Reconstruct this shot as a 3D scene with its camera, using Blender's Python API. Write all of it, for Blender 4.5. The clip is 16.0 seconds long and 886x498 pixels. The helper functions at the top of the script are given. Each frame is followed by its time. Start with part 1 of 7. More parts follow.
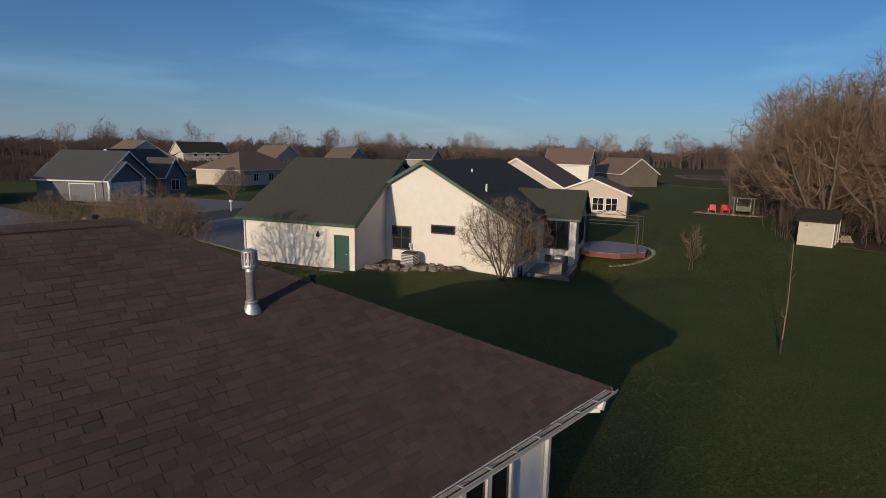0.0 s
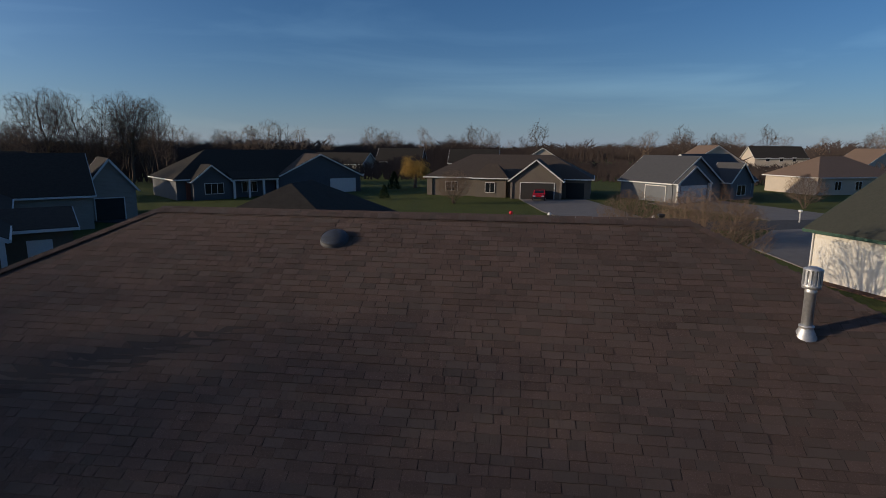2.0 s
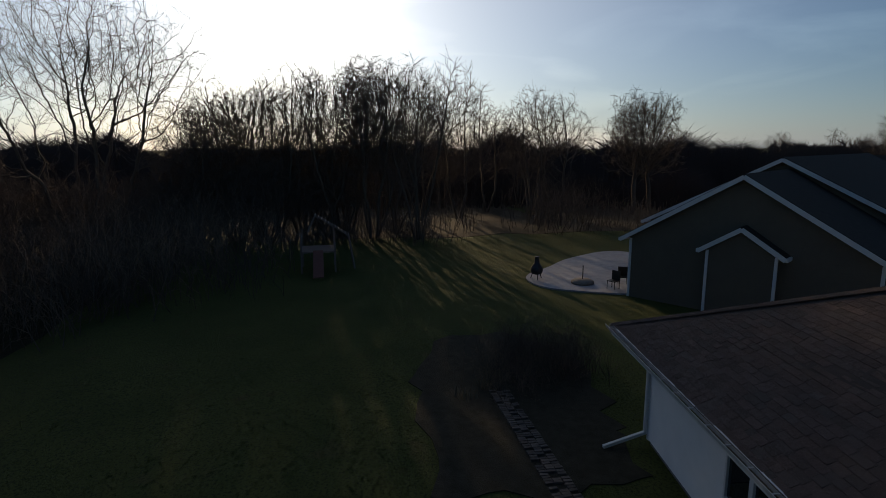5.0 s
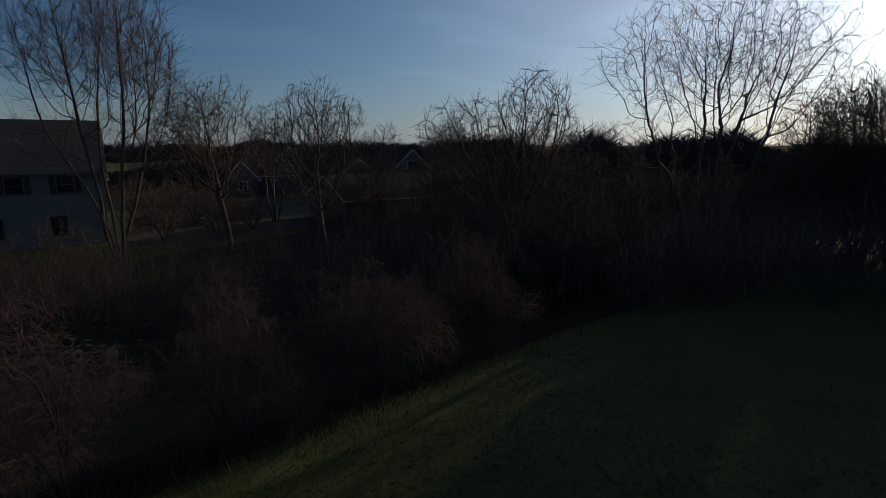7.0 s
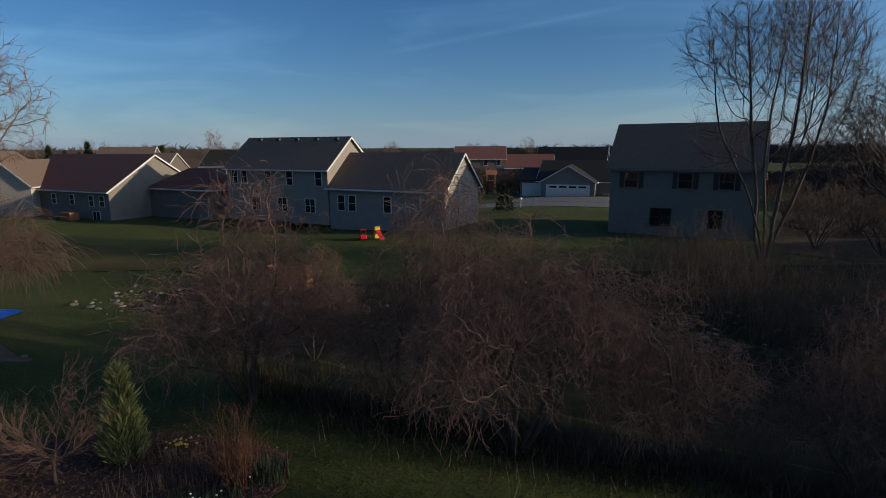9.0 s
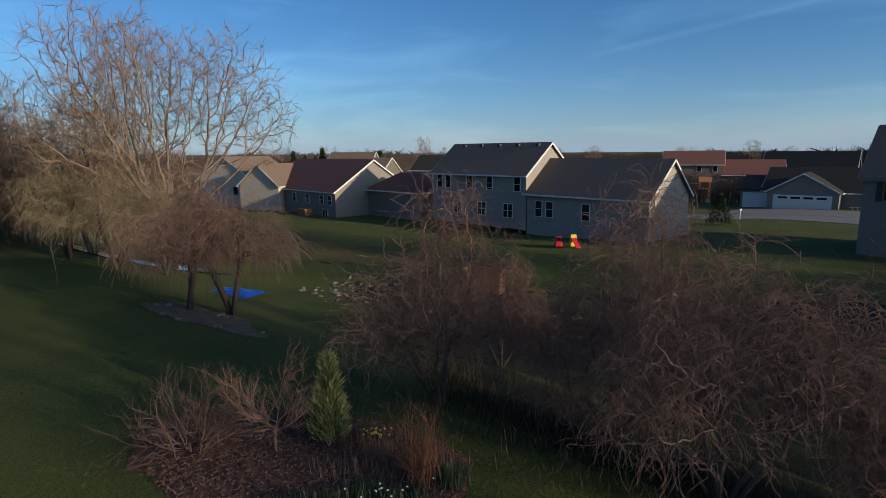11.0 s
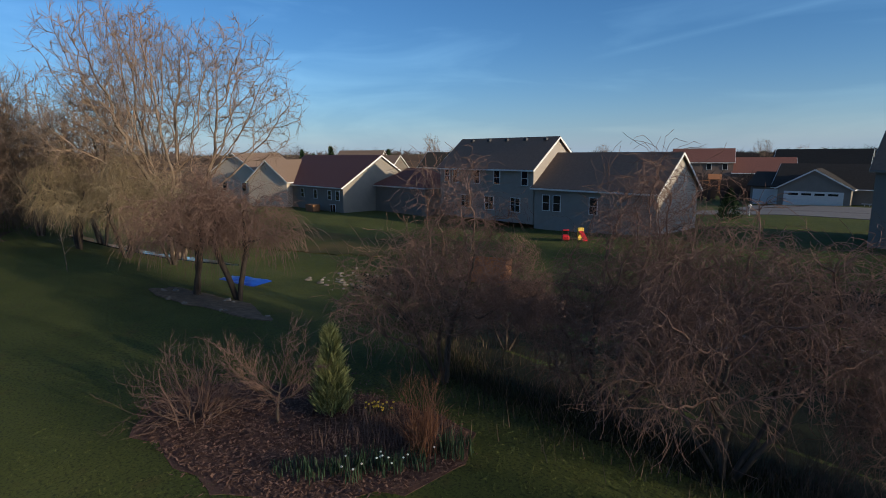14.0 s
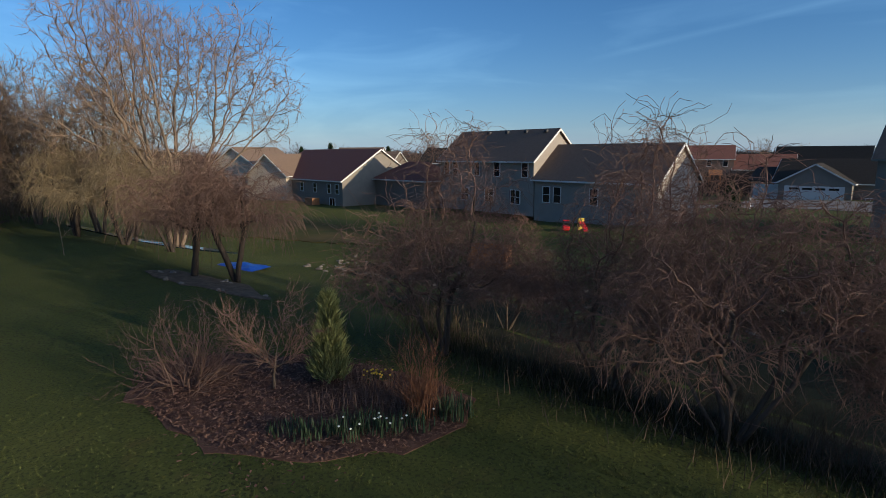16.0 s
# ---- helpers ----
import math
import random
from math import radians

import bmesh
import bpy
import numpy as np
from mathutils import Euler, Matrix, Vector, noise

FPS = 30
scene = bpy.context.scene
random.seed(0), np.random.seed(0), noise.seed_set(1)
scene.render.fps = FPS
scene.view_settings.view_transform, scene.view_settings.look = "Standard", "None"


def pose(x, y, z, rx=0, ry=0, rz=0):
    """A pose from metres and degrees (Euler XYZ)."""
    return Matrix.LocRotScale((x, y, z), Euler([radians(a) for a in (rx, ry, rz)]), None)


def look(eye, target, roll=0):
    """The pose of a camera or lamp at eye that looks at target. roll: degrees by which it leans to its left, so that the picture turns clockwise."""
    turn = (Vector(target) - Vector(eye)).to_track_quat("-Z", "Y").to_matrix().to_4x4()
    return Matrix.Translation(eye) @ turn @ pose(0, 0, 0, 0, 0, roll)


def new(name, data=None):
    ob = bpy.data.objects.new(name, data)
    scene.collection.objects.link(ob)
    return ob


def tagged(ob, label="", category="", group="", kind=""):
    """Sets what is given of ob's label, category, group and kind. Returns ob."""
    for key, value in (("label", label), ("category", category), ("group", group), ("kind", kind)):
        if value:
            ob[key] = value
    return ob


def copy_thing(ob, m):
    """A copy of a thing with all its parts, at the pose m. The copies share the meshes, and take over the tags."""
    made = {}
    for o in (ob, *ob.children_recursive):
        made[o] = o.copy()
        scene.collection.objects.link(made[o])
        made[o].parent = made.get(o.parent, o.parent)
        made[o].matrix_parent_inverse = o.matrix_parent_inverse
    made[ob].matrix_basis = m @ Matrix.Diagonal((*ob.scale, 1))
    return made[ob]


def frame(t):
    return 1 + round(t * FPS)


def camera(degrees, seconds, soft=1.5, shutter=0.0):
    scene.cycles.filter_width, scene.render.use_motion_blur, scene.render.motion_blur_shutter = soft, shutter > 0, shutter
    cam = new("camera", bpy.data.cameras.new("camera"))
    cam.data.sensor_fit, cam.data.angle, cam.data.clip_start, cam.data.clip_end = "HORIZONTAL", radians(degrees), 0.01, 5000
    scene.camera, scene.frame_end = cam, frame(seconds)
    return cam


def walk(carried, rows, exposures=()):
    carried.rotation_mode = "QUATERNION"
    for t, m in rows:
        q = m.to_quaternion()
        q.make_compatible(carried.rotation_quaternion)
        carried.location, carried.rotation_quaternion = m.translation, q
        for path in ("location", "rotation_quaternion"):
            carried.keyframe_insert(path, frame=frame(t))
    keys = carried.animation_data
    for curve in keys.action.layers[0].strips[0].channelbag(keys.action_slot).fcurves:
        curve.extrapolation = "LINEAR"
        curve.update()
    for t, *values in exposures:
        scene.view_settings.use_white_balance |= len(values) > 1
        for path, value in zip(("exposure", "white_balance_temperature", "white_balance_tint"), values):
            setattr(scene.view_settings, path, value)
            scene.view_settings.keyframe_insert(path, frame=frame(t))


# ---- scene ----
cam = camera(77.06, 16.0, soft=0.8)
# seconds, place, heading to the left of +y, pitch, roll
PATH = [
    (0.0, 0.000, 0.000, 7.450, -45.80, -10.21, 1.08),
    (0.5, 0.000, 0.000, 7.450, -34.25, -10.26, 0.95),
    (1.0, 0.000, 0.000, 7.450, -21.08, -10.39, 0.74),
    (1.5, 0.000, 0.000, 7.450, -6.42, -10.44, 0.46),
    (2.0, 0.000, 0.000, 7.450, 8.00, -10.40, 0.30),
    (2.5, 0.000, 0.000, 7.450, 21.88, -10.47, 0.17),
    (3.0, 0.000, 0.000, 7.450, 35.50, -10.54, 0.05),
    (3.5, 0.000, 0.000, 7.450, 49.24, -10.49, -0.03),
    (4.0, 0.000, 0.000, 7.450, 63.06, -10.37, 0.05),
    (4.2, 0.000, 0.000, 7.450, 68.38, -10.32, -0.04),
    (6.3, 0.000, 0.000, 7.450, 126.51, -10.44, -0.03),
    (6.5, 0.000, 0.000, 7.450, 132.25, -10.48, 0.01),
    (7.0, 0.000, 0.000, 7.450, 147.64, -10.57, -0.08),
    (7.5, 0.000, 0.000, 7.450, 163.91, -10.59, -0.20),
    (8.0, 0.000, 0.000, 7.450, 179.12, -10.50, -0.24),
    (8.5, -0.049, -0.080, 7.463, 194.19, -10.44, -0.17),
    (9.0, 0.010, -0.223, 7.469, 208.65, -10.40, -0.27),
    (9.5, 0.140, -0.355, 7.452, 222.32, -10.24, -0.26),
    (9.7, 0.224, -0.372, 7.467, 225.41, -10.20, -0.25),
    (12.0, 0.241, -0.695, 7.687, 229.31, -9.82, -0.44),
    (12.5, 0.225, -0.740, 7.649, 229.59, -9.81, -0.41),
    (13.0, 0.176, -0.702, 7.481, 229.66, -9.80, -0.34),
    (13.5, 0.067, -0.621, 7.231, 229.71, -9.79, -0.36),
    (14.0, 0.072, -0.579, 6.903, 229.67, -9.78, -0.35),
    (14.5, 0.095, -0.606, 6.612, 229.69, -9.76, -0.32),
    (15.0, 0.124, -0.640, 6.362, 229.69, -9.75, -0.29),
    (15.5, 0.134, -0.633, 6.168, 229.67, -9.74, -0.17),
    (16.0, 0.142, -0.624, 5.937, 229.63, -9.74, -0.20),
]


def aim(x, y, z, yaw, pitch, roll):
    y1, p1 = radians(yaw), radians(pitch)
    ahead = Vector((-math.sin(y1) * math.cos(p1), math.cos(y1) * math.cos(p1), math.sin(p1)))
    return look((x, y, z), Vector((x, y, z)) + ahead, roll)


walk(cam, [(r[0], aim(*r[1:])) for r in PATH], exposures=((0.0, 0.13, 5650, 10), (2.0, 0.10, 5700, 10), (3.0, 0.28, 6100, 10), (3.5, 0.24, 6400, 10), (4.2, 0.16, 6700, 10), (6.3, -0.62, 6350, 10), (7.0, -0.50, 5950, 10), (8.0, -0.16, 5600, 8), (9.5, 0.48, 5550, 6), (12.0, 0.72, 5550, 6), (16.0, 0.75, 5550, 6)))

# ---- light ----
SUN_AZ, SUN_EL = 106.0, 12.0
sun_dir = Vector((-math.sin(radians(SUN_AZ)) * math.cos(radians(SUN_EL)), math.cos(radians(SUN_AZ)) * math.cos(radians(SUN_EL)), math.sin(radians(SUN_EL))))
sun = new("sun", bpy.data.lights.new("sun", "SUN"))
sun.data.energy, sun.data.angle, sun.data.color = 3.45, radians(0.6), (1.0, 0.74, 0.46)
sun.matrix_world = look((0, 0, 60), Vector((0, 0, 60)) - sun_dir)

world = bpy.data.worlds.new("sky")
scene.world = world
world.use_nodes = True
wt = world.node_tree
wt.nodes.clear()
w_out = wt.nodes.new("ShaderNodeOutputWorld")
w_bg = wt.nodes.new("ShaderNodeBackground")
sky = wt.nodes.new("ShaderNodeTexSky")
sky.sky_type = "NISHITA"
sky.sun_disc = False
sky.sun_elevation = radians(SUN_EL)
sky.sun_rotation = math.atan2(sun_dir.x, sun_dir.y)
sky.altitude, sky.air_density, sky.dust_density, sky.ozone_density = 250, 1.0, 0.5, 5.0
w_bg.inputs["Strength"].default_value = 0.07
# thin streaks of cirrus
w_co = wt.nodes.new("ShaderNodeTexCoord")
w_map = wt.nodes.new("ShaderNodeMapping")
w_map.inputs["Scale"].default_value = (1.2, 2.2, 9.0)
w_no = wt.nodes.new("ShaderNodeTexNoise")
w_no.inputs["Scale"].default_value, w_no.inputs["Detail"].default_value, w_no.inputs["Distortion"].default_value = 1.6, 7.0, 0.6
w_ra = wt.nodes.new("ShaderNodeMapRange")
w_ra.inputs["From Min"].default_value, w_ra.inputs["From Max"].default_value = 0.5, 0.8
w_ra.inputs["To Max"].default_value = 0.38
w_mul = wt.nodes.new("ShaderNodeMix")
w_mul.data_type, w_mul.blend_type = "RGBA", "MIX"
w_gain = wt.nodes.new("ShaderNodeVectorMath")
w_gain.operation = "MULTIPLY"
w_gain.inputs[1].default_value = (2.6, 2.0, 1.6)
wt.links.new(w_co.outputs["Generated"], w_map.inputs["Vector"])
wt.links.new(w_map.outputs["Vector"], w_no.inputs["Vector"])
wt.links.new(w_no.outputs["Fac"], w_ra.inputs["Value"])
wt.links.new(sky.outputs["Color"], w_mul.inputs["A"])
wt.links.new(sky.outputs["Color"], w_gain.inputs[0])
wt.links.new(w_gain.outputs["Vector"], w_mul.inputs["B"])
# bright haze round the low sun, and pale haze along the horizon
w_nrm = wt.nodes.new("ShaderNodeVectorMath")
w_nrm.operation = "NORMALIZE"
wt.links.new(w_co.outputs["Generated"], w_nrm.inputs[0])
w_dot = wt.nodes.new("ShaderNodeVectorMath")
w_dot.operation = "DOT_PRODUCT"
w_dot.inputs[1].default_value = sun_dir
wt.links.new(w_nrm.outputs["Vector"], w_dot.inputs[0])


def w_math(op, a, b):
    n = wt.nodes.new("ShaderNodeMath")
    n.operation = op
    for k, v in enumerate((a, b)):
        if isinstance(v, (int, float)):
            n.inputs[k].default_value = v
        else:
            wt.links.new(v, n.inputs[k])
    return n.outputs[0]


w_c = w_math("MAXIMUM", w_dot.outputs["Value"], 0.0)


def w_toward(az, el):
    return Vector((-math.sin(radians(az)) * math.cos(radians(el)), math.cos(radians(az)) * math.cos(radians(el)), math.sin(radians(el))))


def w_along(v):
    n = wt.nodes.new("ShaderNodeVectorMath")
    n.operation = "DOT_PRODUCT"
    n.inputs[1].default_value = v
    wt.links.new(w_nrm.outputs["Vector"], n.inputs[0])
    return n.outputs["Value"]


# one old vapour trail among them
w_off = w_math("ABSOLUTE", w_along(w_toward(217, 8.4).cross(w_toward(198.4, 11.6)).normalized()), 0.0)
w_line = w_math("MAXIMUM", w_math("SUBTRACT", 1.0, w_math("DIVIDE", w_off, 0.007)), 0.0)
w_len = w_math("MINIMUM", w_math("MAXIMUM", w_math("MULTIPLY", w_math("SUBTRACT", w_along(w_toward(203, 10.8)), math.cos(radians(13))), 60.0), 0.0), 1.0)
w_trail = w_math("MULTIPLY", w_math("MULTIPLY", w_line, w_len), w_math("MULTIPLY", w_no.outputs["Fac"], 0.32))
wt.links.new(w_math("ADD", w_ra.outputs["Result"], w_trail), w_mul.inputs["Factor"])
w_glow = w_math("ADD", w_math("ADD", w_math("MULTIPLY", w_math("POWER", w_c, 500.0), 24.0), w_math("MULTIPLY", w_math("POWER", w_c, 60.0), 9.0)), w_math("ADD", w_math("MULTIPLY", w_math("POWER", w_c, 9.0), 6.0), w_math("MULTIPLY", w_math("POWER", w_c, 3.0), 3.1)))
w_sep = wt.nodes.new("ShaderNodeSeparateXYZ")
wt.links.new(w_nrm.outputs["Vector"], w_sep.inputs[0])
w_low = w_math("POWER", w_math("SUBTRACT", 1.0, w_math("MAXIMUM", w_math("ABSOLUTE", w_sep.outputs["Z"], 0.0), 0.0)), 14.0)
w_hz = wt.nodes.new("ShaderNodeMix")
w_hz.data_type = "RGBA"
w_hz.inputs["B"].default_value = (4.6, 5.2, 6.2, 1)
wt.links.new(w_math("MULTIPLY", w_low, 0.5), w_hz.inputs["Factor"])
wt.links.new(w_mul.outputs["Result"], w_hz.inputs["A"])
w_gc = wt.nodes.new("ShaderNodeVectorMath")
w_gc.operation = "SCALE"
w_gc.inputs[0].default_value = (1.0, 0.95, 0.86)
wt.links.new(w_glow, w_gc.inputs["Scale"])
w_add = wt.nodes.new("ShaderNodeVectorMath")
w_add.operation = "ADD"
wt.links.new(w_hz.outputs["Result"], w_add.inputs[0])
wt.links.new(w_gc.outputs["Vector"], w_add.inputs[1])
wt.links.new(w_add.outputs["Vector"], w_bg.inputs["Color"])
wt.links.new(w_bg.outputs["Background"], w_out.inputs["Surface"])

# ---- materials ----
def mat(name, c1, c2=None, scale=6.0, rough=0.8, bump=0.0, bscale=60.0, metal=0.0, bands=0.0, spots=None, spec=0.5, vary=0.0, squash=(1, 1, 1), tint=None):
    """Two-tone procedural surface: broad noise between c1 and c2, fine grain bump, optional level clapboard bands, per-object variation."""
    m = bpy.data.materials.new(name)
    m.use_nodes = True
    t = m.node_tree
    b = t.nodes["Principled BSDF"]
    b.inputs["Roughness"].default_value, b.inputs["Metallic"].default_value = rough, metal
    b.inputs["Specular IOR Level"].default_value = spec
    co = t.nodes.new("ShaderNodeTexCoord")
    mp = t.nodes.new("ShaderNodeMapping")
    mp.inputs["Scale"].default_value = squash
    t.links.new(co.outputs["Object"], mp.inputs["Vector"])
    c2 = c2 or [v * 0.8 for v in c1]
    n1 = t.nodes.new("ShaderNodeTexNoise")
    n1.inputs["Scale"].default_value, n1.inputs["Detail"].default_value, n1.inputs["Roughness"].default_value = scale, 6.0, 0.65
    t.links.new(mp.outputs["Vector"], n1.inputs["Vector"])
    ra = t.nodes.new("ShaderNodeMapRange")
    ra.inputs["From Min"].default_value, ra.inputs["From Max"].default_value = 0.32, 0.68
    t.links.new(n1.outputs["Fac"], ra.inputs["Value"])
    mx = t.nodes.new("ShaderNodeMix")
    mx.data_type = "RGBA"
    mx.inputs["A"].default_value, mx.inputs["B"].default_value = (*c1, 1), (*c2, 1)
    t.links.new(ra.outputs["Result"], mx.inputs["Factor"])
    col = mx.outputs["Result"]
    for spot in ((spots,) if spots and not isinstance(spots[0][0], tuple) else spots or ()):
        n3 = t.nodes.new("ShaderNodeTexNoise")
        n3.inputs["Scale"].default_value, n3.inputs["Detail"].default_value = spot[1], 4.0
        t.links.new(mp.outputs["Vector"], n3.inputs["Vector"])
        r3 = t.nodes.new("ShaderNodeMapRange")
        r3.inputs["From Min"].default_value, r3.inputs["From Max"].default_value = spot[2], spot[2] + 0.15
        t.links.new(n3.outputs["Fac"], r3.inputs["Value"])
        m3 = t.nodes.new("ShaderNodeMix")
        m3.data_type = "RGBA"
        m3.inputs["B"].default_value = (*spot[0], 1)
        t.links.new(r3.outputs["Result"], m3.inputs["Factor"])
        t.links.new(col, m3.inputs["A"])
        col = m3.outputs["Result"]
    if vary:
        oi = t.nodes.new("ShaderNodeObjectInfo")
        ge = t.nodes.new("ShaderNodeNewGeometry")
        ad = t.nodes.new("ShaderNodeMath")
        ad.operation = "ADD"
        t.links.new(oi.outputs["Random"], ad.inputs[0])
        t.links.new(ge.outputs["Random Per Island"], ad.inputs[1])
        fr = t.nodes.new("ShaderNodeMath")
        fr.operation = "FRACT"
        t.links.new(ad.outputs[0], fr.inputs[0])
        if tint:
            pw = t.nodes.new("ShaderNodeMath")
            pw.operation = "PINGPONG"
            pw.inputs[1].default_value = 0.085
            t.links.new(fr.outputs[0], pw.inputs[0])
            rt = t.nodes.new("ShaderNodeMapRange")
            rt.inputs["From Min"].default_value, rt.inputs["From Max"].default_value = 0.04, 0.085
            t.links.new(pw.outputs[0], rt.inputs["Value"])
            mt = t.nodes.new("ShaderNodeMix")
            mt.data_type = "RGBA"
            mt.inputs["B"].default_value = (*tint, 1)
            t.links.new(rt.outputs["Result"], mt.inputs["Factor"])
            t.links.new(col, mt.inputs["A"])
            col = mt.outputs["Result"]
        r4 = t.nodes.new("ShaderNodeMapRange")
        r4.inputs["To Min"].default_value, r4.inputs["To Max"].default_value = 1 - vary, 1 + vary
        t.links.new(fr.outputs[0], r4.inputs["Value"])
        vm = t.nodes.new("ShaderNodeVectorMath")
        vm.operation = "SCALE"
        t.links.new(col, vm.inputs[0])
        t.links.new(r4.outputs["Result"], vm.inputs["Scale"])
        col = vm.outputs["Vector"]
    t.links.new(col, b.inputs["Base Color"])
    if bump or bands:
        n2 = t.nodes.new("ShaderNodeTexNoise")
        n2.inputs["Scale"].default_value, n2.inputs["Detail"].default_value = bscale, 3.0
        t.links.new(mp.outputs["Vector"], n2.inputs["Vector"])
        bp = t.nodes.new("ShaderNodeBump")
        bp.inputs["Strength"].default_value, bp.inputs["Distance"].default_value = max(bump, 0.05), 0.05 if name == "grass" else 0.02
        t.links.new(n2.outputs["Fac"], bp.inputs["Height"])
        if bands:
            wv = t.nodes.new("ShaderNodeTexWave")
            wv.wave_type, wv.bands_direction, wv.wave_profile = "BANDS", "Z", "SAW"
            wv.inputs["Scale"].default_value = 0.3142 / bands
            t.links.new(co.outputs["Object"], wv.inputs["Vector"])
            b2 = t.nodes.new("ShaderNodeBump")
            b2.inputs["Strength"].default_value, b2.inputs["Distance"].default_value = 0.8, 0.02
            b2.invert = True
            t.links.new(wv.outputs["Fac"], b2.inputs["Height"])
            t.links.new(bp.outputs["Normal"], b2.inputs["Normal"])
            t.links.new(b2.outputs["Normal"], b.inputs["Normal"])
        else:
            t.links.new(bp.outputs["Normal"], b.inputs["Normal"])
    return m


M = {}
M["grass"] = mat("grass", (0.096, 0.108, 0.027), (0.066, 0.082, 0.019), 0.35, 0.95, 1.0, 45.0, spots=(((0.090, 0.079, 0.026), 0.9, 0.60), ((0.044, 0.050, 0.017), 13.0, 0.49)), spec=0.15)
M["litter"] = mat("leaf_litter", (0.104, 0.077, 0.048), (0.052, 0.042, 0.026), 3.0, 0.95, 1.0, 25.0, spots=((0.139, 0.104, 0.065), 7.0, 0.62), spec=0.1)
# litter and ground cover darkened in colour for the shade under the thicket
M["creek_floor"] = mat("shaded_ground_cover", (0.036, 0.038, 0.019), (0.022, 0.022, 0.013), 1.2, 0.95, 1.0, 22.0, spots=((0.060, 0.050, 0.030), 5.0, 0.63), spec=0.1)
M["meadow"] = mat("dry_meadow", (0.113, 0.083, 0.035), (0.052, 0.061, 0.017), 0.25, 0.95, 1.0, 20.0, spec=0.1)
M["shingle"] = mat("brown_shingle", (0.118, 0.083, 0.069), (0.086, 0.062, 0.053), 0.9, 0.95, 0.9, 160.0, vary=0.15, spec=0.2, tint=(0.098, 0.078, 0.067), spots=((0.145, 0.104, 0.088), 55.0, 0.56))
# dark brown that stands for the shade between shingle tabs
M["gap_shade"] = mat("shadow_line", (0.045, 0.033, 0.028), None, 4.0, 0.95, 0.2)
M["roof_green"] = mat("dark_green_roof", (0.062, 0.062, 0.047), (0.046, 0.048, 0.036), 5.0, 0.9, 0.5, 40.0, squash=(1, 1, 1), spec=0.3)
M["roof_dark"] = mat("charcoal_roof", (0.044, 0.039, 0.033), (0.030, 0.027, 0.023), 4.0, 0.92, 0.5, 40.0, spec=0.15)
M["roof_gray"] = mat("gray_roof", (0.080, 0.080, 0.083), (0.056, 0.056, 0.060), 4.0, 0.9, 0.5, 40.0, spec=0.3)
M["roof_tan"] = mat("weathered_tan_roof", (0.078, 0.060, 0.047), (0.055, 0.043, 0.035), 4.0, 0.9, 0.5, 40.0, spec=0.3)
M["roof_brown"] = mat("brown_roof", (0.195, 0.138, 0.102), (0.150, 0.108, 0.082), 4.0, 0.9, 0.5, 40.0, spec=0.15)
M["roof_red"] = mat("red_brown_roof", (0.18, 0.078, 0.060), (0.13, 0.060, 0.048), 4.0, 0.9, 0.5, 40.0, spec=0.3)
M["white_stucco"] = mat("cream_siding", (0.679, 0.644, 0.574), (0.626, 0.592, 0.522), 2.0, 0.75, 0.3, 80.0)
M["white_siding"] = mat("white_vinyl", (0.76, 0.75, 0.73), (0.70, 0.69, 0.67), 1.5, 0.5, 0.1, 50.0)
M["white"] = mat("white_trim", (0.661, 0.652, 0.626), (0.592, 0.583, 0.566), 3.0, 0.5, 0.1)
M["green_trim"] = mat("green_trim", (0.030, 0.078, 0.048), (0.024, 0.061, 0.039), 5.0, 0.5, 0.1)
M["green_door"] = mat("green_door_paint", (0.017, 0.074, 0.052), (0.014, 0.061, 0.044), 3.0, 0.4, 0.1)
M["black"] = mat("black_frame", (0.02, 0.02, 0.02), None, 5.0, 0.5)
M["sid_gray"] = mat("gray_siding", (0.215, 0.192, 0.160), (0.185, 0.166, 0.140), 1.0, 0.7, 0.1, bands=0.13, spec=0.3)
M["sid_dark"] = mat("slate_siding", (0.074, 0.078, 0.087), (0.061, 0.065, 0.074), 1.0, 0.7, 0.1, bands=0.13)
M["sid_blue"] = mat("slate_blue_siding", (0.120, 0.128, 0.140), (0.100, 0.108, 0.120), 1.0, 0.7, 0.1, bands=0.13)
M["sid_olive"] = mat("gray_green_siding", (0.125, 0.104, 0.074), (0.106, 0.088, 0.064), 1.0, 0.75, 0.1, bands=0.13, spec=0.25)
M["sid_tan"] = mat("tan_siding", (0.140, 0.115, 0.088), (0.118, 0.097, 0.076), 1.0, 0.7, 0.1, bands=0.13)
M["sid_beige"] = mat("beige_siding", (0.505, 0.435, 0.348), (0.452, 0.392, 0.313), 1.0, 0.7, 0.1, bands=0.13)
M["sid_light"] = mat("pale_gray_siding", (0.295, 0.262, 0.225), (0.258, 0.230, 0.198), 1.0, 0.7, 0.1, bands=0.13, spec=0.3)
M["sid_brown"] = mat("brown_siding", (0.174, 0.122, 0.096), (0.148, 0.104, 0.083), 1.0, 0.7, 0.1, bands=0.13)
M["brick"] = mat("red_brick", (0.191, 0.065, 0.044), (0.131, 0.052, 0.039), 8.0, 0.85, 0.6, 30.0)
M["concrete"] = mat("driveway_concrete", (0.175, 0.160, 0.146), (0.132, 0.122, 0.113), 0.8, 0.85, 0.4, 40.0)
M["asphalt"] = mat("asphalt", (0.048, 0.048, 0.050), (0.037, 0.037, 0.038), 1.0, 0.9, 0.6, 60.0)
M["patio"] = mat("stamped_concrete", (0.348, 0.331, 0.331), (0.235, 0.226, 0.235), 2.2, 0.6, 0.5, 12.0)
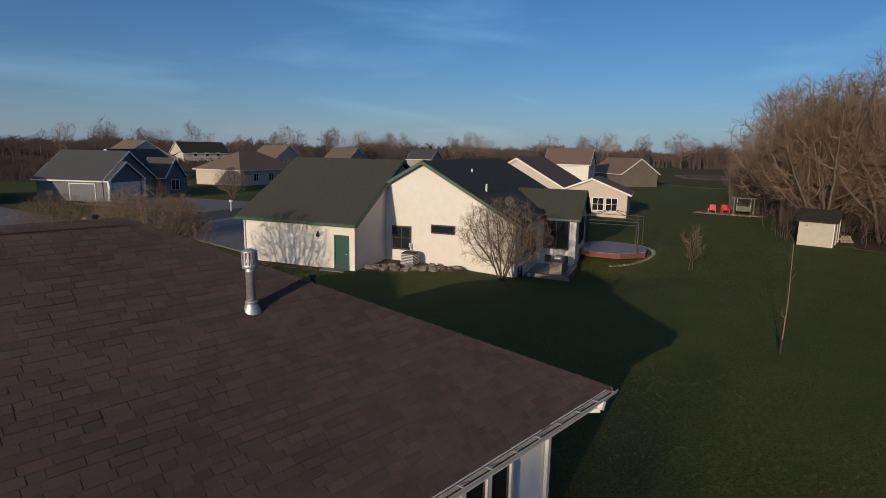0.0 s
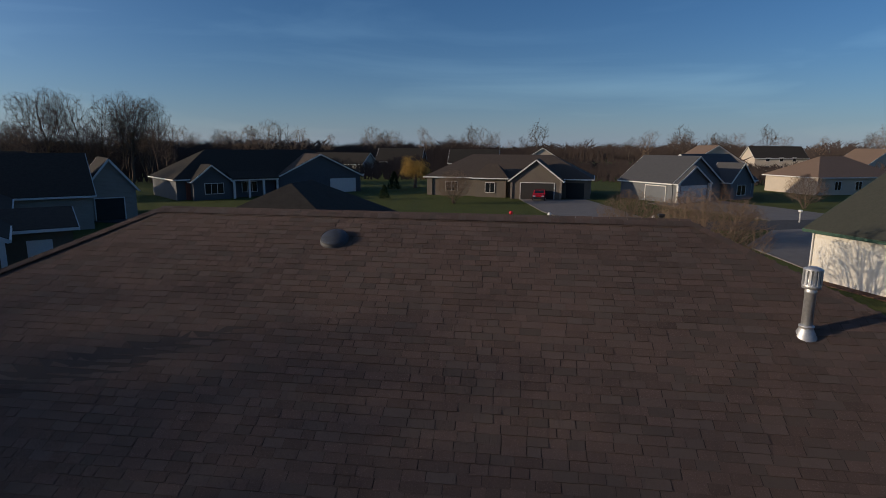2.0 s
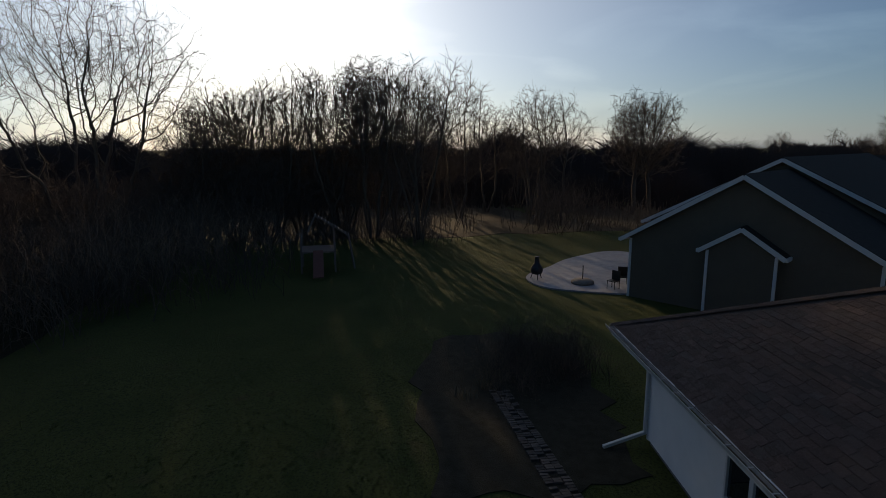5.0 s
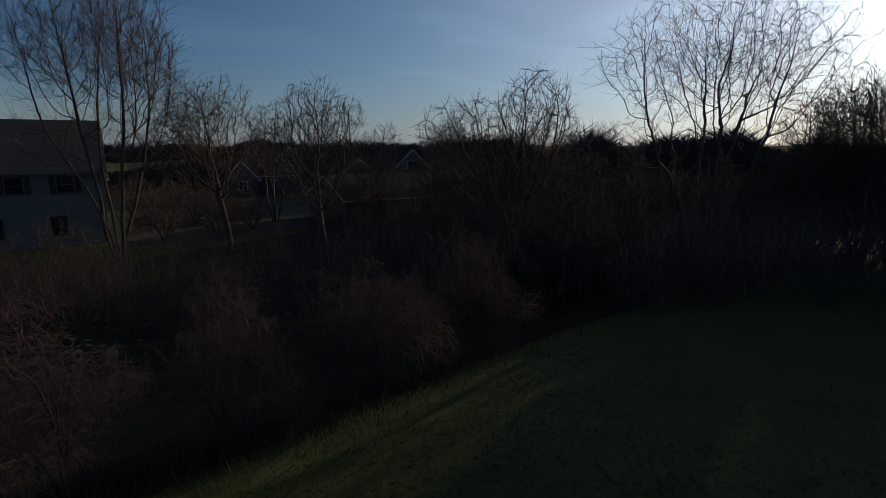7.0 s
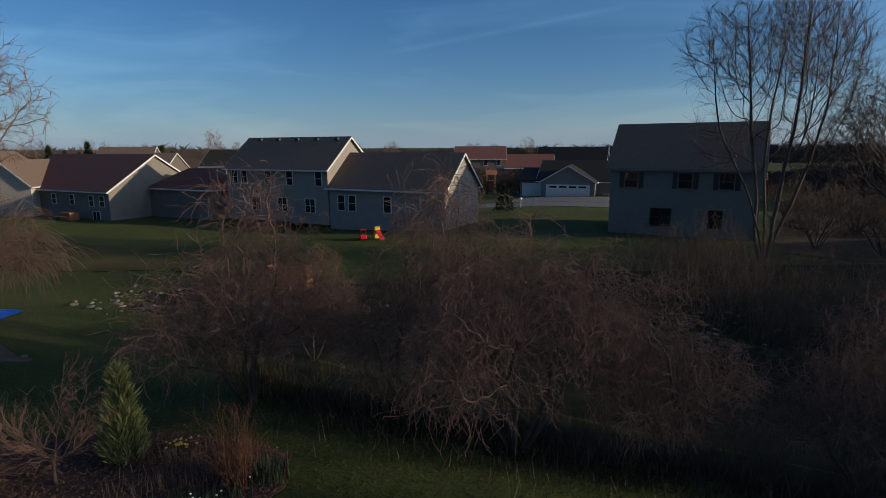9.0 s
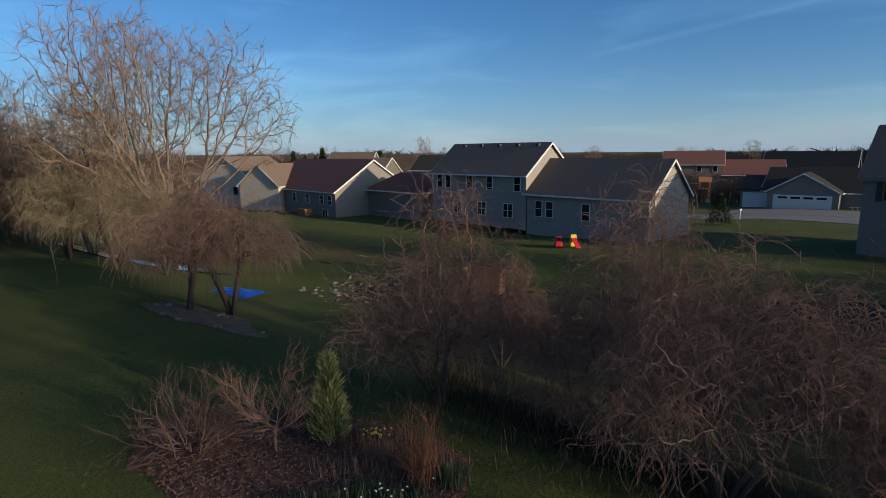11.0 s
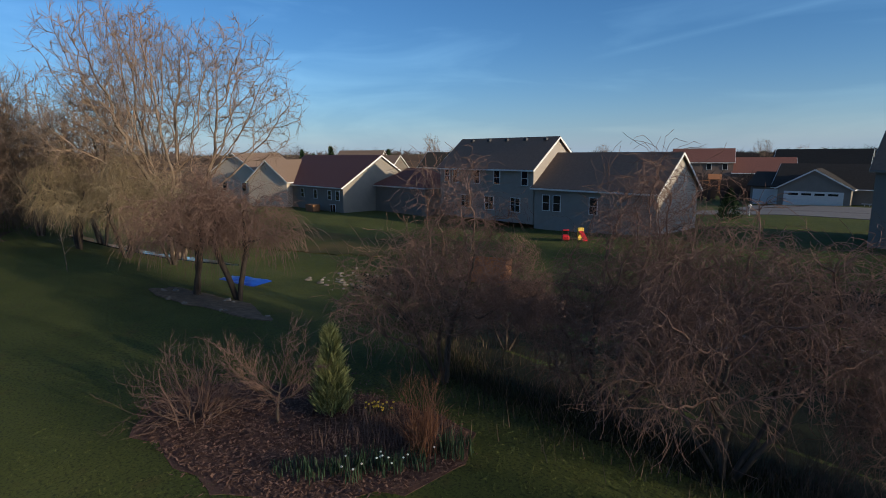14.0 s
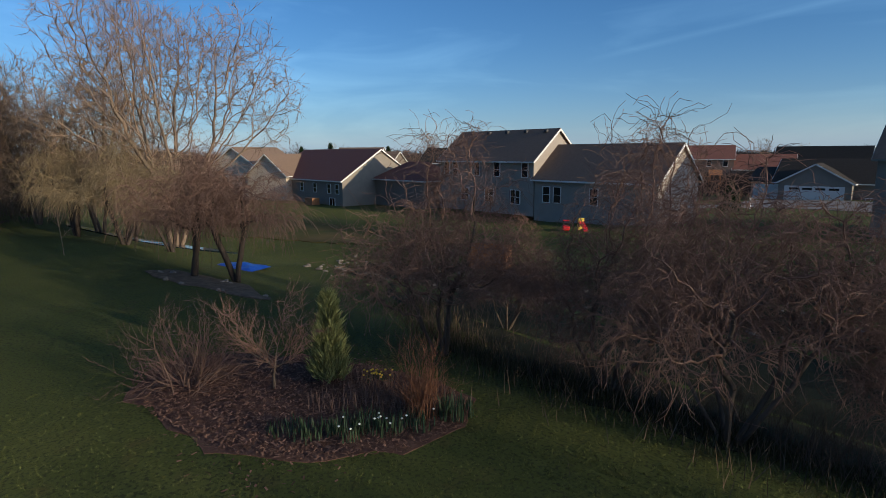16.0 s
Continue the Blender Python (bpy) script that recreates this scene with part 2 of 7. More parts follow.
M["metal"] = mat("galvanised_metal", (0.60, 0.60, 0.60), (0.44, 0.45, 0.46), 14.0, 0.5, 0.1, metal=0.75)
M["dull_metal"] = mat("dull_reflector", (0.20, 0.22, 0.25), (0.12, 0.13, 0.15), 9.0, 0.25, 0.1, metal=1.0)
M["dark_collar"] = mat("weathered_collar", (0.07, 0.07, 0.075), (0.045, 0.045, 0.05), 9.0, 0.6, 0.1)
M["gutter"] = mat("white_gutter", (0.539, 0.522, 0.496), (0.365, 0.348, 0.322), 6.0, 0.45, 0.1)
M["bark"] = mat("gray_bark", (0.139, 0.109, 0.083), (0.078, 0.061, 0.048), 5.0, 0.95, 0.8, 30.0, squash=(1, 1, 0.3), spec=0.15)
# darker copy of the bark: shade of drooping twigs put into the colour
M["bark_shaded"] = mat("shaded_bark", (0.066, 0.052, 0.042), (0.036, 0.030, 0.025), 5.0, 0.95, 0.8, 30.0, squash=(1, 1, 0.3), spec=0.15)
M["bark_tan"] = mat("tan_bark", (0.22, 0.168, 0.125), (0.13, 0.10, 0.075), 4.0, 0.95, 0.8, 30.0, squash=(1, 1, 0.3), spec=0.15)
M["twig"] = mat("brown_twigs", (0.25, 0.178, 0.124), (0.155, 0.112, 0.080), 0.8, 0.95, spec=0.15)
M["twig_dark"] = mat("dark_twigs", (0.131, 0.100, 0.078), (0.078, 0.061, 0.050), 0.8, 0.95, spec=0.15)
M["twig_red"] = mat("reddish_twigs", (0.19, 0.122, 0.095), (0.12, 0.08, 0.065), 0.8, 0.95, spec=0.15)
M["twig_rose"] = mat("rosy_twigs", (0.235, 0.147, 0.110), (0.140, 0.090, 0.070), 0.8, 0.95, spec=0.15)
M["twig_gold"] = mat("budding_yellow_twigs", (0.24, 0.188, 0.11), (0.15, 0.118, 0.075), 0.8, 0.95, spec=0.15)
M["twig_bud"] = mat("golden_budding_twigs", (0.46, 0.30, 0.075), (0.30, 0.20, 0.06), 0.8, 0.95, spec=0.15)
M["twig_orange"] = mat("orange_stems", (0.226, 0.113, 0.065), (0.148, 0.074, 0.044), 0.8, 0.9, spec=0.15)
M["needle"] = mat("juniper_green", (0.25, 0.26, 0.10), (0.16, 0.18, 0.07), 4.0, 0.9, spec=0.15, vary=0.3)
M["pine"] = mat("pine_green", (0.026, 0.044, 0.017), (0.017, 0.030, 0.013), 2.0, 0.9, spec=0.15, vary=0.25)
M["leaf"] = mat("dark_green_leaf", (0.035, 0.065, 0.026), (0.022, 0.044, 0.017), 4.0, 0.7, vary=0.3)
M["yellow"] = mat("yellow_flower", (0.62, 0.46, 0.03), (0.5, 0.36, 0.02), 4.0, 0.8)
M["petal"] = mat("white_petal", (0.75, 0.74, 0.68), None, 4.0, 0.8)
M["mulch"] = mat("bark_mulch", (0.15, 0.085, 0.060), (0.07, 0.042, 0.032), 3.5, 0.95, 1.0, 25.0, spots=((0.19, 0.115, 0.08), 14.0, 0.55), spec=0.1)
M["chip"] = mat("bark_chips", (0.20, 0.115, 0.078), (0.11, 0.065, 0.048), 3.0, 0.9, spec=0.1, vary=0.45)
M["gravel"] = mat("gray_gravel", (0.170, 0.128, 0.090), (0.088, 0.070, 0.050), 3.0, 0.95, 1.0, 18.0, spec=0.1)
M["soil"] = mat("dark_soil", (0.060, 0.052, 0.036), (0.034, 0.031, 0.020), 3.0, 0.95, 1.0, 25.0, spec=0.1)
M["path_brick"] = mat("old_path_brick", (0.115, 0.090, 0.072), (0.070, 0.056, 0.046), 5.0, 0.9, 0.6, 30.0, vary=0.3)
M["stone"] = mat("field_stone", (0.21, 0.18, 0.15), (0.13, 0.11, 0.09), 3.0, 0.85, 0.6, 20.0, vary=0.35)
M["red"] = mat("red_plastic", (0.60, 0.02, 0.025), (0.5, 0.015, 0.02), 4.0, 0.45)
M["plastic_yellow"] = mat("yellow_plastic", (0.65, 0.48, 0.05), None, 4.0, 0.45)
M["tarp"] = mat("blue_tarp", (0.015, 0.07, 0.42), (0.01, 0.05, 0.3), 3.0, 0.4, 0.5, 8.0)
M["wood"] = mat("cedar_wood", (0.313, 0.139, 0.052), (0.226, 0.096, 0.039), 6.0, 0.7, 0.4, 30.0, squash=(1, 1, 0.2))
M["swing_paint"] = mat("olive_paint", (0.13, 0.15, 0.065), (0.09, 0.105, 0.05), 6.0, 0.7, 0.3, 30.0)
M["wood_gray"] = mat("weathered_wood", (0.261, 0.217, 0.174), (0.174, 0.144, 0.113), 6.0, 0.85, 0.4, 30.0)
M["deck"] = mat("gray_violet_deck", (0.226, 0.204, 0.244), (0.174, 0.157, 0.191), 3.0, 0.7, 0.3)
M["shed"] = mat("shed_siding", (0.452, 0.409, 0.331), (0.392, 0.348, 0.287), 2.0, 0.7, 0.2, bands=0.2)
# near-black paint for the shade inside open garages
M["int_shade"] = mat("interior_shade", (0.03, 0.03, 0.03), None, 2.0, 0.9)


def glassy(name, col, rough=0.03, alpha=1.0):
    m = bpy.data.materials.new(name)
    m.use_nodes = True
    b = m.node_tree.nodes["Principled BSDF"]
    b.inputs["Base Color"].default_value = (*col, 1)
    b.inputs["Roughness"].default_value = rough
    b.inputs["Specular IOR Level"].default_value = 0.6
    b.inputs["Alpha"].default_value = alpha
    return m


M["pane"] = glassy("window_glass", (0.015, 0.018, 0.022))
M["dome"] = glassy("acrylic_dome", (0.07, 0.085, 0.11), 0.06, 0.38)
M["water"] = mat("pond_water", (0.017, 0.026, 0.030), (0.013, 0.022, 0.026), 0.5, 0.06, 0.15, 3.0)
M["car_red"] = glassy("red_car_paint", (0.35, 0.01, 0.02), 0.2)


# ---- mesh helpers ----
def part(name, bm, material, parent=None, label=""):
    me = bpy.data.meshes.new(name)
    bm.to_mesh(me)
    bm.free()
    ob = new(name, me)
    me.materials.append(material)
    if parent:
        ob.parent = parent
    return tagged(ob, label)


def raw(name, verts, faces, material, parent=None, label="", smooth=False):
    me = bpy.data.meshes.new(name)
    me.from_pydata([tuple(v) for v in verts], [], faces)
    if smooth:
        me.shade_smooth()
    me.update()
    ob = new(name, me)
    me.materials.append(material)
    if parent:
        ob.parent = parent
    return tagged(ob, label)


def thing(name, m, label, category, group="", kind=""):
    e = new(name)
    e.matrix_basis = m
    e.empty_display_size = 0.3
    return tagged(e, label, category, group, kind)


def box(bm, x0, x1, y0, y1, z0, z1, m=None):
    vs = [bm.verts.new((x, y, z)) for z in (z0, z1) for y in (y0, y1) for x in (x0, x1)]
    if m:
        for v in vs:
            v.co = m @ v.co
    for f in ((0, 2, 3, 1), (4, 5, 7, 6), (0, 1, 5, 4), (2, 6, 7, 3), (0, 4, 6, 2), (1, 3, 7, 5)):
        bm.faces.new([vs[i] for i in f])
    return vs


def boxes(*dims, bevel=0.0):
    bm = bmesh.new()
    for d in dims:
        box(bm, *d)
    if bevel:
        bmesh.ops.bevel(bm, geom=bm.edges[:], offset=bevel, segments=1, affect="EDGES")
    return bm


def slab(bm, pts, thick):
    """A flat polygon given a thickness straight down."""
    top = [bm.verts.new(p) for p in pts]
    low = [bm.verts.new((p[0], p[1], p[2] - thick)) for p in pts]
    bm.faces.new(top)
    bm.faces.new(low[::-1])
    n = len(pts)
    for i in range(n):
        bm.faces.new((top[i], low[i], low[(i + 1) % n], top[(i + 1) % n]))


def slabs(thick, *polys):
    bm = bmesh.new()
    for p in polys:
        slab(bm, p, thick)
    bmesh.ops.recalc_face_normals(bm, faces=bm.faces[:])
    return bm


def rod(bm, a, b, r0, r1=None, sides=8):
    a, b = Vector(a), Vector(b)
    r1 = r0 if r1 is None else r1
    d = (b - a).normalized()
    u = d.orthogonal().normalized()
    w = d.cross(u)
    ring = [[bm.verts.new(p + r * (math.cos(k) * u + math.sin(k) * w)) for k in (2 * math.pi * i / sides for i in range(sides))] for p, r in ((a, r0), (b, r1))]
    for i in range(sides):
        bm.faces.new((ring[0][i], ring[0][(i + 1) % sides], ring[1][(i + 1) % sides], ring[1][i]))
    bm.faces.new(ring[0][::-1])
    bm.faces.new(ring[1])


def rods(*segs, sides=8):
    bm = bmesh.new()
    for s in segs:
        rod(bm, *s, sides=sides)
    return bm


def beam(bm, a, b, w, h):
    """A rectangular bar from a to b, h deep in the upright sense."""
    a, b = Vector(a), Vector(b)
    d = (b - a).normalized()
    s = d.cross(Vector((0, 0, 1)))
    s = s.normalized() if s.length > 1e-4 else Vector((1, 0, 0))
    u = s.cross(d)
    vs = [bm.verts.new(p + i * s * w / 2 + j * u * h / 2) for p in (a, b) for i, j in ((-1, -1), (1, -1), (1, 1), (-1, 1))]
    for f in ((0, 1, 2, 3), (7, 6, 5, 4), (0, 4, 5, 1), (1, 5, 6, 2), (2, 6, 7, 3), (3, 7, 4, 0)):
        bm.faces.new([vs[i] for i in f])


def beams(*segs):
    bm = bmesh.new()
    for s in segs:
        beam(bm, *s)
    bmesh.ops.recalc_face_normals(bm, faces=bm.faces[:])
    return bm


# ---- ground ----
def smooth01(v):
    v = max(0.0, min(1.0, v))
    return v * v * (3 - 2 * v)


def ground_z(x, y):
    """Level lawn round the houses, falling to a creek and a pond on the far side of the back yard."""
    z = -1.5 * smooth01((-9.0 - y + 0.10 * (x - 10)) / 9.0) * smooth01((x + 60) / 40.0)
    z += 0.9 * smooth01((-30.0 - y) / 18.0) * smooth01((45 - x) / 25.0)
    z += -1.0 * smooth01((x - 24) / 8.0) * smooth01((y - 12) / 5.0) * smooth01((30 - y) / 6.0) * smooth01((42 - x) / 8.0)
    # creek bed
    c = -29.5 + 0.27 * x
    z -= 0.5 * math.exp(-((y - c) / 2.2) ** 2) * smooth01((x + 40) / 30.0) * smooth01((62 - x) / 20.0)
    return z + 0.05 * noise.noise((x * 0.15, y * 0.15, 0))


def build_ground():
    near = list(np.arange(-60, 100.1, 2.0))
    far = [130, 170, 230, 320, 480, 800, 1400, 2600, 4500]
    xs = [-v for v in far[::-1]] + [-100, -80] + near + far
    ys = [-v for v in far[::-1]] + list(np.arange(-110, -60, 5.0)) + list(np.arange(-60, 60.1, 2.0)) + [70, 80, 95, 110] + far
    verts = [(x, y, ground_z(x, y)) for y in ys for x in xs]
    n = len(xs)
    faces = [(j * n + i, j * n + i + 1, (j + 1) * n + i + 1, (j + 1) * n + i) for j in range(len(ys) - 1) for i in range(n - 1)]
    g = raw("ground", verts, faces, M["grass"], smooth=True)
    tagged(g, "mown green lawn and fields reaching to the horizon", "ground", kind="structure")
    return g


build_ground()


def patch(name, outline, material, lift, label, category, kind="structure", step=1.0, round_off=False, rough=0.0):
    """A level-following sheet inside an outline, lying a little above the ground, with a skirt."""
    for _ in range(2 if round_off else 0):
        outline = [q for a, b in zip(outline, outline[1:] + outline[:1]) for q in ((0.75 * a[0] + 0.25 * b[0], 0.75 * a[1] + 0.25 * b[1]), (0.25 * a[0] + 0.75 * b[0], 0.25 * a[1] + 0.75 * b[1]))]
    if rough:
        outline = [(x + rough * noise.noise((x * 0.9, y * 0.9, 5.0)), y + rough * noise.noise((x * 0.9, y * 0.9, 9.0))) for x, y in outline]
    xs, ys = [p[0] for p in outline], [p[1] for p in outline]
    bm = bmesh.new()
    vs = [bm.verts.new((x, y, 0)) for x, y in outline]
    bm.faces.new(vs)
    for ax, lo, hi in ((0, min(xs), max(xs)), (1, min(ys), max(ys))):
        v = lo + step
        while v < hi:
            co, no = [0, 0, 0], [0, 0, 0]
            co[ax], no[ax] = v, 1
            bmesh.ops.bisect_plane(bm, geom=bm.verts[:] + bm.edges[:] + bm.faces[:], plane_co=co, plane_no=no)
            v += step
    for v in bm.verts:
        v.co.z = ground_z(v.co.x, v.co.y) + lift
    bmesh.ops.recalc_face_normals(bm, faces=bm.faces[:])
    if bm.faces and sum(f.normal.z for f in bm.faces) < 0:
        bmesh.ops.reverse_faces(bm, faces=bm.faces[:])
    edge = [e for e in bm.edges if e.is_boundary]
    ret = bmesh.ops.extrude_edge_only(bm, edges=edge)
    for v in ret["geom"]:
        if isinstance(v, bmesh.types.BMVert):
            v.co.z -= 0.3
    ob = part(name, bm, material)
    return tagged(ob, label, category, kind=kind)


def blob(cx, cy, rx, ry, n=28, wob=0.15, seed=1, rot=0.0):
    out = []
    for i in range(n):
        a = 2 * math.pi * i / n
        k = 1 + wob * noise.noise((math.cos(a) * 1.3 + seed * 7.1, math.sin(a) * 1.3, seed * 3.3))
        x, y = rx * k * math.cos(a), ry * k * math.sin(a)
        out.append((cx + x * math.cos(rot) - y * math.sin(rot), cy + x * math.sin(rot) + y * math.cos(rot)))
    return out


# ---- house kit: local frame, parts under one empty ----
def window(par, x, y, z, w, h, face, frame="white", name="window", mullions=1, bars=0, thick=0.07):
    """A framed window with its panes on a wall. face: 'x-', 'x+', 'y-', 'y+' the way it looks."""
    ang = {"y-": 0, "x+": 90, "y+": 180, "x-": -90}[face]
    f = part(name, boxes((-w / 2, w / 2, -0.02, 0.05, -h / 2, h / 2)), M["pane"], par)
    f.matrix_basis = pose(x, y, z, 0, 0, ang)
    t = thick
    d = [(-w / 2 - t, -w / 2, -0.07, 0.05, -h / 2 - t, h / 2 + t), (w / 2, w / 2 + t, -0.07, 0.05, -h / 2 - t, h / 2 + t),
         (-w / 2, w / 2, -0.07, 0.05, h / 2, h / 2 + t), (-w / 2, w / 2, -0.085, 0.05, -h / 2 - t, -h / 2)]
    for i in range(1, mullions):
        c = -w / 2 + w * i / mullions
        d.append((c - 0.03, c + 0.03, -0.06, 0.0, -h / 2, h / 2))
    for i in range(bars):
        c = -h / 2 + h * (i + 1) / (bars + 1)
        d.append((-w / 2, w / 2, -0.05, 0.0, c - 0.02, c + 0.02))
    part("window_frame", boxes(*d), M[frame], f)
    return f


def door(par, x, y, z0, w, h, face, paint="white", frame="white", name="door", panels=0):
    ang = {"y-": 0, "x+": 90, "y+": 180, "x-": -90}[face]
    dims = [(-w / 2, w / 2, -0.03, 0.05, 0, h)]
    d = part(name, boxes(*dims), M[paint], par)
    d.matrix_basis = pose(x, y, z0, 0, 0, ang)
    t = 0.1
    part("door_frame", boxes((-w / 2 - t, -w / 2, -0.06, 0.05, 0, h + t), (w / 2, w / 2 + t, -0.06, 0.05, 0, h + t), (-w / 2, w / 2, -0.06, 0.05, h, h + t)), M[frame], d)
    if panels:
        for i in range(panels):
            p = part("door_panel", boxes((-w / 2 + 0.04, w / 2 - 0.04, -0.05, -0.028, h * i / panels + 0.02, h * (i + 1) / panels - 0.02)), M[paint], d)
    return d


def walls(par, x0, x1, y0, y1, z0, z1, material, gable=None, zr=0.0, name="wall"):
    """Closed wall body; gable 'x' or 'y' adds end triangles up to the ridge height for a ridge along that axis."""
    bm = boxes((x0, x1, y0, y1, z0, z1))
    if gable == "x":
        ym = (y0 + y1) / 2
        tri = [(x0, y0), (x0, y1), (x0, ym)]
        a = [bm.verts.new((x, y, z)) for x in (x0, x1) for y, z in ((y0, z1), (y1, z1), (ym, zr))]
    elif gable == "y":
        xm = (x0 + x1) / 2
        a = [bm.verts.new((x, y, z)) for y in (y0, y1) for x, z in ((x0, z1), (x1, z1), (xm, zr))]
    if gable:
        for f in ((0, 1, 2), (5, 4, 3), (0, 2, 5, 3), (1, 4, 5, 2)):
            bm.faces.new([a[i] for i in f])
        bmesh.ops.recalc_face_normals(bm, faces=bm.faces[:])
    return part(name, bm, material, par)


def gable_roof(par, x0, x1, y0, y1, ze, zr, axis, material, trim, over=0.4, rake=0.3, thick=0.16):
    """Two pitched slabs with rake boards and eave fascias. The slope through (wall, ze) runs on past the eave."""
    if axis == "x":
        ym, s = (y0 + y1) / 2, (zr - ze) / ((y1 - y0) / 2)
        a, b, lo = x0 - rake, x1 + rake, ze - s * over
        lt = 0.2
        p = [[(a, y0 - over, lo + lt), (b, y0 - over, lo + lt), (b, ym, zr + lt), (a, ym, zr + lt)], [(a, ym, zr + lt), (b, ym, zr + lt), (b, y1 + over, lo + lt), (a, y1 + over, lo + lt)]]
        ends = [[(e, y0 - over, lo + 0.06), (e, ym, zr + 0.06), (e, y1 + over, lo + 0.06)] for e in (a - 0.03, b + 0.03)]
        eav = [((a, y0 - over - 0.03, lo + 0.08), (b, y0 - over - 0.03, lo + 0.08)), ((a, y1 + over + 0.03, lo + 0.08), (b, y1 + over + 0.03, lo + 0.08))]
    else:
        xm, s = (x0 + x1) / 2, (zr - ze) / ((x1 - x0) / 2)
        a, b, lo = y0 - rake, y1 + rake, ze - s * over
        lt = 0.2
        p = [[(x0 - over, b, lo + lt), (x0 - over, a, lo + lt), (xm, a, zr + lt), (xm, b, zr + lt)], [(xm, b, zr + lt), (xm, a, zr + lt), (x1 + over, a, lo + lt), (x1 + over, b, lo + lt)]]
        ends = [[(x0 - over, e, lo + 0.06), (xm, e, zr + 0.06), (x1 + over, e, lo + 0.06)] for e in (a - 0.03, b + 0.03)]
        eav = [((x0 - over - 0.03, a, lo + 0.08), (x0 - over - 0.03, b, lo + 0.08)), ((x1 + over + 0.03, a, lo + 0.08), (x1 + over + 0.03, b, lo + 0.08))]
    for q in p:
        part("roof", slabs(thick, q), material, par)
    for e in ends:
        part("rake_board", beams((e[0], e[1], 0.06, 0.19), (e[1], e[2], 0.06, 0.19)), trim, par)
    for e in eav:
        part("gutter", beams((*e, 0.10, 0.16)), trim, par)


def hip_roof(par, x0, x1, y0, y1, ze, zr, material, trim, over=0.45, thick=0.16):
    """Hipped roof; the ridge lies along the longer side."""
    a, b, c, d = x0 - over, x1 + over, y0 - over, y1 + over
    run = min(b - a, d - c) / 2
    lt = 0.12
    if b - a >= d - c:
        r0, r1 = (a + run, (c + d) / 2, zr), (b - run, (c + d) / 2, zr)
        polys = [[(a, c, ze + lt), (b, c, ze + lt), r1, r0], [(b, d, ze + lt), (a, d, ze + lt), r0, r1], [(a, d, ze + lt), (a, c, ze + lt), r0], [(b, c, ze + lt), (b, d, ze + lt), r1]]
    else:
        r0, r1 = ((a + b) / 2, c + run, zr), ((a + b) / 2, d - run, zr)
        polys = [[(a, d, ze + lt), (a, c, ze + lt), r0, r1], [(b, c, ze + lt), (b, d, ze + lt), r1, r0], [(a, c, ze + lt), (b, c, ze + lt), r0], [(b, d, ze + lt), (a, d, ze + lt), r1]]
    for q in polys:
        part("roof", slabs(thick, q), material, par)
    part("gutter", beams(((a, c - 0.03, ze + 0.02), (b, c - 0.03, ze + 0.02), 0.1, 0.17), ((a, d + 0.03, ze + 0.02), (b, d + 0.03, ze + 0.02), 0.1, 0.17),
                         ((a - 0.03, c, ze + 0.02), (a - 0.03, d, ze + 0.02), 0.1, 0.17), ((b + 0.03, c, ze + 0.02), (b + 0.03, d, ze + 0.02), 0.1, 0.17)), trim, par)


# ---- trees ----
def grow(out, p, d, length, r, lev, cfg, rng):
    n = cfg["segs"][lev]
    step = length / n
    for i in range(n):
        w = cfg["wig"][lev]
        d = (d + Vector((rng.gauss(0, w), rng.gauss(0, w), rng.gauss(0, w) + cfg["up"][lev]))).normalized()
        q = p + d * step
        ra, rb = r * (1 - 0.62 * i / n), r * (1 - 0.62 * (i + 1) / n)
        out.append((p, q, ra, rb, lev))
        if lev < len(cfg["kids"]) and (i + 1) / n > cfg["bare"][lev]:
            k = cfg["kids"][lev]
            k = int(k) + (rng.random() < k - int(k))
            for _ in range(k):
                ax = d.orthogonal().normalized()
                ax.rotate(Matrix.Rotation(rng.uniform(0, 2 * math.pi), 3, d))
                cd = d.copy()
                cd.rotate(Matrix.Rotation(radians(rng.uniform(*cfg["ang"][lev])), 3, ax))
                grow(out, q.copy(), cd, length * cfg["short"][lev] * rng.uniform(0.7, 1.15) * (1 - 0.3 * i / n), max(rb * cfg["thin"], cfg["rmin"]), lev + 1, cfg, rng)
        p = q


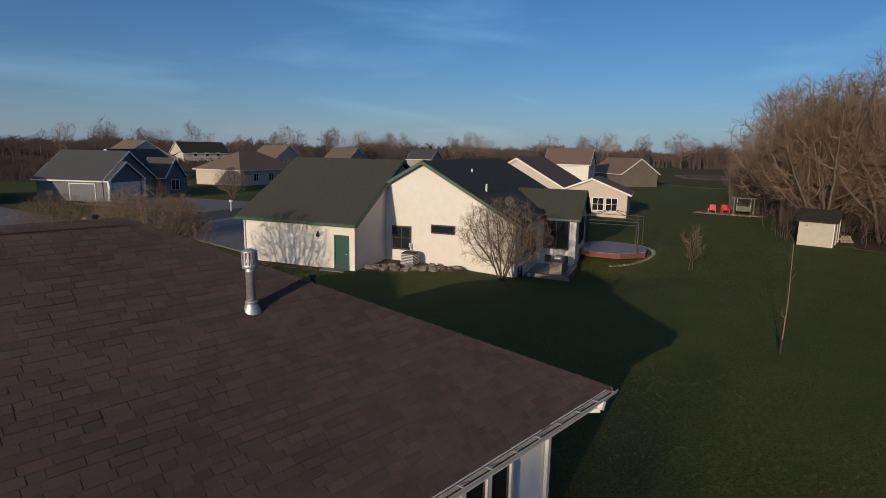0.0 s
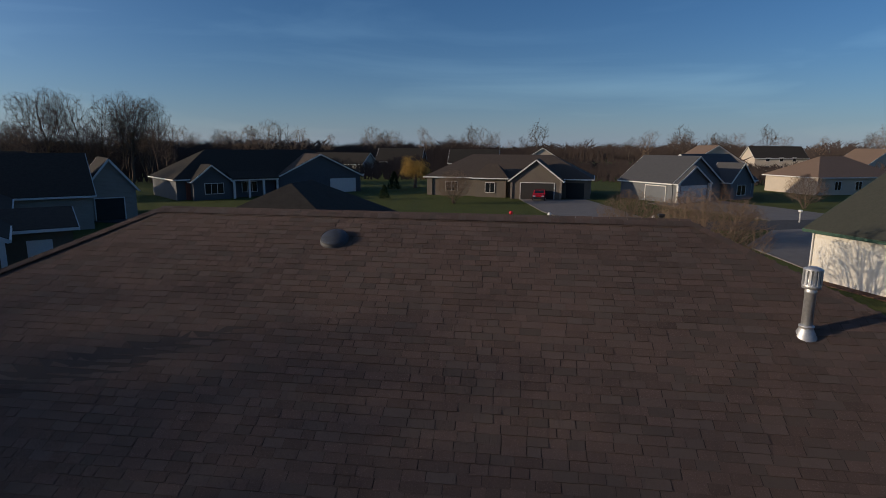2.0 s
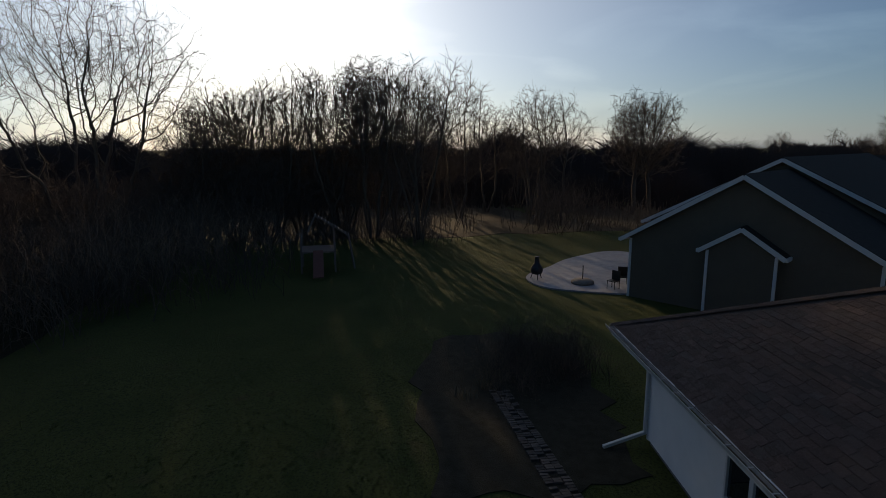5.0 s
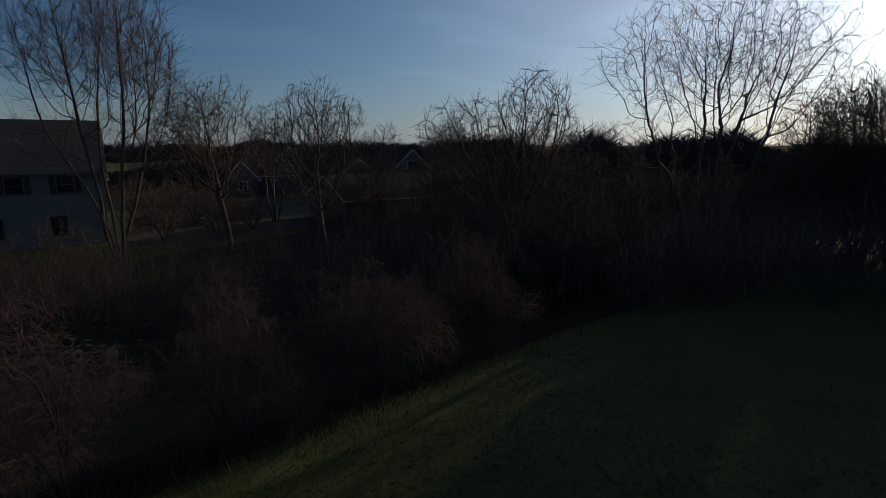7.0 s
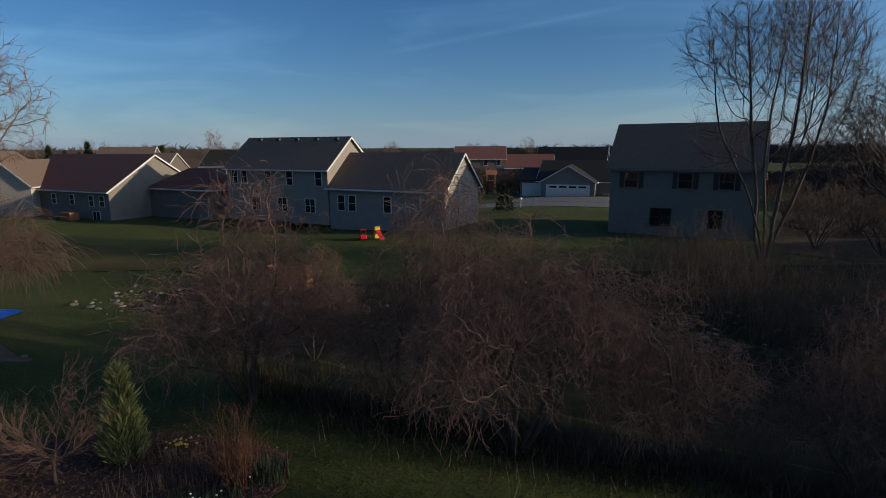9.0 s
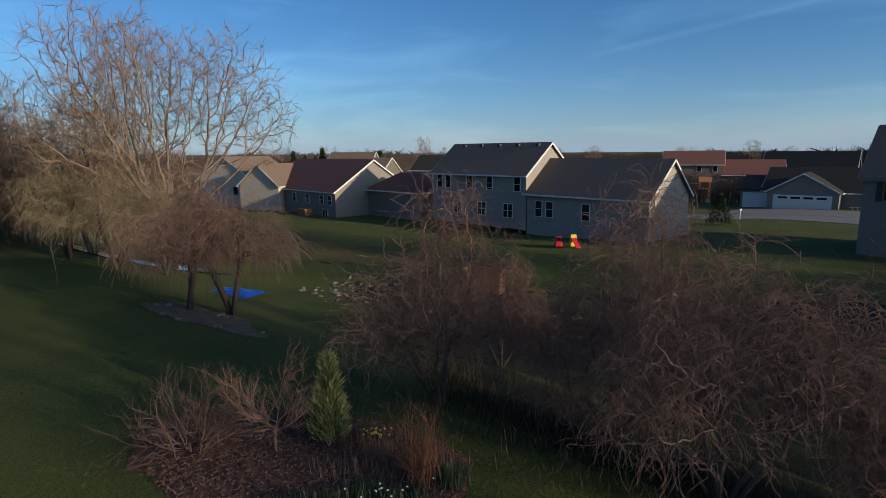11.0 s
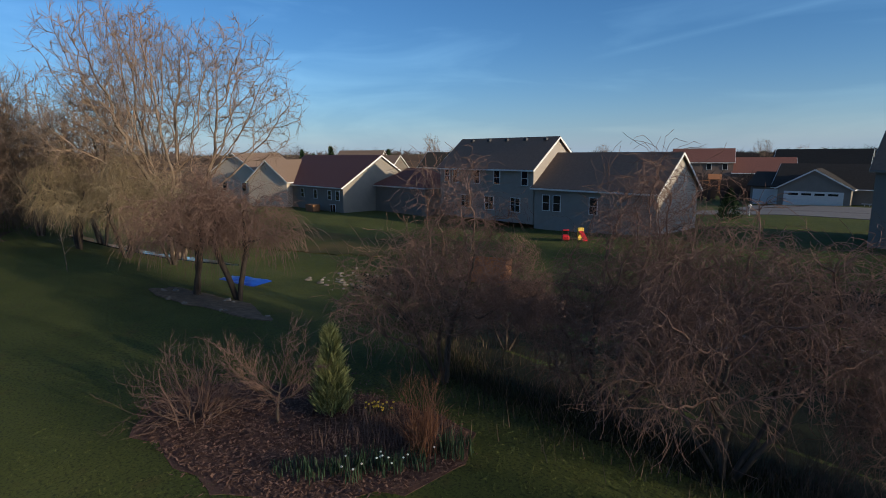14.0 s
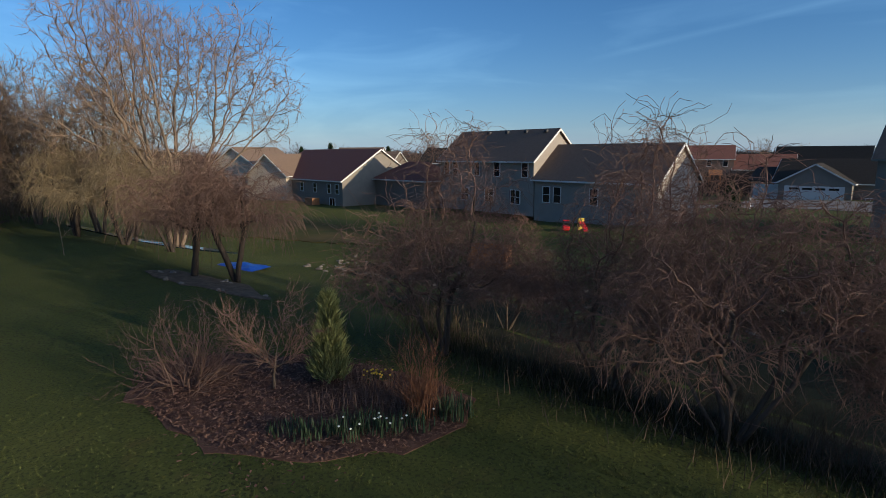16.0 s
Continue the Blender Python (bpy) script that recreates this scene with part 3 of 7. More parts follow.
def tube_mesh(name, segs, sides):
    if not segs:
        return None
    P0 = np.array([s[0] for s in segs])
    P1 = np.array([s[1] for s in segs])
    R0 = np.array([s[2] for s in segs])
    R1 = np.array([s[3] for s in segs])
    D = P1 - P0
    D /= np.linalg.norm(D, axis=1, keepdims=True) + 1e-9
    up = np.where(np.abs(D[:, 2:3]) < 0.9, np.array([[0, 0, 1.0]]), np.array([[1.0, 0, 0]]))
    U = np.cross(D, up)
    U /= np.linalg.norm(U, axis=1, keepdims=True)
    V = np.cross(D, U)
    vs, n = [], len(segs)
    for P, R in ((P0, R0), (P1, R1)):
        for k in range(sides):
            a = 2 * math.pi * k / sides
            vs.append(P + R[:, None] * (math.cos(a) * U + math.sin(a) * V))
    co = np.stack(vs, 1).reshape(-1, 3)
    base = np.arange(n)[:, None] * 2 * sides
    quads = np.stack([np.concatenate([base + k, base + (k + 1) % sides, base + sides + (k + 1) % sides, base + sides + k], 1) for k in range(sides)], 1).reshape(-1, 4)
    me = bpy.data.meshes.new(name)
    me.vertices.add(len(co))
    me.vertices.foreach_set("co", co.ravel().astype(np.float32))
    me.loops.add(quads.size)
    me.loops.foreach_set("vertex_index", quads.ravel().astype(np.int32))
    me.polygons.add(len(quads))
    me.polygons.foreach_set("loop_start", np.arange(0, quads.size, 4, dtype=np.int32))
    me.polygons.foreach_set("loop_total", np.full(len(quads), 4, dtype=np.int32))
    me.update(calc_edges=True)
    me.shade_smooth()
    return me


def crown_points(n, h, c, rng):
    """Random bud places in a crown of rounded clumps."""
    z0, hz, w = c["base"] * h, (1 - c["base"]) * h / (1 if c.get("dome") else 2), c["w"] * h
    lobes = []
    for _ in range(c.get("lobes", 13)):
        v = Vector((rng.gauss(0, 1), rng.gauss(0, 1), rng.gauss(0.15, 0.9))).normalized()
        lobes.append((v * rng.uniform(0.45, 0.70), rng.uniform(0.26, 0.44)))
    lobes.append((Vector((0, 0, 0)), 0.92 if c.get("ball") else 0.5))
    sizes = [l[1] ** 2 for l in lobes]
    pts = []
    for q, r in rng.choices(lobes, sizes, k=n):
        v = Vector((rng.gauss(0, 1), rng.gauss(0, 1), rng.gauss(0, 1))).normalized()
        p = q + v * r * rng.random() ** 0.42
        z = (0.62 * abs(p.z) + 0.19 * (1 + p.z)) * hz if c.get("dome") else (1 + p.z) * hz
        pts.append((p.x * w, p.y * w, z0 + z))
    return np.array(pts)


def colony(h, c, stems, lean, rng):
    """Branches grow step by step towards the nearest free buds; radii follow what each one carries."""
    A = crown_points(c["pts"], h, c, rng)
    step = c["step"] * h
    kill, reach = step * c.get("kill", 1.0), h
    N = np.zeros((16000, 3))
    par, n = [], 0
    for s in range(stems):
        l = abs(rng.gauss(lean, lean * 0.3)) if stems > 1 else abs(rng.gauss(0, 0.05))
        a = 6.283 * (s + rng.uniform(-.25, .25)) / stems
        d = Vector((math.cos(a) * l, math.sin(a) * l, 1)).normalized()
        p = Vector((math.cos(a) * 0.014 * h, math.sin(a) * 0.014 * h, -0.15)) if stems > 1 else Vector((0, 0, -0.15))
        prev = -1
        for _ in range(max(2, int((c["base"] + c.get("stem", 0.08)) * h / step))):
            N[n] = p
            par.append(prev)
            prev, n = n, n + 1
            d = (d + Vector((rng.gauss(0, .06), rng.gauss(0, .06), 0.02))).normalized()
            p = p + d * step
    rg = np.random.default_rng(rng.randrange(10 ** 6))
    dist, near = np.full(len(A), 1e9), np.zeros(len(A), int)
    first, kids = 0, np.zeros(16000, int)
    for _ in range(160):
        D = np.linalg.norm(A[:, None, :] - N[None, first:n, :], axis=2)
        k = D.argmin(1)
        m = D[np.arange(len(A)), k]
        better = m < dist
        dist, near = np.where(better, m, dist), np.where(better, k + first, near)
        keep = (dist > kill) & (kids[near] < 4)
        A, dist, near = A[keep], dist[keep], near[keep]
        if not len(A) or n > c.get("most", 9000):
            break
        S = np.zeros((n, 3))
        V = (A - N[near]) / dist[:, None]
        np.add.at(S, near, V)
        src, one = np.unique(near, return_index=True)
        # a branch that has forked already sends its next shoot to one bud, not between them
        again = kids[src] > 0
        S[src[again]] = V[one[again]]
        G = S[src] / (np.linalg.norm(S[src], axis=1, keepdims=True) + 1e-6)
        back = N[src] - N[np.maximum(np.array(par)[src], 0)]
        back /= np.linalg.norm(back, axis=1, keepdims=True) + 1e-6
        G = G + back * c.get("straight", 0.45) + rg.normal(0, c.get("wig", 0.14), G.shape)
        G[:, 2] += c.get("up", 0.03)
        G /= np.linalg.norm(G, axis=1, keepdims=True)
        first = n
        kids[src] += 1
        N[n:n + len(src)] = N[src] + G * step
        par += src.tolist()
        n += len(src)
    N = N[:n]
    R, pipe = np.zeros(n), c.get("pipe", 2.12)
    tip = np.ones(n, bool)
    for i in range(n - 1, -1, -1):
        if R[i] == 0:
            R[i] = c["rt"] ** pipe
        if par[i] >= 0:
            R[par[i]] += R[i]
            tip[par[i]] = False
    R = R ** (1 / pipe)
    segs, tn = [], c.get("tseg", 2)
    for i in range(n):
        j = par[i]
        if j < 0:
            continue
        rj = min(R[j], R[i] * 1.3)
        segs.append((N[j], N[i], rj, R[i], 0 if R[i] > c["rt"] * 4.0 else 2))
        if R[i] > c["rt"] * 3.2:
            continue
        ax = N[i] - N[j]
        ax = ax / (np.linalg.norm(ax) + 1e-9)
        for _ in range(c.get("twigs", 1) + int(tip[i])):
            d = ax + rg.normal(0, c.get("tspread", 0.5), 3)
            d[2] += c.get("tup", 0.1)
            p = N[i] - (N[i] - N[j]) * rng.random()
            L = step * c.get("tlen", 1.8) * rng.uniform(0.5, 1.3) / tn
            for _ in range(tn):
                d = d / np.linalg.norm(d)
                q = p + d * L
                segs.append((p, q, c["rt"] * 0.8, c["rt"] * 0.6, 3))
                p = q
                d = d + rg.normal(0, c.get("curl", 0.2), 3)
                d[2] -= c.get("droop", 0.0)
    return segs


T_SKY = dict(w=0.38, base=0.16, pts=1500, step=0.03, rt=0.0115, twigs=2, tlen=1.9, tseg=1, up=0.06, straight=0.6)
T_BROAD = dict(T_SKY, w=0.47, base=0.16, pts=1900, wig=0.18)
T_BIG = dict(T_SKY, w=0.53, base=0.12, pts=2700, step=0.021, twigs=1, rt=0.0105, lobes=18, wig=0.24, tlen=2.6, straight=0.5)
T_FAN = dict(T_BIG, pts=3600, step=0.019, twigs=2, tlen=2.0, w=0.45, base=0.14, rt=0.013, up=0.08, pipe=2.35)
T_VASE = dict(T_SKY, rt=0.009, w=0.34, base=0.18, pts=3000, step=0.02, up=0.14, straight=0.9, wig=0.08, lobes=16, twigs=2, tlen=3.2, tup=0.4, tspread=0.4)
T_DOME = dict(T_SKY, rt=0.012, w=0.56, base=0.10, pts=3600, step=0.026, dome=True, up=0.06, tlen=2.2)
T_COPSE = dict(T_DOME, w=0.52, base=0.04, pts=1400, step=0.036, rt=0.013, twigs=2)
T_FAR = dict(T_SKY, w=0.40, base=0.14, pts=260, step=0.055, rt=0.032, tlen=2.0, lobes=9)
T_CRAB = dict(pipe=2.25, w=0.52, base=0.13, stem=0.16, pts=1500, step=0.03, rt=0.0072, twigs=2, tlen=4.2, tseg=5, droop=0.24, curl=0.38, tspread=0.75, tup=0.05, up=-0.04, wig=0.42, straight=0.35, dome=True, lobes=15)
T_WEEP = dict(pipe=1.76, w=0.44, base=0.26, stem=0.12, pts=900, step=0.04, rt=0.010, twigs=3, tlen=5.2, tseg=5, droop=0.42, curl=0.12, tspread=0.6, tup=0.1, up=0.0, wig=0.3, dome=True)
T_YARD = dict(T_DOME, w=0.60, base=0.08, pts=1500, step=0.032, rt=0.0062, tlen=2.4, up=0.08, dome=False, ball=True, lobes=0)


def make_tree(name, seed, height, cfg, bark, twig, label, stems=1, lean=0.15, group="bare trees"):
    """A bare tree built at the origin: trunk with limbs, and a crown of fine branches."""
    rng = random.Random(seed)
    segs = colony(height, cfg, stems, lean, rng) if "pts" in cfg else []
    for s in range(0 if segs else stems):
        d = Vector((rng.gauss(0, lean), rng.gauss(0, lean), 1)).normalized()
        off = Vector((rng.gauss(0, 0.15), rng.gauss(0, 0.15), -0.15)) if stems > 1 else Vector((0, 0, -0.15))
        grow(segs, off, d, height * cfg["trunk"] * rng.uniform(0.85, 1.1), height * cfg["girth"] * (0.75 if stems > 1 else 1), 0, cfg, rng)
    e = thing(name, Matrix(), label, "tree", group)
    for nm, test, sides, mm in (("trunk", lambda l: l <= 1, 5, bark), ("crown", lambda l: l > 1, 3, twig)):
        me = tube_mesh(nm, [s for s in segs if test(s[4])], sides)
        if me:
            me.materials.append(M[mm])
            tagged(new(nm, me), kind="stuff").parent = e
    return e


FINE = dict(segs=(6, 5, 4, 4, 3), wig=(0.05, 0.07, 0.09, 0.11, 0.12), up=(0.03, 0.06, 0.05, 0.05, 0.04), kids=(1.6, 1.5, 1.7, 2.0), bare=(0.22, 0.12, 0.1, 0.05),
            ang=((24, 44), (26, 48), (28, 54), (28, 54)), short=(0.60, 0.57, 0.50, 0.46), thin=0.72, rmin=0.010, trunk=0.70, girth=0.018)
SHRUB = dict(segs=(4, 3, 3), wig=(0.12, 0.18, 0.2), up=(0.0, 0.05, 0.05), kids=(1.6, 1.4), bare=(0.2, 0.1), ang=((20, 50), (25, 55)), short=(0.6, 0.6), thin=0.7, rmin=0.004, trunk=0.8, girth=0.012)


def plant(master, x, y, s=1.0, rz=0.0, dz=0.0, sz=None):
    c = copy_thing(master, Matrix())
    c.matrix_basis = pose(x, y, ground_z(x, y) + dz, 0, 0, rz) @ Matrix.Diagonal((s, s, sz or s, 1))
    return c


# ---- the house below the camera: brown hipped roof ----
EX0, EX1, EY0, EZ = -13.7, 9.58, 4.55, 2.97
RS = -0.045  # the ridge is not quite parallel to the eave

RX0, RX1, RY, RZ = -7.4, 3.20, 10.65, 6.12
EY1 = 2 * RY - EY0
RYL, RYR = RY + RS * (RX0 + 2.3), RY + RS * (RX1 + 2.3)
WX0, WX1, WY0 = EX0 + 0.64, EX1 - 0.86, EY0 + 0.86
home = thing("house", pose(0, 0, 0, 0, 0, 0.9), "white vinyl-sided ranch house with brown shingled hip roof", "house")
part("wall", boxes((WX0 + 0.02, WX1 - 0.02, WY0 + 0.02, EY1 - 0.6, 0.15, EZ - 0.08)), M["white_siding"], home)
part("foundation", boxes((WX0 + 0.05, WX1 - 0.05, WY0 + 0.05, EY1 - 0.65, -0.3, 0.15)), M["concrete"], home)
# the front slope takes the dark gap colour, since tabs cover it
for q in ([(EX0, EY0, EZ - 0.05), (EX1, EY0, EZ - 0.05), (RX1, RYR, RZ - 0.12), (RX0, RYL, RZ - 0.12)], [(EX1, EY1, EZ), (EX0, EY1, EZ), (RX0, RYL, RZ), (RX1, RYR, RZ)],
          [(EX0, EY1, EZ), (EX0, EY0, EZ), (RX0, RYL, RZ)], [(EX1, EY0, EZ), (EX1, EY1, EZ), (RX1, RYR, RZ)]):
    part("roof", slabs(0.10, q), M["shingle"] if q[0][1] != EY0 or len(q) == 3 else M["gap_shade"], home)
part("soffit", boxes((EX0 + 0.08, EX1 - 0.08, EY0 + 0.06, WY0 + 0.03, EZ - 0.17, EZ - 0.15), (EX1 - 1.5, EX1 - 0.08, EY0 + 0.1, EY1 - 0.1, EZ - 0.17, EZ - 0.15)), M["white"], home)
part("fascia", boxes((EX0 + 0.03, EX1 - 0.03, EY0 - 0.005, EY0 + 0.025, EZ - 0.24, EZ - 0.06), (EX0, EX0 + 0.03, EY0, EY1, EZ - 0.24, EZ - 0.1), (EX1 - 0.03, EX1, EY0, EY1, EZ - 0.24, EZ - 0.1)), M["white"], home)


def gutter_run():
    """An open trough of sheet metal along the eave, with its hangers as sub-parts."""
    bm = bmesh.new()
    prof = [(0.0, -0.02), (0.0, -0.12), (-0.075, -0.13), (-0.10, -0.10), (-0.115, -0.03), (-0.13, -0.015), (-0.118, -0.012), (-0.104, -0.032), (-0.09, -0.098), (-0.068, -0.118), (-0.008, -0.108), (-0.008, -0.02)]
    a = [bm.verts.new((EX0 - 0.12, EY0 - 0.006 + y, EZ + z)) for y, z in prof]
    b = [bm.verts.new((EX1 + 0.12, EY0 - 0.006 + y, EZ + z)) for y, z in prof]
    n = len(prof)
    for i in range(n):
        bm.faces.new((a[i], a[(i + 1) % n], b[(i + 1) % n], b[i]))
    bm.faces.new(a[::-1])
    bm.faces.new(b)
    bmesh.ops.recalc_face_normals(bm, faces=bm.faces[:])
    g = part("gutter", bm, M["gutter"], home, "white metal gutter with debris along the eave")
    first = None
    x = EX0 + 0.3
    while x < EX1:
        if first is None:
            first = part("gutter_hanger", boxes((-0.012, 0.012, -0.125, 0.0, -0.03, -0.018)), M["gutter"], g)
            ob = first
        else:
            ob = first.copy()
            scene.collection.objects.link(ob)
        ob.matrix_basis = pose(x, EY0 - 0.006, EZ)
        x += 0.62
    part("gutter_debris", boxes((EX0, EX1, EY0 - 0.09, EY0 - 0.02, EZ - 0.112, EZ - 0.085)), M["litter"], g)


gutter_run()
part("gutter", beams(((EX1 + 0.06, EY0, EZ - 0.07), (EX1 + 0.06, EY1, EZ - 0.07), 0.11, 0.11)), M["gutter"], home)
part("gutter", beams(((EX0 - 0.06, EY0, EZ - 0.07), (EX0 - 0.06, EY1, EZ - 0.07), 0.11, 0.11)), M["gutter"], home)
part("drip_edge", boxes((EX0, EX1, EY0 - 0.012, EY0 + 0.05, EZ + 0.002, EZ + 0.012)), M["white"], home)
part("downspout", beams(((EX0 + 0.35, EY0 - 0.05, EZ - 0.14), (WX0 - 0.06, WY0 - 0.06, EZ - 0.55), 0.08, 0.07), ((WX0 - 0.06, WY0 - 0.06, EZ - 0.55), (WX0 - 0.06, WY0 - 0.06, 0.25), 0.08, 0.07),
                        ((WX0 - 0.06, WY0 - 0.06, 0.27), (WX0 + 0.28, WY0 - 1.22, 0.08), 0.08, 0.08)), M["white"], home)
part("downspout", beams(((EX1 - 0.35, EY0 - 0.06, EZ - 0.12), (EX1 - 0.42, EY0 - 0.05, EZ - 0.28), 0.1, 0.08), ((EX1 - 0.42, EY0 - 0.05, EZ - 0.28), (WX1 + 0.07, WY0 - 0.06, EZ - 0.5), 0.09, 0.08),
                        ((WX1 + 0.07, WY0 - 0.06, EZ - 0.5), (WX1 + 0.07, WY0 - 0.06, 0.1), 0.09, 0.08)), M["white"], home)
for x in (WX0, WX1):
    part("corner_board", boxes((x - 0.05, x + 0.05, WY0 - 0.012, WY0 + 0.09, 0.1, EZ - 0.15)), M["white"], home)
for x0, n, w, zb in ((-9.28, 3, 0.84, 1.06), (4.88, 4, 0.68, 1.06)):
    for i in range(n):
        window(home, x0 + w * (i + 0.5), WY0 - 0.03, (zb + 2.12) / 2 + 0.05, w - 0.12, 2.12 - zb, "y-", "white", thick=0.06)
part("hose_bib", boxes((-9.93, -9.80, WY0 - 0.09, WY0 - 0.02, 0.2, 0.36), bevel=0.02), M["metal"], home)

# garage wing towards the street
part("wall", boxes((-12.3, -1.4, EY1 - 1, 24.0, -0.2, EZ - 0.1)), M["white_siding"], home)
hip_roof(home, -12.6, -1.1, 10.9, 24.2, EZ - 0.05, 6.32, M["roof_dark"], M["gutter"])

# flue pipe, light tube and roof vents
def lathe(name, prof, material, parent, sides=24, label="", smooth=True):
    vs, fs = [], []
    for r, z in prof:
        for k in range(sides):
            a = 2 * math.pi * k / sides
            vs.append((r * math.cos(a), r * math.sin(a), z))
    for i in range(len(prof) - 1):
        for k in range(sides):
            fs.append((i * sides + k, i * sides + (k + 1) % sides, (i + 1) * sides + (k + 1) % sides, (i + 1) * sides + k))
    fs.append(tuple(range(sides))[::-1])
    fs.append(tuple((len(prof) - 1) * sides + k for k in range(sides)))
    return raw(name, vs, fs, material, parent, label, smooth)


flue = thing("flue_pipe", pose(4.02, 8.14, 4.82), "round galvanised metal flue pipe with slotted cap", "chimney")
lathe("flashing", [(0.155, -0.12), (0.15, 0.02), (0.095, 0.14), (0.088, 0.17), (0.1, 0.175), (0.1, 0.19), (0.075, 0.2)], M["metal"], flue, label="conical flashing collar")
lathe("pipe", [(0.072, 0.1), (0.072, 0.66), (0.078, 0.665), (0.078, 0.69), (0.074, 0.7), (0.074, 0.78)], M["metal"], flue)
cap = lathe("cap", [(0.075, 0.72), (0.118, 0.73), (0.118, 0.79), (0.10, 0.8), (0.10, 0.985), (0.122, 0.985), (0.122, 1.0), (0.06, 1.03), (0.0, 1.035)], M["metal"], flue, label="slotted rain cap")
for k in range(14):
    a = 2 * math.pi * k / 14
    part("fin", boxes((0.098, 0.122, -0.014, 0.014, 0.78, 0.99)), M["metal"], cap).matrix_basis = pose(0, 0, 0, 0, 0, math.degrees(a))

TILT = math.degrees(math.atan2(RZ - EZ, RY - EY0))
tube = thing("light_tube", pose(-3.43, 9.87, 5.73, TILT, 0, 0), "clear acrylic dome skylight on a metal collar", "skylight")
tube.scale = (0.84, 0.84, 0.84)
lathe("collar", [(0.34, -0.05), (0.32, 0.02), (0.30, 0.07), (0.285, 0.09)], M["dark_collar"], tube, label="dark weathered metal collar")
lathe("reflector", [(0.24, 0.02), (0.24, 0.09), (0.02, 0.05)], M["dull_metal"], tube)
lathe("dome", [(0.30, 0.075), (0.305, 0.088), (0.285, 0.112), (0.23, 0.134), (0.13, 0.150), (0.03, 0.156), (0.0, 0.157)], M["dome"], tube, label="clear glossy acrylic dome")
for x, y, z in ((5.40, 8.52, 5.03), (2.55, 10.62, 6.12)):
    v = thing("roof_vent", pose(x, y, z), "small black roof vent cap on the hip", "vent", "roof vents")
    part("vent_pipe", rods(((0, 0, -0.05), (0, 0, 0.1), 0.045)), M["black"], v)
    part("vent_cap", boxes((-0.06, 0.06, -0.06, 0.06, 0.09, 0.14), bevel=0.015), M["black"], v)

# ---- white house with the green roof ----
wh = thing("house", pose(20.06, 26.98, 0, 0, 0, 23), "cream-white house with dark green roof and trim", "house")
walls(wh, 0, 12.6, 0, 8.3, -0.3, 2.95, M["white_stucco"], "y", 6.45)
gable_roof(wh, 0, 12.6, 0, 8.3, 2.95, 6.45, "y", M["roof_green"], M["green_trim"])
walls(wh, 4.1, 22, -8.9, 3.5, -1.4, 3.0, M["white_stucco"], "x", 6.5)
gable_roof(wh, 4.1, 22, -8.9, 3.5, 3.0, 6.5, "x", M["roof_green"], M["green_trim"])
d = door(wh, -0.01, 0.9, 0, 0.84, 2.05, "x-", "green_door", "green_trim")
part("door_handle", rods(((0.36, -0.08, 1.0), (0.36, -0.03, 1.0), 0.03)), M["metal"], d)
window(wh, 4.09, -1.2, 1.58, 1.2, 1.4, "x-", "black", mullions=2, bars=1, thick=0.1)
window(wh, 4.09, -4.15, 2.32, 1.5, 0.42, "x-", "black", thick=0.08)
window(wh, 6.2, -8.91, 1.5, 1.3, 1.8, "y-", "black", mullions=2, bars=2)
window(wh, 5.6, -8.91, -0.45, 0.9, 0.9, "y-", "black", mullions=1)
part("wall_lamp", boxes((-0.16, -0.04, 2.5, 2.64, 1.95, 2.15), (-0.13, -0.02, 2.54, 2.6, 2.15, 2.28), bevel=0.015), M["black"], wh, "black lantern wall lamp")
part("step", boxes((-0.7, -0.02, 0.4, 2.1, -0.2, 0.05)), M["concrete"], wh)
part("downspout", beams(((-0.06, 8.2, 2.75), (-0.06, 8.2, 0.1), 0.08, 0.08)), M["white"], wh)
part("downspout", beams(((4.05, -8.8, 2.8), (4.05, -8.8, -0.8), 0.08, 0.08)), M["white"], wh)
# sun room and porch on the garden side
walls(wh, 11.2, 16.4, -11.6, -8.5, -1.2, 2.75, M["white_stucco"], "y", 4.3)
gable_roof(wh, 11.2, 16.4, -11.6, -7.0, 2.75, 4.4, "y", M["roof_green"], M["green_trim"], over=0.35)
window(wh, 13.8, -11.61, 1.6, 2.2, 1.7, "y-", "black", mullions=3)
window(wh, 11.19, -10.2, 1.5, 1.7, 2.0, "x-", "black", mullions=2)
door(wh, 9.4, -8.92, 0, 1.8, 2.1, "y-", "black", "white", name="patio_door")
part("terrace_wall", boxes((7.0, 10.9, -11.9, -11.55, -1.3, -0.55), (6.85, 7.2, -11.9, -9.0, -1.3, -0.6)), M["stone"], wh)
part("terrace", boxes((7.2, 11.2, -11.6, -8.9, -1.3, -0.75)), M["patio"], wh)
window(wh, 8.0, -8.91, 1.4, 1.1, 1.5, "y-", "black", mullions=1)
oven = thing("outdoor_kitchen", wh.matrix_basis @ pose(8.6, -10.9, -0.75), "gray stone outdoor kitchen with a grill", "grill")
part("counter", boxes((-1.1, 1.1, -0.4, 0.4, 0.0, 0.85)), M["stone"], oven)
part("worktop", boxes((-1.18, 1.18, -0.46, 0.46, 0.85, 0.92), bevel=0.02), M["concrete"], oven)
part("grill_lid", boxes((-0.45, 0.35, -0.3, 0.3, 0.92, 1.2), bevel=0.09), M["metal"], oven)
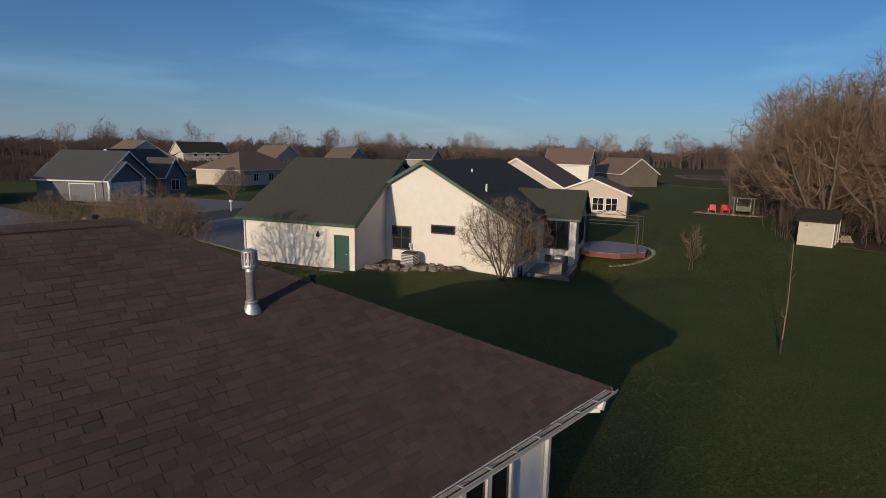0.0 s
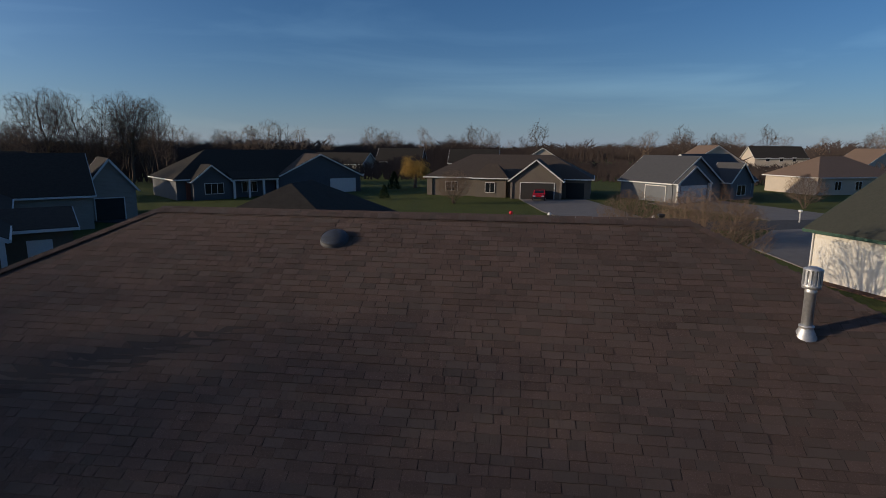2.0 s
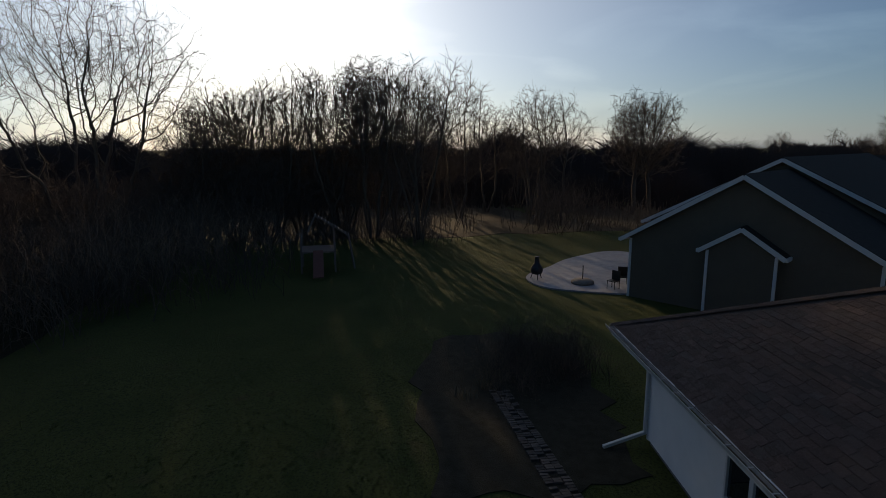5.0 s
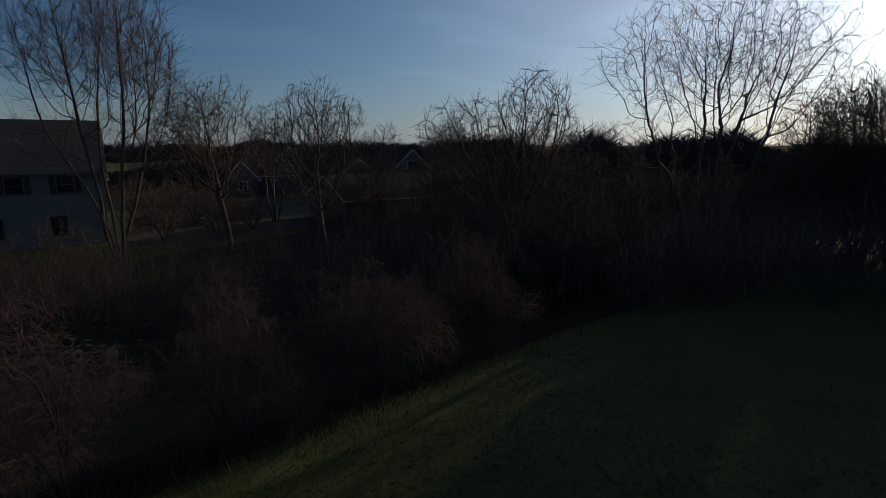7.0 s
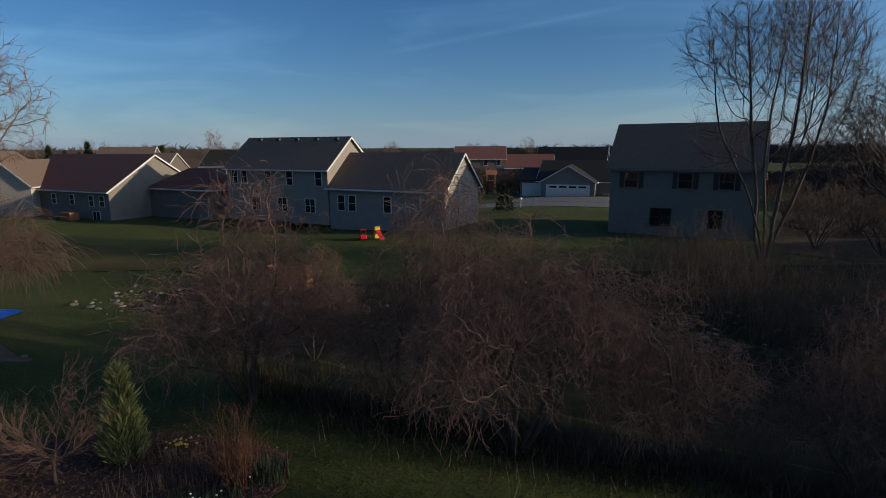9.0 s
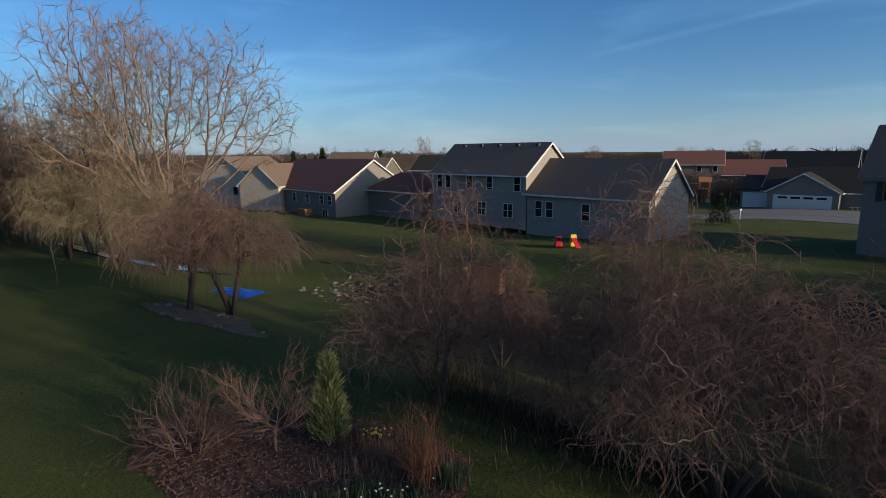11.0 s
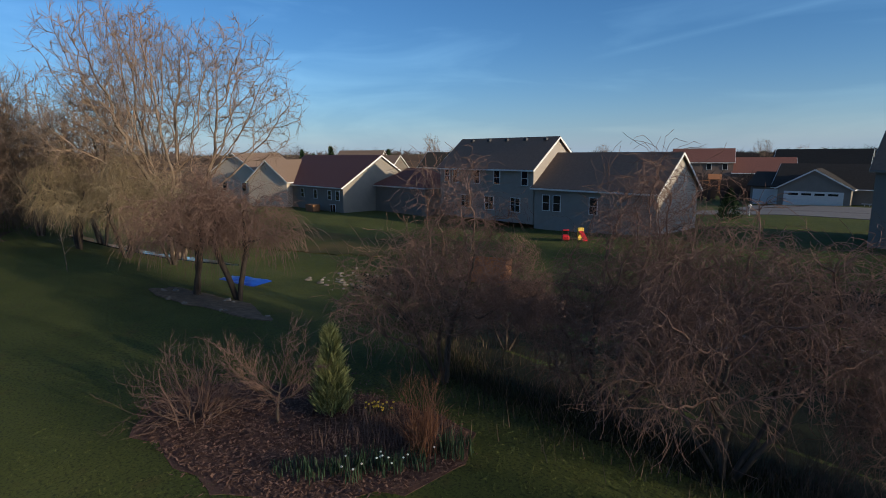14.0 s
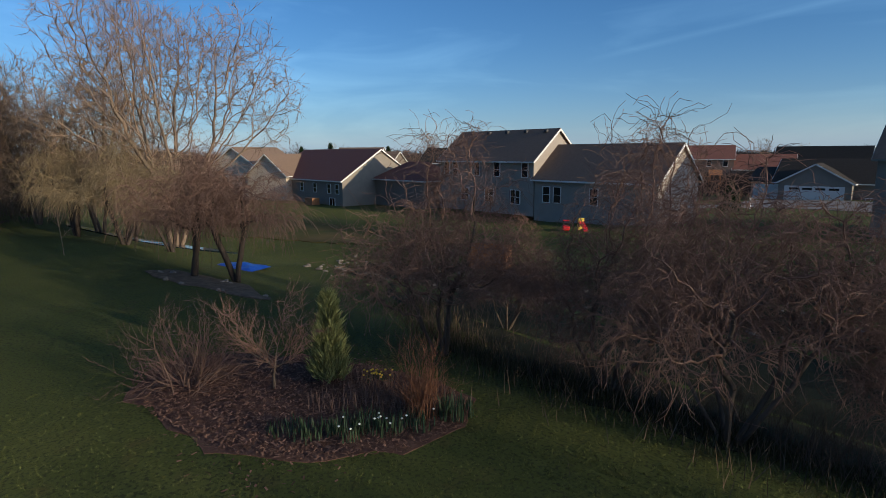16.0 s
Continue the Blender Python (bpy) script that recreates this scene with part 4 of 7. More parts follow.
for k in range(2):
    pc = thing("patio_chair", wh.matrix_basis @ pose(10.1, -10.0 - 1.0 * k, -0.75, 0, 0, 70 + 40 * k), "dark metal patio chair on a terrace", "chair", "patio chairs")
    part("seat", boxes((-0.25, 0.25, -0.25, 0.25, 0.42, 0.46)), M["black"], pc)
    part("backrest", boxes((-0.25, 0.25, 0.22, 0.26, 0.46, 0.95)), M["black"], pc)
    for sx in (-0.22, 0.22):
        for sy in (-0.22, 0.22):
            part("leg", rods(((sx, sy, 0), (sx, sy, 0.43), 0.018), sides=6), M["black"], pc)
dish = thing("satellite_dish", wh.matrix_basis @ pose(5.3, -8.2, 3.65, 0, 0, -60), "gray satellite dish on a roof arm", "dish")
lathe("reflector", [(0.0, 0.0), (0.2, 0.03), (0.38, 0.11), (0.40, 0.13), (0.2, 0.06), (0.0, 0.03)], M["roof_gray"], dish).matrix_basis = pose(0, 0, 0.55, 62, 0, 0)
part("mast", rods(((0, 0.1, -0.3), (0, 0.1, 0.55), 0.03), ((0, 0, 0.4), (0, -0.5, 0.75), 0.015)), M["metal"], dish)
for x, y, z in ((6.6, -6.2, 4.75), (9.5, -4.2, 5.6)):
    vv = thing("roof_vent", wh.matrix_basis @ pose(x, y, z), "white plastic vent pipe on a green roof", "vent", "roof vents")
    part("vent_pipe", rods(((0, 0, -0.4), (0, 0, 0.45), 0.07)), M["white"], vv)

ac = thing("air_conditioner", wh.matrix_basis @ pose(3.0, -2.3, 0.0), "gray louvred outdoor air conditioning unit by a wall", "appliance")
part("casing", boxes((-0.42, 0.42, -0.42, 0.42, 0.05, 0.88), bevel=0.04), M["roof_gray"], ac)
for k in range(7):
    part("louvre", boxes((-0.45, 0.45, -0.45, 0.45, 0.14 + 0.1 * k, 0.18 + 0.1 * k)), M["metal"], ac)
lathe("fan_guard", [(0.38, 0.88), (0.36, 0.92), (0.1, 0.93), (0.0, 0.93)], M["black"], ac)
part("pad", boxes((-0.5, 0.5, -0.5, 0.5, -0.05, 0.05)), M["concrete"], ac)
meter = thing("utility_pipe", wh.matrix_basis @ pose(3.9, -1.95, 0), "white utility pipes on the house wall", "pipe")
part("pipe", rods(((0, 0, 0), (0, 0, 1.2), 0.04), ((0.0, 0, 1.2), (-0.2, 0, 1.3), 0.04), ((-0.2, 0, 1.3), (-0.2, 0, 1.05), 0.04)), M["white"], meter)


def stone_mesh(seed, s=1.0):
    bm = bmesh.new()
    bmesh.ops.create_icosphere(bm, subdivisions=1, radius=0.5 * s)
    rng = random.Random(seed)
    for v in bm.verts:
        v.co = Vector((v.co.x * 1.25, v.co.y, v.co.z * 0.7)) * rng.uniform(0.78, 1.15)
    me = bpy.data.meshes.new("stone")
    bm.to_mesh(me)
    bm.free()
    me.materials.append(M["stone"])
    return me


STONES = [stone_mesh(i) for i in range(6)]


def rock(x, y, s, rng, par=None, zz=None, label=""):
    ob = new("stone" if par else "boulder", rng.choice(STONES))
    ob.matrix_basis = pose(x, y, (ground_z(x, y) if zz is None else zz) + 0.12 * s, rng.uniform(-20, 20), rng.uniform(-20, 20), rng.uniform(0, 360)) @ Matrix.Diagonal((s, s, s, 1))
    if par:
        ob.parent = par
    else:
        tagged(ob, label, "rock", "boulders")
    return ob


r1 = random.Random(3)
bed_wh = patch("planting_bed", [tuple((wh.matrix_basis @ Vector((x, y, 0))).xy) for x, y in ((0.1, -0.3), (0.4, -1.8), (1.6, -3.2), (2.6, -5.4), (4.0, -6.0), (4.0, -0.2))], M["mulch"], 0.05, "stone-edged mulch bed against a white wall", "flower bed")
for i in range(46):
    p = wh.matrix_basis @ Vector((r1.uniform(0.6, 3.9), 0, 0))
    y = r1.uniform(-5.6, -0.5)
    xx = max(0.5, 0.3 + 0.55 * (-y) * 0.8 + r1.uniform(-0.2, 1.2))
    p = wh.matrix_basis @ Vector((min(xx, 3.8), y, 0))
    rock(p.x, p.y, r1.uniform(0.25, 0.75), r1, label="rough tan field stone in a planting bed")
strip = patch("planting_bed", [tuple((wh.matrix_basis @ Vector((x, y, 0))).xy) for x, y in ((-0.75, 2.2), (-0.75, 8.6), (-0.02, 8.6), (-0.02, 2.2))], M["mulch"], 0.05, "narrow mulch strip along the garage wall", "flower bed")

# octagonal deck with a metal canopy frame
deck = thing("deck", pose(39.6, 20.4, ground_z(39.6, 20.4), 0, 0, 20), "octagonal gray-violet deck with brick-red skirt", "deck")
bm = bmesh.new()
octo = [(2.9 * math.cos(radians(22.5 + 45 * k)), 2.9 * math.sin(radians(22.5 + 45 * k))) for k in range(8)]
for k in range(20):
    x0 = -2.75 + k * 0.275
    half = min(2.68, 2.68 + 1.1 - max(abs(x0), abs(x0 + 0.26)) + 0.0)
    part("deck_board", boxes((x0, x0 + 0.262, -half, half, 0.36, 0.40)), M["deck"], deck)
slab(bm, [(x, y, 0.355) for x, y in octo], 0.36)
part("skirt", bm, M["brick"], deck)
can = thing("canopy_frame", pose(39.6, 20.4, ground_z(39.6, 20.4) + 0.4, 0, 0, 20), "bare pale metal gazebo frame without its canopy", "gazebo")
posts = [(-2.15, -2.15), (2.15, -2.15), (2.15, 2.15), (-2.15, 2.15)]
for k, (x, y) in enumerate(posts):
    nx, ny = posts[(k + 1) % 4]
    ux, uy = (nx - x) / 4.3, (ny - y) / 4.3
    part("post", rods(((x, y, 0), (x, y, 2.3), 0.03), ((x + ux * 0.5, y + uy * 0.5, 0), (x + ux * 0.5, y + uy * 0.5, 2.3), 0.025), sides=6), M["roof_gray"], can)
    part("top_rail", rods(((x, y, 2.3), (nx, ny, 2.3), 0.028), ((x, y, 2.05), (nx, ny, 2.05), 0.018), sides=6), M["roof_gray"], can)
    part("rafter", rods(((x, y, 2.3), (x * 0.12, y * 0.12, 2.85), 0.022), sides=6), M["roof_gray"], can)
for k in range(40):
    a = radians(-150 + k * 5.6)
    rock(39.6 + 3.2 * math.cos(a), 20.4 + 3.2 * math.sin(a), r1.uniform(0.22, 0.38), r1, label="small tan edging stone round a deck")


def garden_chair(m, paint, label, group=""):
    e = thing("garden_chair", m, label, "chair", group)
    for i in range(5):
        part("back_slat", boxes((-0.3 + i * 0.125, -0.19 + i * 0.125, 0.2, 0.23, 0.3, 1.05 - 0.03 * abs(i - 2))), M[paint], e).matrix_basis = pose(0, 0.05, 0.02, -18, 0, 0)
    part("seat", boxes((-0.3, 0.3, -0.35, 0.25, 0.30, 0.335)), M[paint], e).matrix_basis = pose(0, 0, 0.03, -8, 0, 0)
    for x in (-0.36, 0.36):
        part("armrest", boxes((x - 0.07, x + 0.07, -0.42, 0.35, 0.52, 0.55)), M[paint], e)
        part("front_leg", boxes((x - 0.04, x + 0.04, -0.4, -0.3, 0, 0.52)), M[paint], e)
        part("rear_leg", boxes((x - 0.03, x + 0.03, 0.25, 0.4, 0, 0.52)), M[paint], e)
    return e


for x, y, rz in ((74.5, 24.8, -75), (75.6, 23.6, -60)):
    garden_chair(pose(x, y, ground_z(x, y), 0, 0, rz) @ Matrix.Scale(1.15, 4), "red", "bright red slatted garden chair on a stone ledge", "red garden chairs")
patch("stone_terrace", [(73.2, 26.6), (74.6, 18.9), (77.5, 19.2), (76.2, 27)], M["brick"], 0.06, "low reddish stone terrace on the lawn", "terrace")
for k in range(22):
    rock(73.3 + 0.06 * k + r1.uniform(-.2, .2), 26.4 - 0.34 * k, r1.uniform(0.35, 0.6), r1, label="low reddish edging stone on the lawn")
swing = thing("garden_swing", pose(75.3, 21.4, ground_z(75, 21), 0, 0, -70), "olive-green A-frame garden swing", "swing")
for x in (-1.1, 1.1):
    part("leg", beams(((x, -0.7, 0), (x, 0, 2.1), 0.09, 0.09), ((x, 0.7, 0), (x, 0, 2.1), 0.09, 0.09)), M["swing_paint"], swing)
part("top_beam", beams(((-1.4, 0, 2.12), (1.4, 0, 2.12), 0.1, 0.12)), M["swing_paint"], swing)
part("bench", boxes((-0.75, 0.75, -0.25, 0.25, 0.5, 0.55), (-0.75, 0.75, 0.22, 0.27, 0.55, 1.1)), M["swing_paint"], swing)
part("chain", rods(((-0.75, 0, 0.52), (-0.75, 0, 2.1), 0.012), ((0.75, 0, 0.52), (0.75, 0, 2.1), 0.012), sides=4), M["metal"], swing)

# small shed at the wood's edge
shed = thing("shed", pose(56.6, 9.9, ground_z(56, 9.5), 0, 0, 4), "small beige garden shed with dark roof at the woods", "shed")
walls(shed, -2.1, 2.1, -1.2, 1.3, -0.2, 2.05, M["shed"])
part("roof", slabs(0.1, [(-2.3, -1.5, 2.1), (-2.3, 1.6, 2.1), (0, 1.6, 2.95), (0, -1.5, 2.95)], [(0, -1.5, 2.95), (0, 1.6, 2.95), (2.3, 1.6, 2.1), (2.3, -1.5, 2.1)]), M["roof_dark"], shed)
door(shed, 0.6, -1.21, 0.05, 1.3, 1.85, "y-", "shed", "shed")
for x in (-2.1, 2.1):
    part("corner_trim", boxes((x - 0.06, x + 0.06, -1.24, -1.16, -0.1, 2.05)), M["white"], shed)
logs = thing("log_pile", pose(59.3, 8.4, ground_z(59, 8.4), 0, 0, 20), "pile of cut logs beside a shed", "logs")
for k in range(11):
    part("log", rods(((-0.5, (k % 4) * 0.24 - 0.4 + 0.12 * (k // 4), 0.12 + 0.21 * (k // 4)), (0.5, (k % 4) * 0.24 - 0.4 + 0.12 * (k // 4), 0.12 + 0.21 * (k // 4)), 0.12), sides=7), M["wood_gray"], logs)

# ---- houses of the neighbourhood ----
def simple_house(x, y, rz, w, d, ze, zr, wallm, roofm, axis, label, trim="white", z=None, hip=False, group="neighbourhood houses", low=-0.6):
    z = ground_z(x, y) if z is None else z
    h = thing("house", pose(x, y, z, 0, 0, rz), label, "house", group)
    if hip:
        walls(h, -w / 2, w / 2, -d / 2, d / 2, low, ze, M[wallm])
        hip_roof(h, -w / 2, w / 2, -d / 2, d / 2, ze, zr, M[roofm], M[trim])
    else:
        walls(h, -w / 2, w / 2, -d / 2, d / 2, low, ze, M[wallm], axis, zr)
        gable_roof(h, -w / 2, w / 2, -d / 2, d / 2, ze, zr, axis, M[roofm], M[trim])
    return h


def wing(h, x0, x1, y0, y1, ze, zr, wallm, roofm, axis, trim="white", hip=False, low=-0.6, over=0.4):
    if hip:
        walls(h, x0, x1, y0, y1, low, ze, M[wallm])
        hip_roof(h, x0, x1, y0, y1, ze, zr, M[roofm], M[trim], over=over)
    else:
        walls(h, x0, x1, y0, y1, low, ze, M[wallm], axis, zr)
        gable_roof(h, x0, x1, y0, y1, ze, zr, axis, M[roofm], M[trim], over=over)


# tan house with the open garage, front towards -y
tg = simple_house(-1.7, 91.5, -7, 25, 12, 2.8, 6.3, "sid_tan", "roof_tan", "x", "tan house with weathered roof and open garage", hip=True)
wing(tg, 1.2, 8.4, -8.6, -4, 2.8, 5.6, "sid_tan", "roof_tan", "y")
wing(tg, -4.5, 0.2, -7.2, -4, 2.8, 5.0, "sid_tan", "roof_tan", "y", hip=True)
# no hollow here: dark panels on the wall paint the garages' inner shade
part("garage_opening", boxes((2.6, 7.4, -8.63, -8.45, 0, 2.35)), M["int_shade"], tg, "near-black panel standing for the shade in an open garage")
part("garage_opening", boxes((9.0, 11.6, -6.02, -5.9, 0, 2.3)), M["int_shade"], tg, "near-black panel standing for the shade in an open garage")
part("garage_trim", boxes((2.5, 2.6, -8.68, -8.5, 0, 2.45), (7.4, 7.5, -8.68, -8.5, 0, 2.45), (2.5, 7.5, -8.68, -8.5, 2.35, 2.45)), M["white"], tg)
window(tg, -8.5, -6.02, 1.45, 1.8, 1.3, "y-", "white", mullions=2, bars=1)
window(tg, -2.2, -7.22, 1.45, 1.4, 1.4, "y-", "white", mullions=2)
part("column", boxes((-11.9, -11.6, -6.2, -5.9, 0, 2.7), (8.2, 8.5, -8.75, -8.5, 0, 2.7), (1.1, 1.4, -8.75, -8.5, 0, 2.7)), M["stone"], tg)


def car(m, label):
    e = thing("car", m, label, "car")
    bm = bmesh.new()
    prof = [(-2.15, 0.35), (-2.2, 0.75), (-1.9, 0.95), (-1.3, 1.0), (-0.75, 1.45), (0.7, 1.48), (1.35, 1.05), (2.05, 0.92), (2.2, 0.7), (2.15, 0.35)]
    a = [bm.verts.new((-0.85 + (0.12 if z > 1.2 else 0), y, z)) for y, z in prof]
    b = [bm.verts.new((0.85 - (0.12 if z > 1.2 else 0), y, z)) for y, z in prof]
    for i in range(len(prof)):
        j = (i + 1) % len(prof)
        bm.faces.new((a[i], a[j], b[j], b[i]))
    bm.faces.new(a[::-1])
    bm.faces.new(b)
    bmesh.ops.recalc_face_normals(bm, faces=bm.faces[:])
    part("body", bm, M["car_red"], e)
    part("windscreen", slabs(0.02, [(-0.66, -1.22, 1.08), (0.66, -1.22, 1.08), (0.62, -0.80, 1.44), (-0.62, -0.80, 1.44)]), M["pane"], e)
    part("bumper", boxes((-0.84, 0.84, -2.26, -2.14, 0.35, 0.6), bevel=0.03), M["black"], e)
    for x in (-0.6, 0.6):
        part("headlight", boxes((x - 0.18, x + 0.18, -2.23, -2.15, 0.66, 0.8), bevel=0.02), M["white"], e)
    for x in (-0.82, 0.82):
        for y in (-1.35, 1.35):
            w = part("wheel", rods(((x - 0.1, y, 0.32), (x + 0.1, y, 0.32), 0.32), sides=16), M["black"], e)
            part("rim", rods(((x - 0.11, y, 0.32), (x + 0.11, y, 0.32), 0.18), sides=12), M["metal"], w)
    return e


car(pose(2.6, 81.2, 0, 0, 0, -7), "red car parked in an open garage")

# slate-blue house with two white garage doors
gg = thing("house", pose(20.4, 80.0, 0, 0, 0, 35), "slate-blue house with gray roof and white garage doors", "house", "neighbourhood houses")
wing(gg, 0, 9.6, 0, 9.6, 2.8, 6.2, "sid_blue", "roof_gray", "y")
wing(gg, 8.5, 19.2, 1.2, 11, 2.8, 6.4, "sid_blue", "roof_gray", "x")
wing(gg, 0.1, 6.3, -0.8, 3.5, 2.75, 4.9, "sid_blue", "roof_gray", "y", over=0.35)
wing(gg, 11.6, 16.2, -0.4, 3.5, 2.75, 5.2, "sid_blue", "roof_gray", "y", over=0.35)
door(gg, -0.03, 2.9, 0, 3.6, 2.2, "x-", "sid_blue", "white", name="garage_door", panels=4)
door(gg, 3.2, -0.83, 0, 4.9, 2.3, "y-", "white", "white", name="garage_door", panels=4)
window(gg, 13.9, -0.42, 1.4, 1.8, 1.4, "y-", "white", mullions=2)
window(gg, 9.8, 1.18, 1.4, 1.6, 1.4, "y-", "white", mullions=2)
window(gg, 17.8, 1.18, 1.4, 1.2, 1.4, "y-", "white", mullions=2)
for x in (0.05, 6.35):
    part("column", boxes((x - 0.2, x + 0.2, -1.1, -0.8, 0, 2.7)), M["white"], gg)

# slate house with a front porch
dk = simple_house(-41.6, 85.6, 49, 29.6, 12, 2.8, 6.9, "sid_dark", "roof_dark", "x", "slate-dark house with white trim and front porch", hip=True)
wing(dk, -0.6, 14.4, -6.6, 2, 2.7, 6.1, "sid_dark", "roof_tan", "y")
wing(dk, -13.0, -8.0, -7.4, -4, 2.7, 4.7, "sid_dark", "roof_dark", "y", over=0.35)
window(dk, -10.2, -7.42, 1.55, 2.5, 1.4, "y-", "white", mullions=3)
for x in (-7.4, -5.2, -3.0, -0.9):
    part("porch_post", boxes((x - 0.14, x + 0.14, -7.6, -7.3, 0, 2.6)), M["white"], dk)
part("porch_beam", boxes((-7.6, -0.7, -7.65, -7.3, 2.5, 2.8)), M["white"], dk)
part("porch_roof", slabs(0.12, [(-7.7, -7.8, 2.85), (-0.6, -7.8, 2.85), (-0.6, -5.5, 3.8), (-7.7, -5.5, 3.8)]), M["roof_dark"], dk)
window(dk, -4.6, -6.02, 1.5, 2.2, 1.4, "y-", "white", mullions=3)
part("porch_brick", boxes((-13.6, -12.9, -6.2, -3.0, -0.3, 2.5)), M["brick"], dk)
door(dk, 11.0, -6.63, 0, 4.6, 2.2, "y-", "white", "white", name="garage_door", panels=4)

# gray-green neighbour
ng = simple_house(-29.3, 18.3, 45, 10.2, 15, 3.1, 6.15, "sid_olive", "roof_dark", "y", "gray-green house with pale trim and dark roof", z=0.0)
walls(ng, -1.2, 1.6, -8.0, -7.4, -0.3, 3.05, M["sid_olive"], "y", 3.95)
gable_roof(ng, -1.2, 1.6, -8.0, -7.6, 3.05, 3.95, "y", M["roof_dark"], M["white"], over=0.35, rake=0.15)
for x, yy in ((-5.05, -7.55), (5.05, -7.55), (-1.18, -8.05), (1.58, -8.05)):
    part("corner_board", boxes((x - 0.06, x + 0.06, yy, yy + 0.1, -0.2, 3.0 if abs(x) > 3 else 2.95)), M["white"], ng)
part("downspout", beams(((5.3, -7.4, 2.8), (5.3, -7.4, 0), 0.09, 0.09)), M["white"], ng)
wing(ng, -7.3, 6.6, -0.5, 24, 3.1, 6.75, "sid_olive", "roof_dark", "y", low=-0.3)
wing(ng, 6.0, 9.8, 4.5, 12.0, 2.75, 3.5, "sid_olive", "roof_dark", "x", low=-0.3)
door(ng, 8.2, 4.47, 0, 1.0, 2.1, "y-", "white", "white")
for x in (5.0, 6.7):
    part("porch_post", boxes((x - 0.12, x + 0.12, -0.75, -0.52, 0, 3.0)), M["white"], ng)
# its far end with the pale gable and an open garage
wing(ng, 12.6, 17.0, 31, 40, 3.2, 6.0, "sid_light", "roof_dark", "y", low=-0.3, over=0.3)
wing(ng, -3.0, 12.6, 25, 37, 3.1, 6.5, "sid_light", "roof_dark", "x", low=-0.3)
# closed panel coloured near-black as the shade of an open garage
door(ng, 14.6, 30.97, 0, 2.5, 2.2, "y-", "int_shade", "white", name="garage_door")
n4 = simple_house(-70, 66, 30, 18, 11, 2.9, 6.6, "sid_beige", "roof_dark", "x", "low beige house with dark roof far behind", hip=True)

# back row: two-storey gray house
th = simple_house(5.2, -58.3, 0, 12.4, 8.6, 6.1, 9.9, "sid_gray", "roof_brown", "x", "two-storey gray clapboard house with brown roof", trim="sid_gray", z=-0.5)
for x in (4.3, -0.3, -3.6):
    w = window(th, x, 4.32, 4.9, 1.1, 1.3, "y+", "sid_gray", bars=1)
    for s in (-0.85, 0.85):
        part("shutter", boxes((s - 0.2, s + 0.2, -0.06, 0.0, -0.72, 0.72)), M["black"], w)
for x, wd in ((1.6, 1.7), (-2.9, 1.0)):
    window(th, x, 4.32, 1.6, wd, 1.5, "y+", "black", bars=1, mullions=2)
window(th, 6.22, 1.5, 1.9, 0.9, 1.6, "x+", "sid_gray", bars=1)
# pale two-storey house and its lower wing with the tall gable
tb = simple_house(47.6, -51.3, 2, 15.0, 8.4, 5.5, 8.8, "sid_light", "roof_brown", "x", "two-storey pale gray house with brown roof", z=-0.3)
wing(tb, -21.6, -7.6, -4.2, 4.1, 3.6, 7.0, "sid_light", "roof_brown", "x", low=-1.0)
for x in (6.2, 4.7, 1.0, -2.2, -6.3):
    window(tb, x, 4.22, 4.4, 0.85, 1.5, "y+", "white", bars=1)
for x in (3.0, -1.0, -5.0):
    window(tb, x, 4.22, 1.4, 1.3, 1.5, "y+", "white", bars=1, mullions=2)
for x in (-9.2, -10.6, -15.0):
    window(tb, x, 4.12, 1.9, 0.85, 1.6, "y+", "white", bars=1)
for k in range(5):
    v = thing("roof_vent", tb.matrix_basis @ pose(-6.2 + 2.9 * k, 0.5, 8.66), "low box vent near a roof ridge", "vent", "roof vents")
    part("vent_cap", boxes((-0.22, 0.22, -0.2, 0.2, -0.1, 0.2), bevel=0.03), M["roof_gray"], v)
# red-brown roofed house, lower walls exposed
rb = simple_house(81.3, -47.5, 2, 22.4, 13.4, 4.0, 8.3, "sid_gray", "roof_red", "x", "gray house with red-brown roof beside a lawn", z=-1.8)
wing(rb, -22.6, -11.2, -6.0, 1.0, 4.0, 6.6, "sid_gray", "roof_red", "x", hip=True, low=-0.6)
for x in (-9.8, -7.6, -3.5, 0.5, 4.5):
    window(rb, x, 6.72, 2.7, 0.9, 1.3, "y+", "white", bars=1)
window(rb, -8.4, 6.72, 0.8, 1.4, 1.1, "y+", "white", mullions=2)
part("box_planter", boxes((-6.2, -4.0, 7.6, 8.8, -0.3, 1.3)), M["wood"], rb)
lb = simple_house(100, -41, 25, 13, 11, 4.6, 8.6, "sid_beige", "roof_brown", "y", "beige gabled house behind a willow", z=-1.6)
wing(lb, -13.5, -5.5, -4.5, 8.0, 4.2, 7.4, "sid_beige", "roof_brown", "y")
for x in (-2.2, 2.2):
    window(lb, x, 5.52, 3.0, 1.0, 1.4, "y+", "white")
# gray house with two white garage doors across the back street
gh = simple_house(22.5, -100.5, 8, 21, 11, 2.85, 6.0, "sid_gray", "roof_dark", "x", "gray house with white garage doors across the street", z=-1.2)
wing(gh, 0.6, 9.4, 3.0, 8.2, 2.85, 5.4, "sid_gray", "roof_dark", "y", over=0.35)
door(gh, 5.0, 8.23, 0, 7.0, 2.3, "y+", "white", "white", name="garage_door", panels=4)
door(gh, -2.0 + 13.2, 5.53, 0, 3.9, 2.3, "y+", "white", "white", name="garage_door", panels=4)
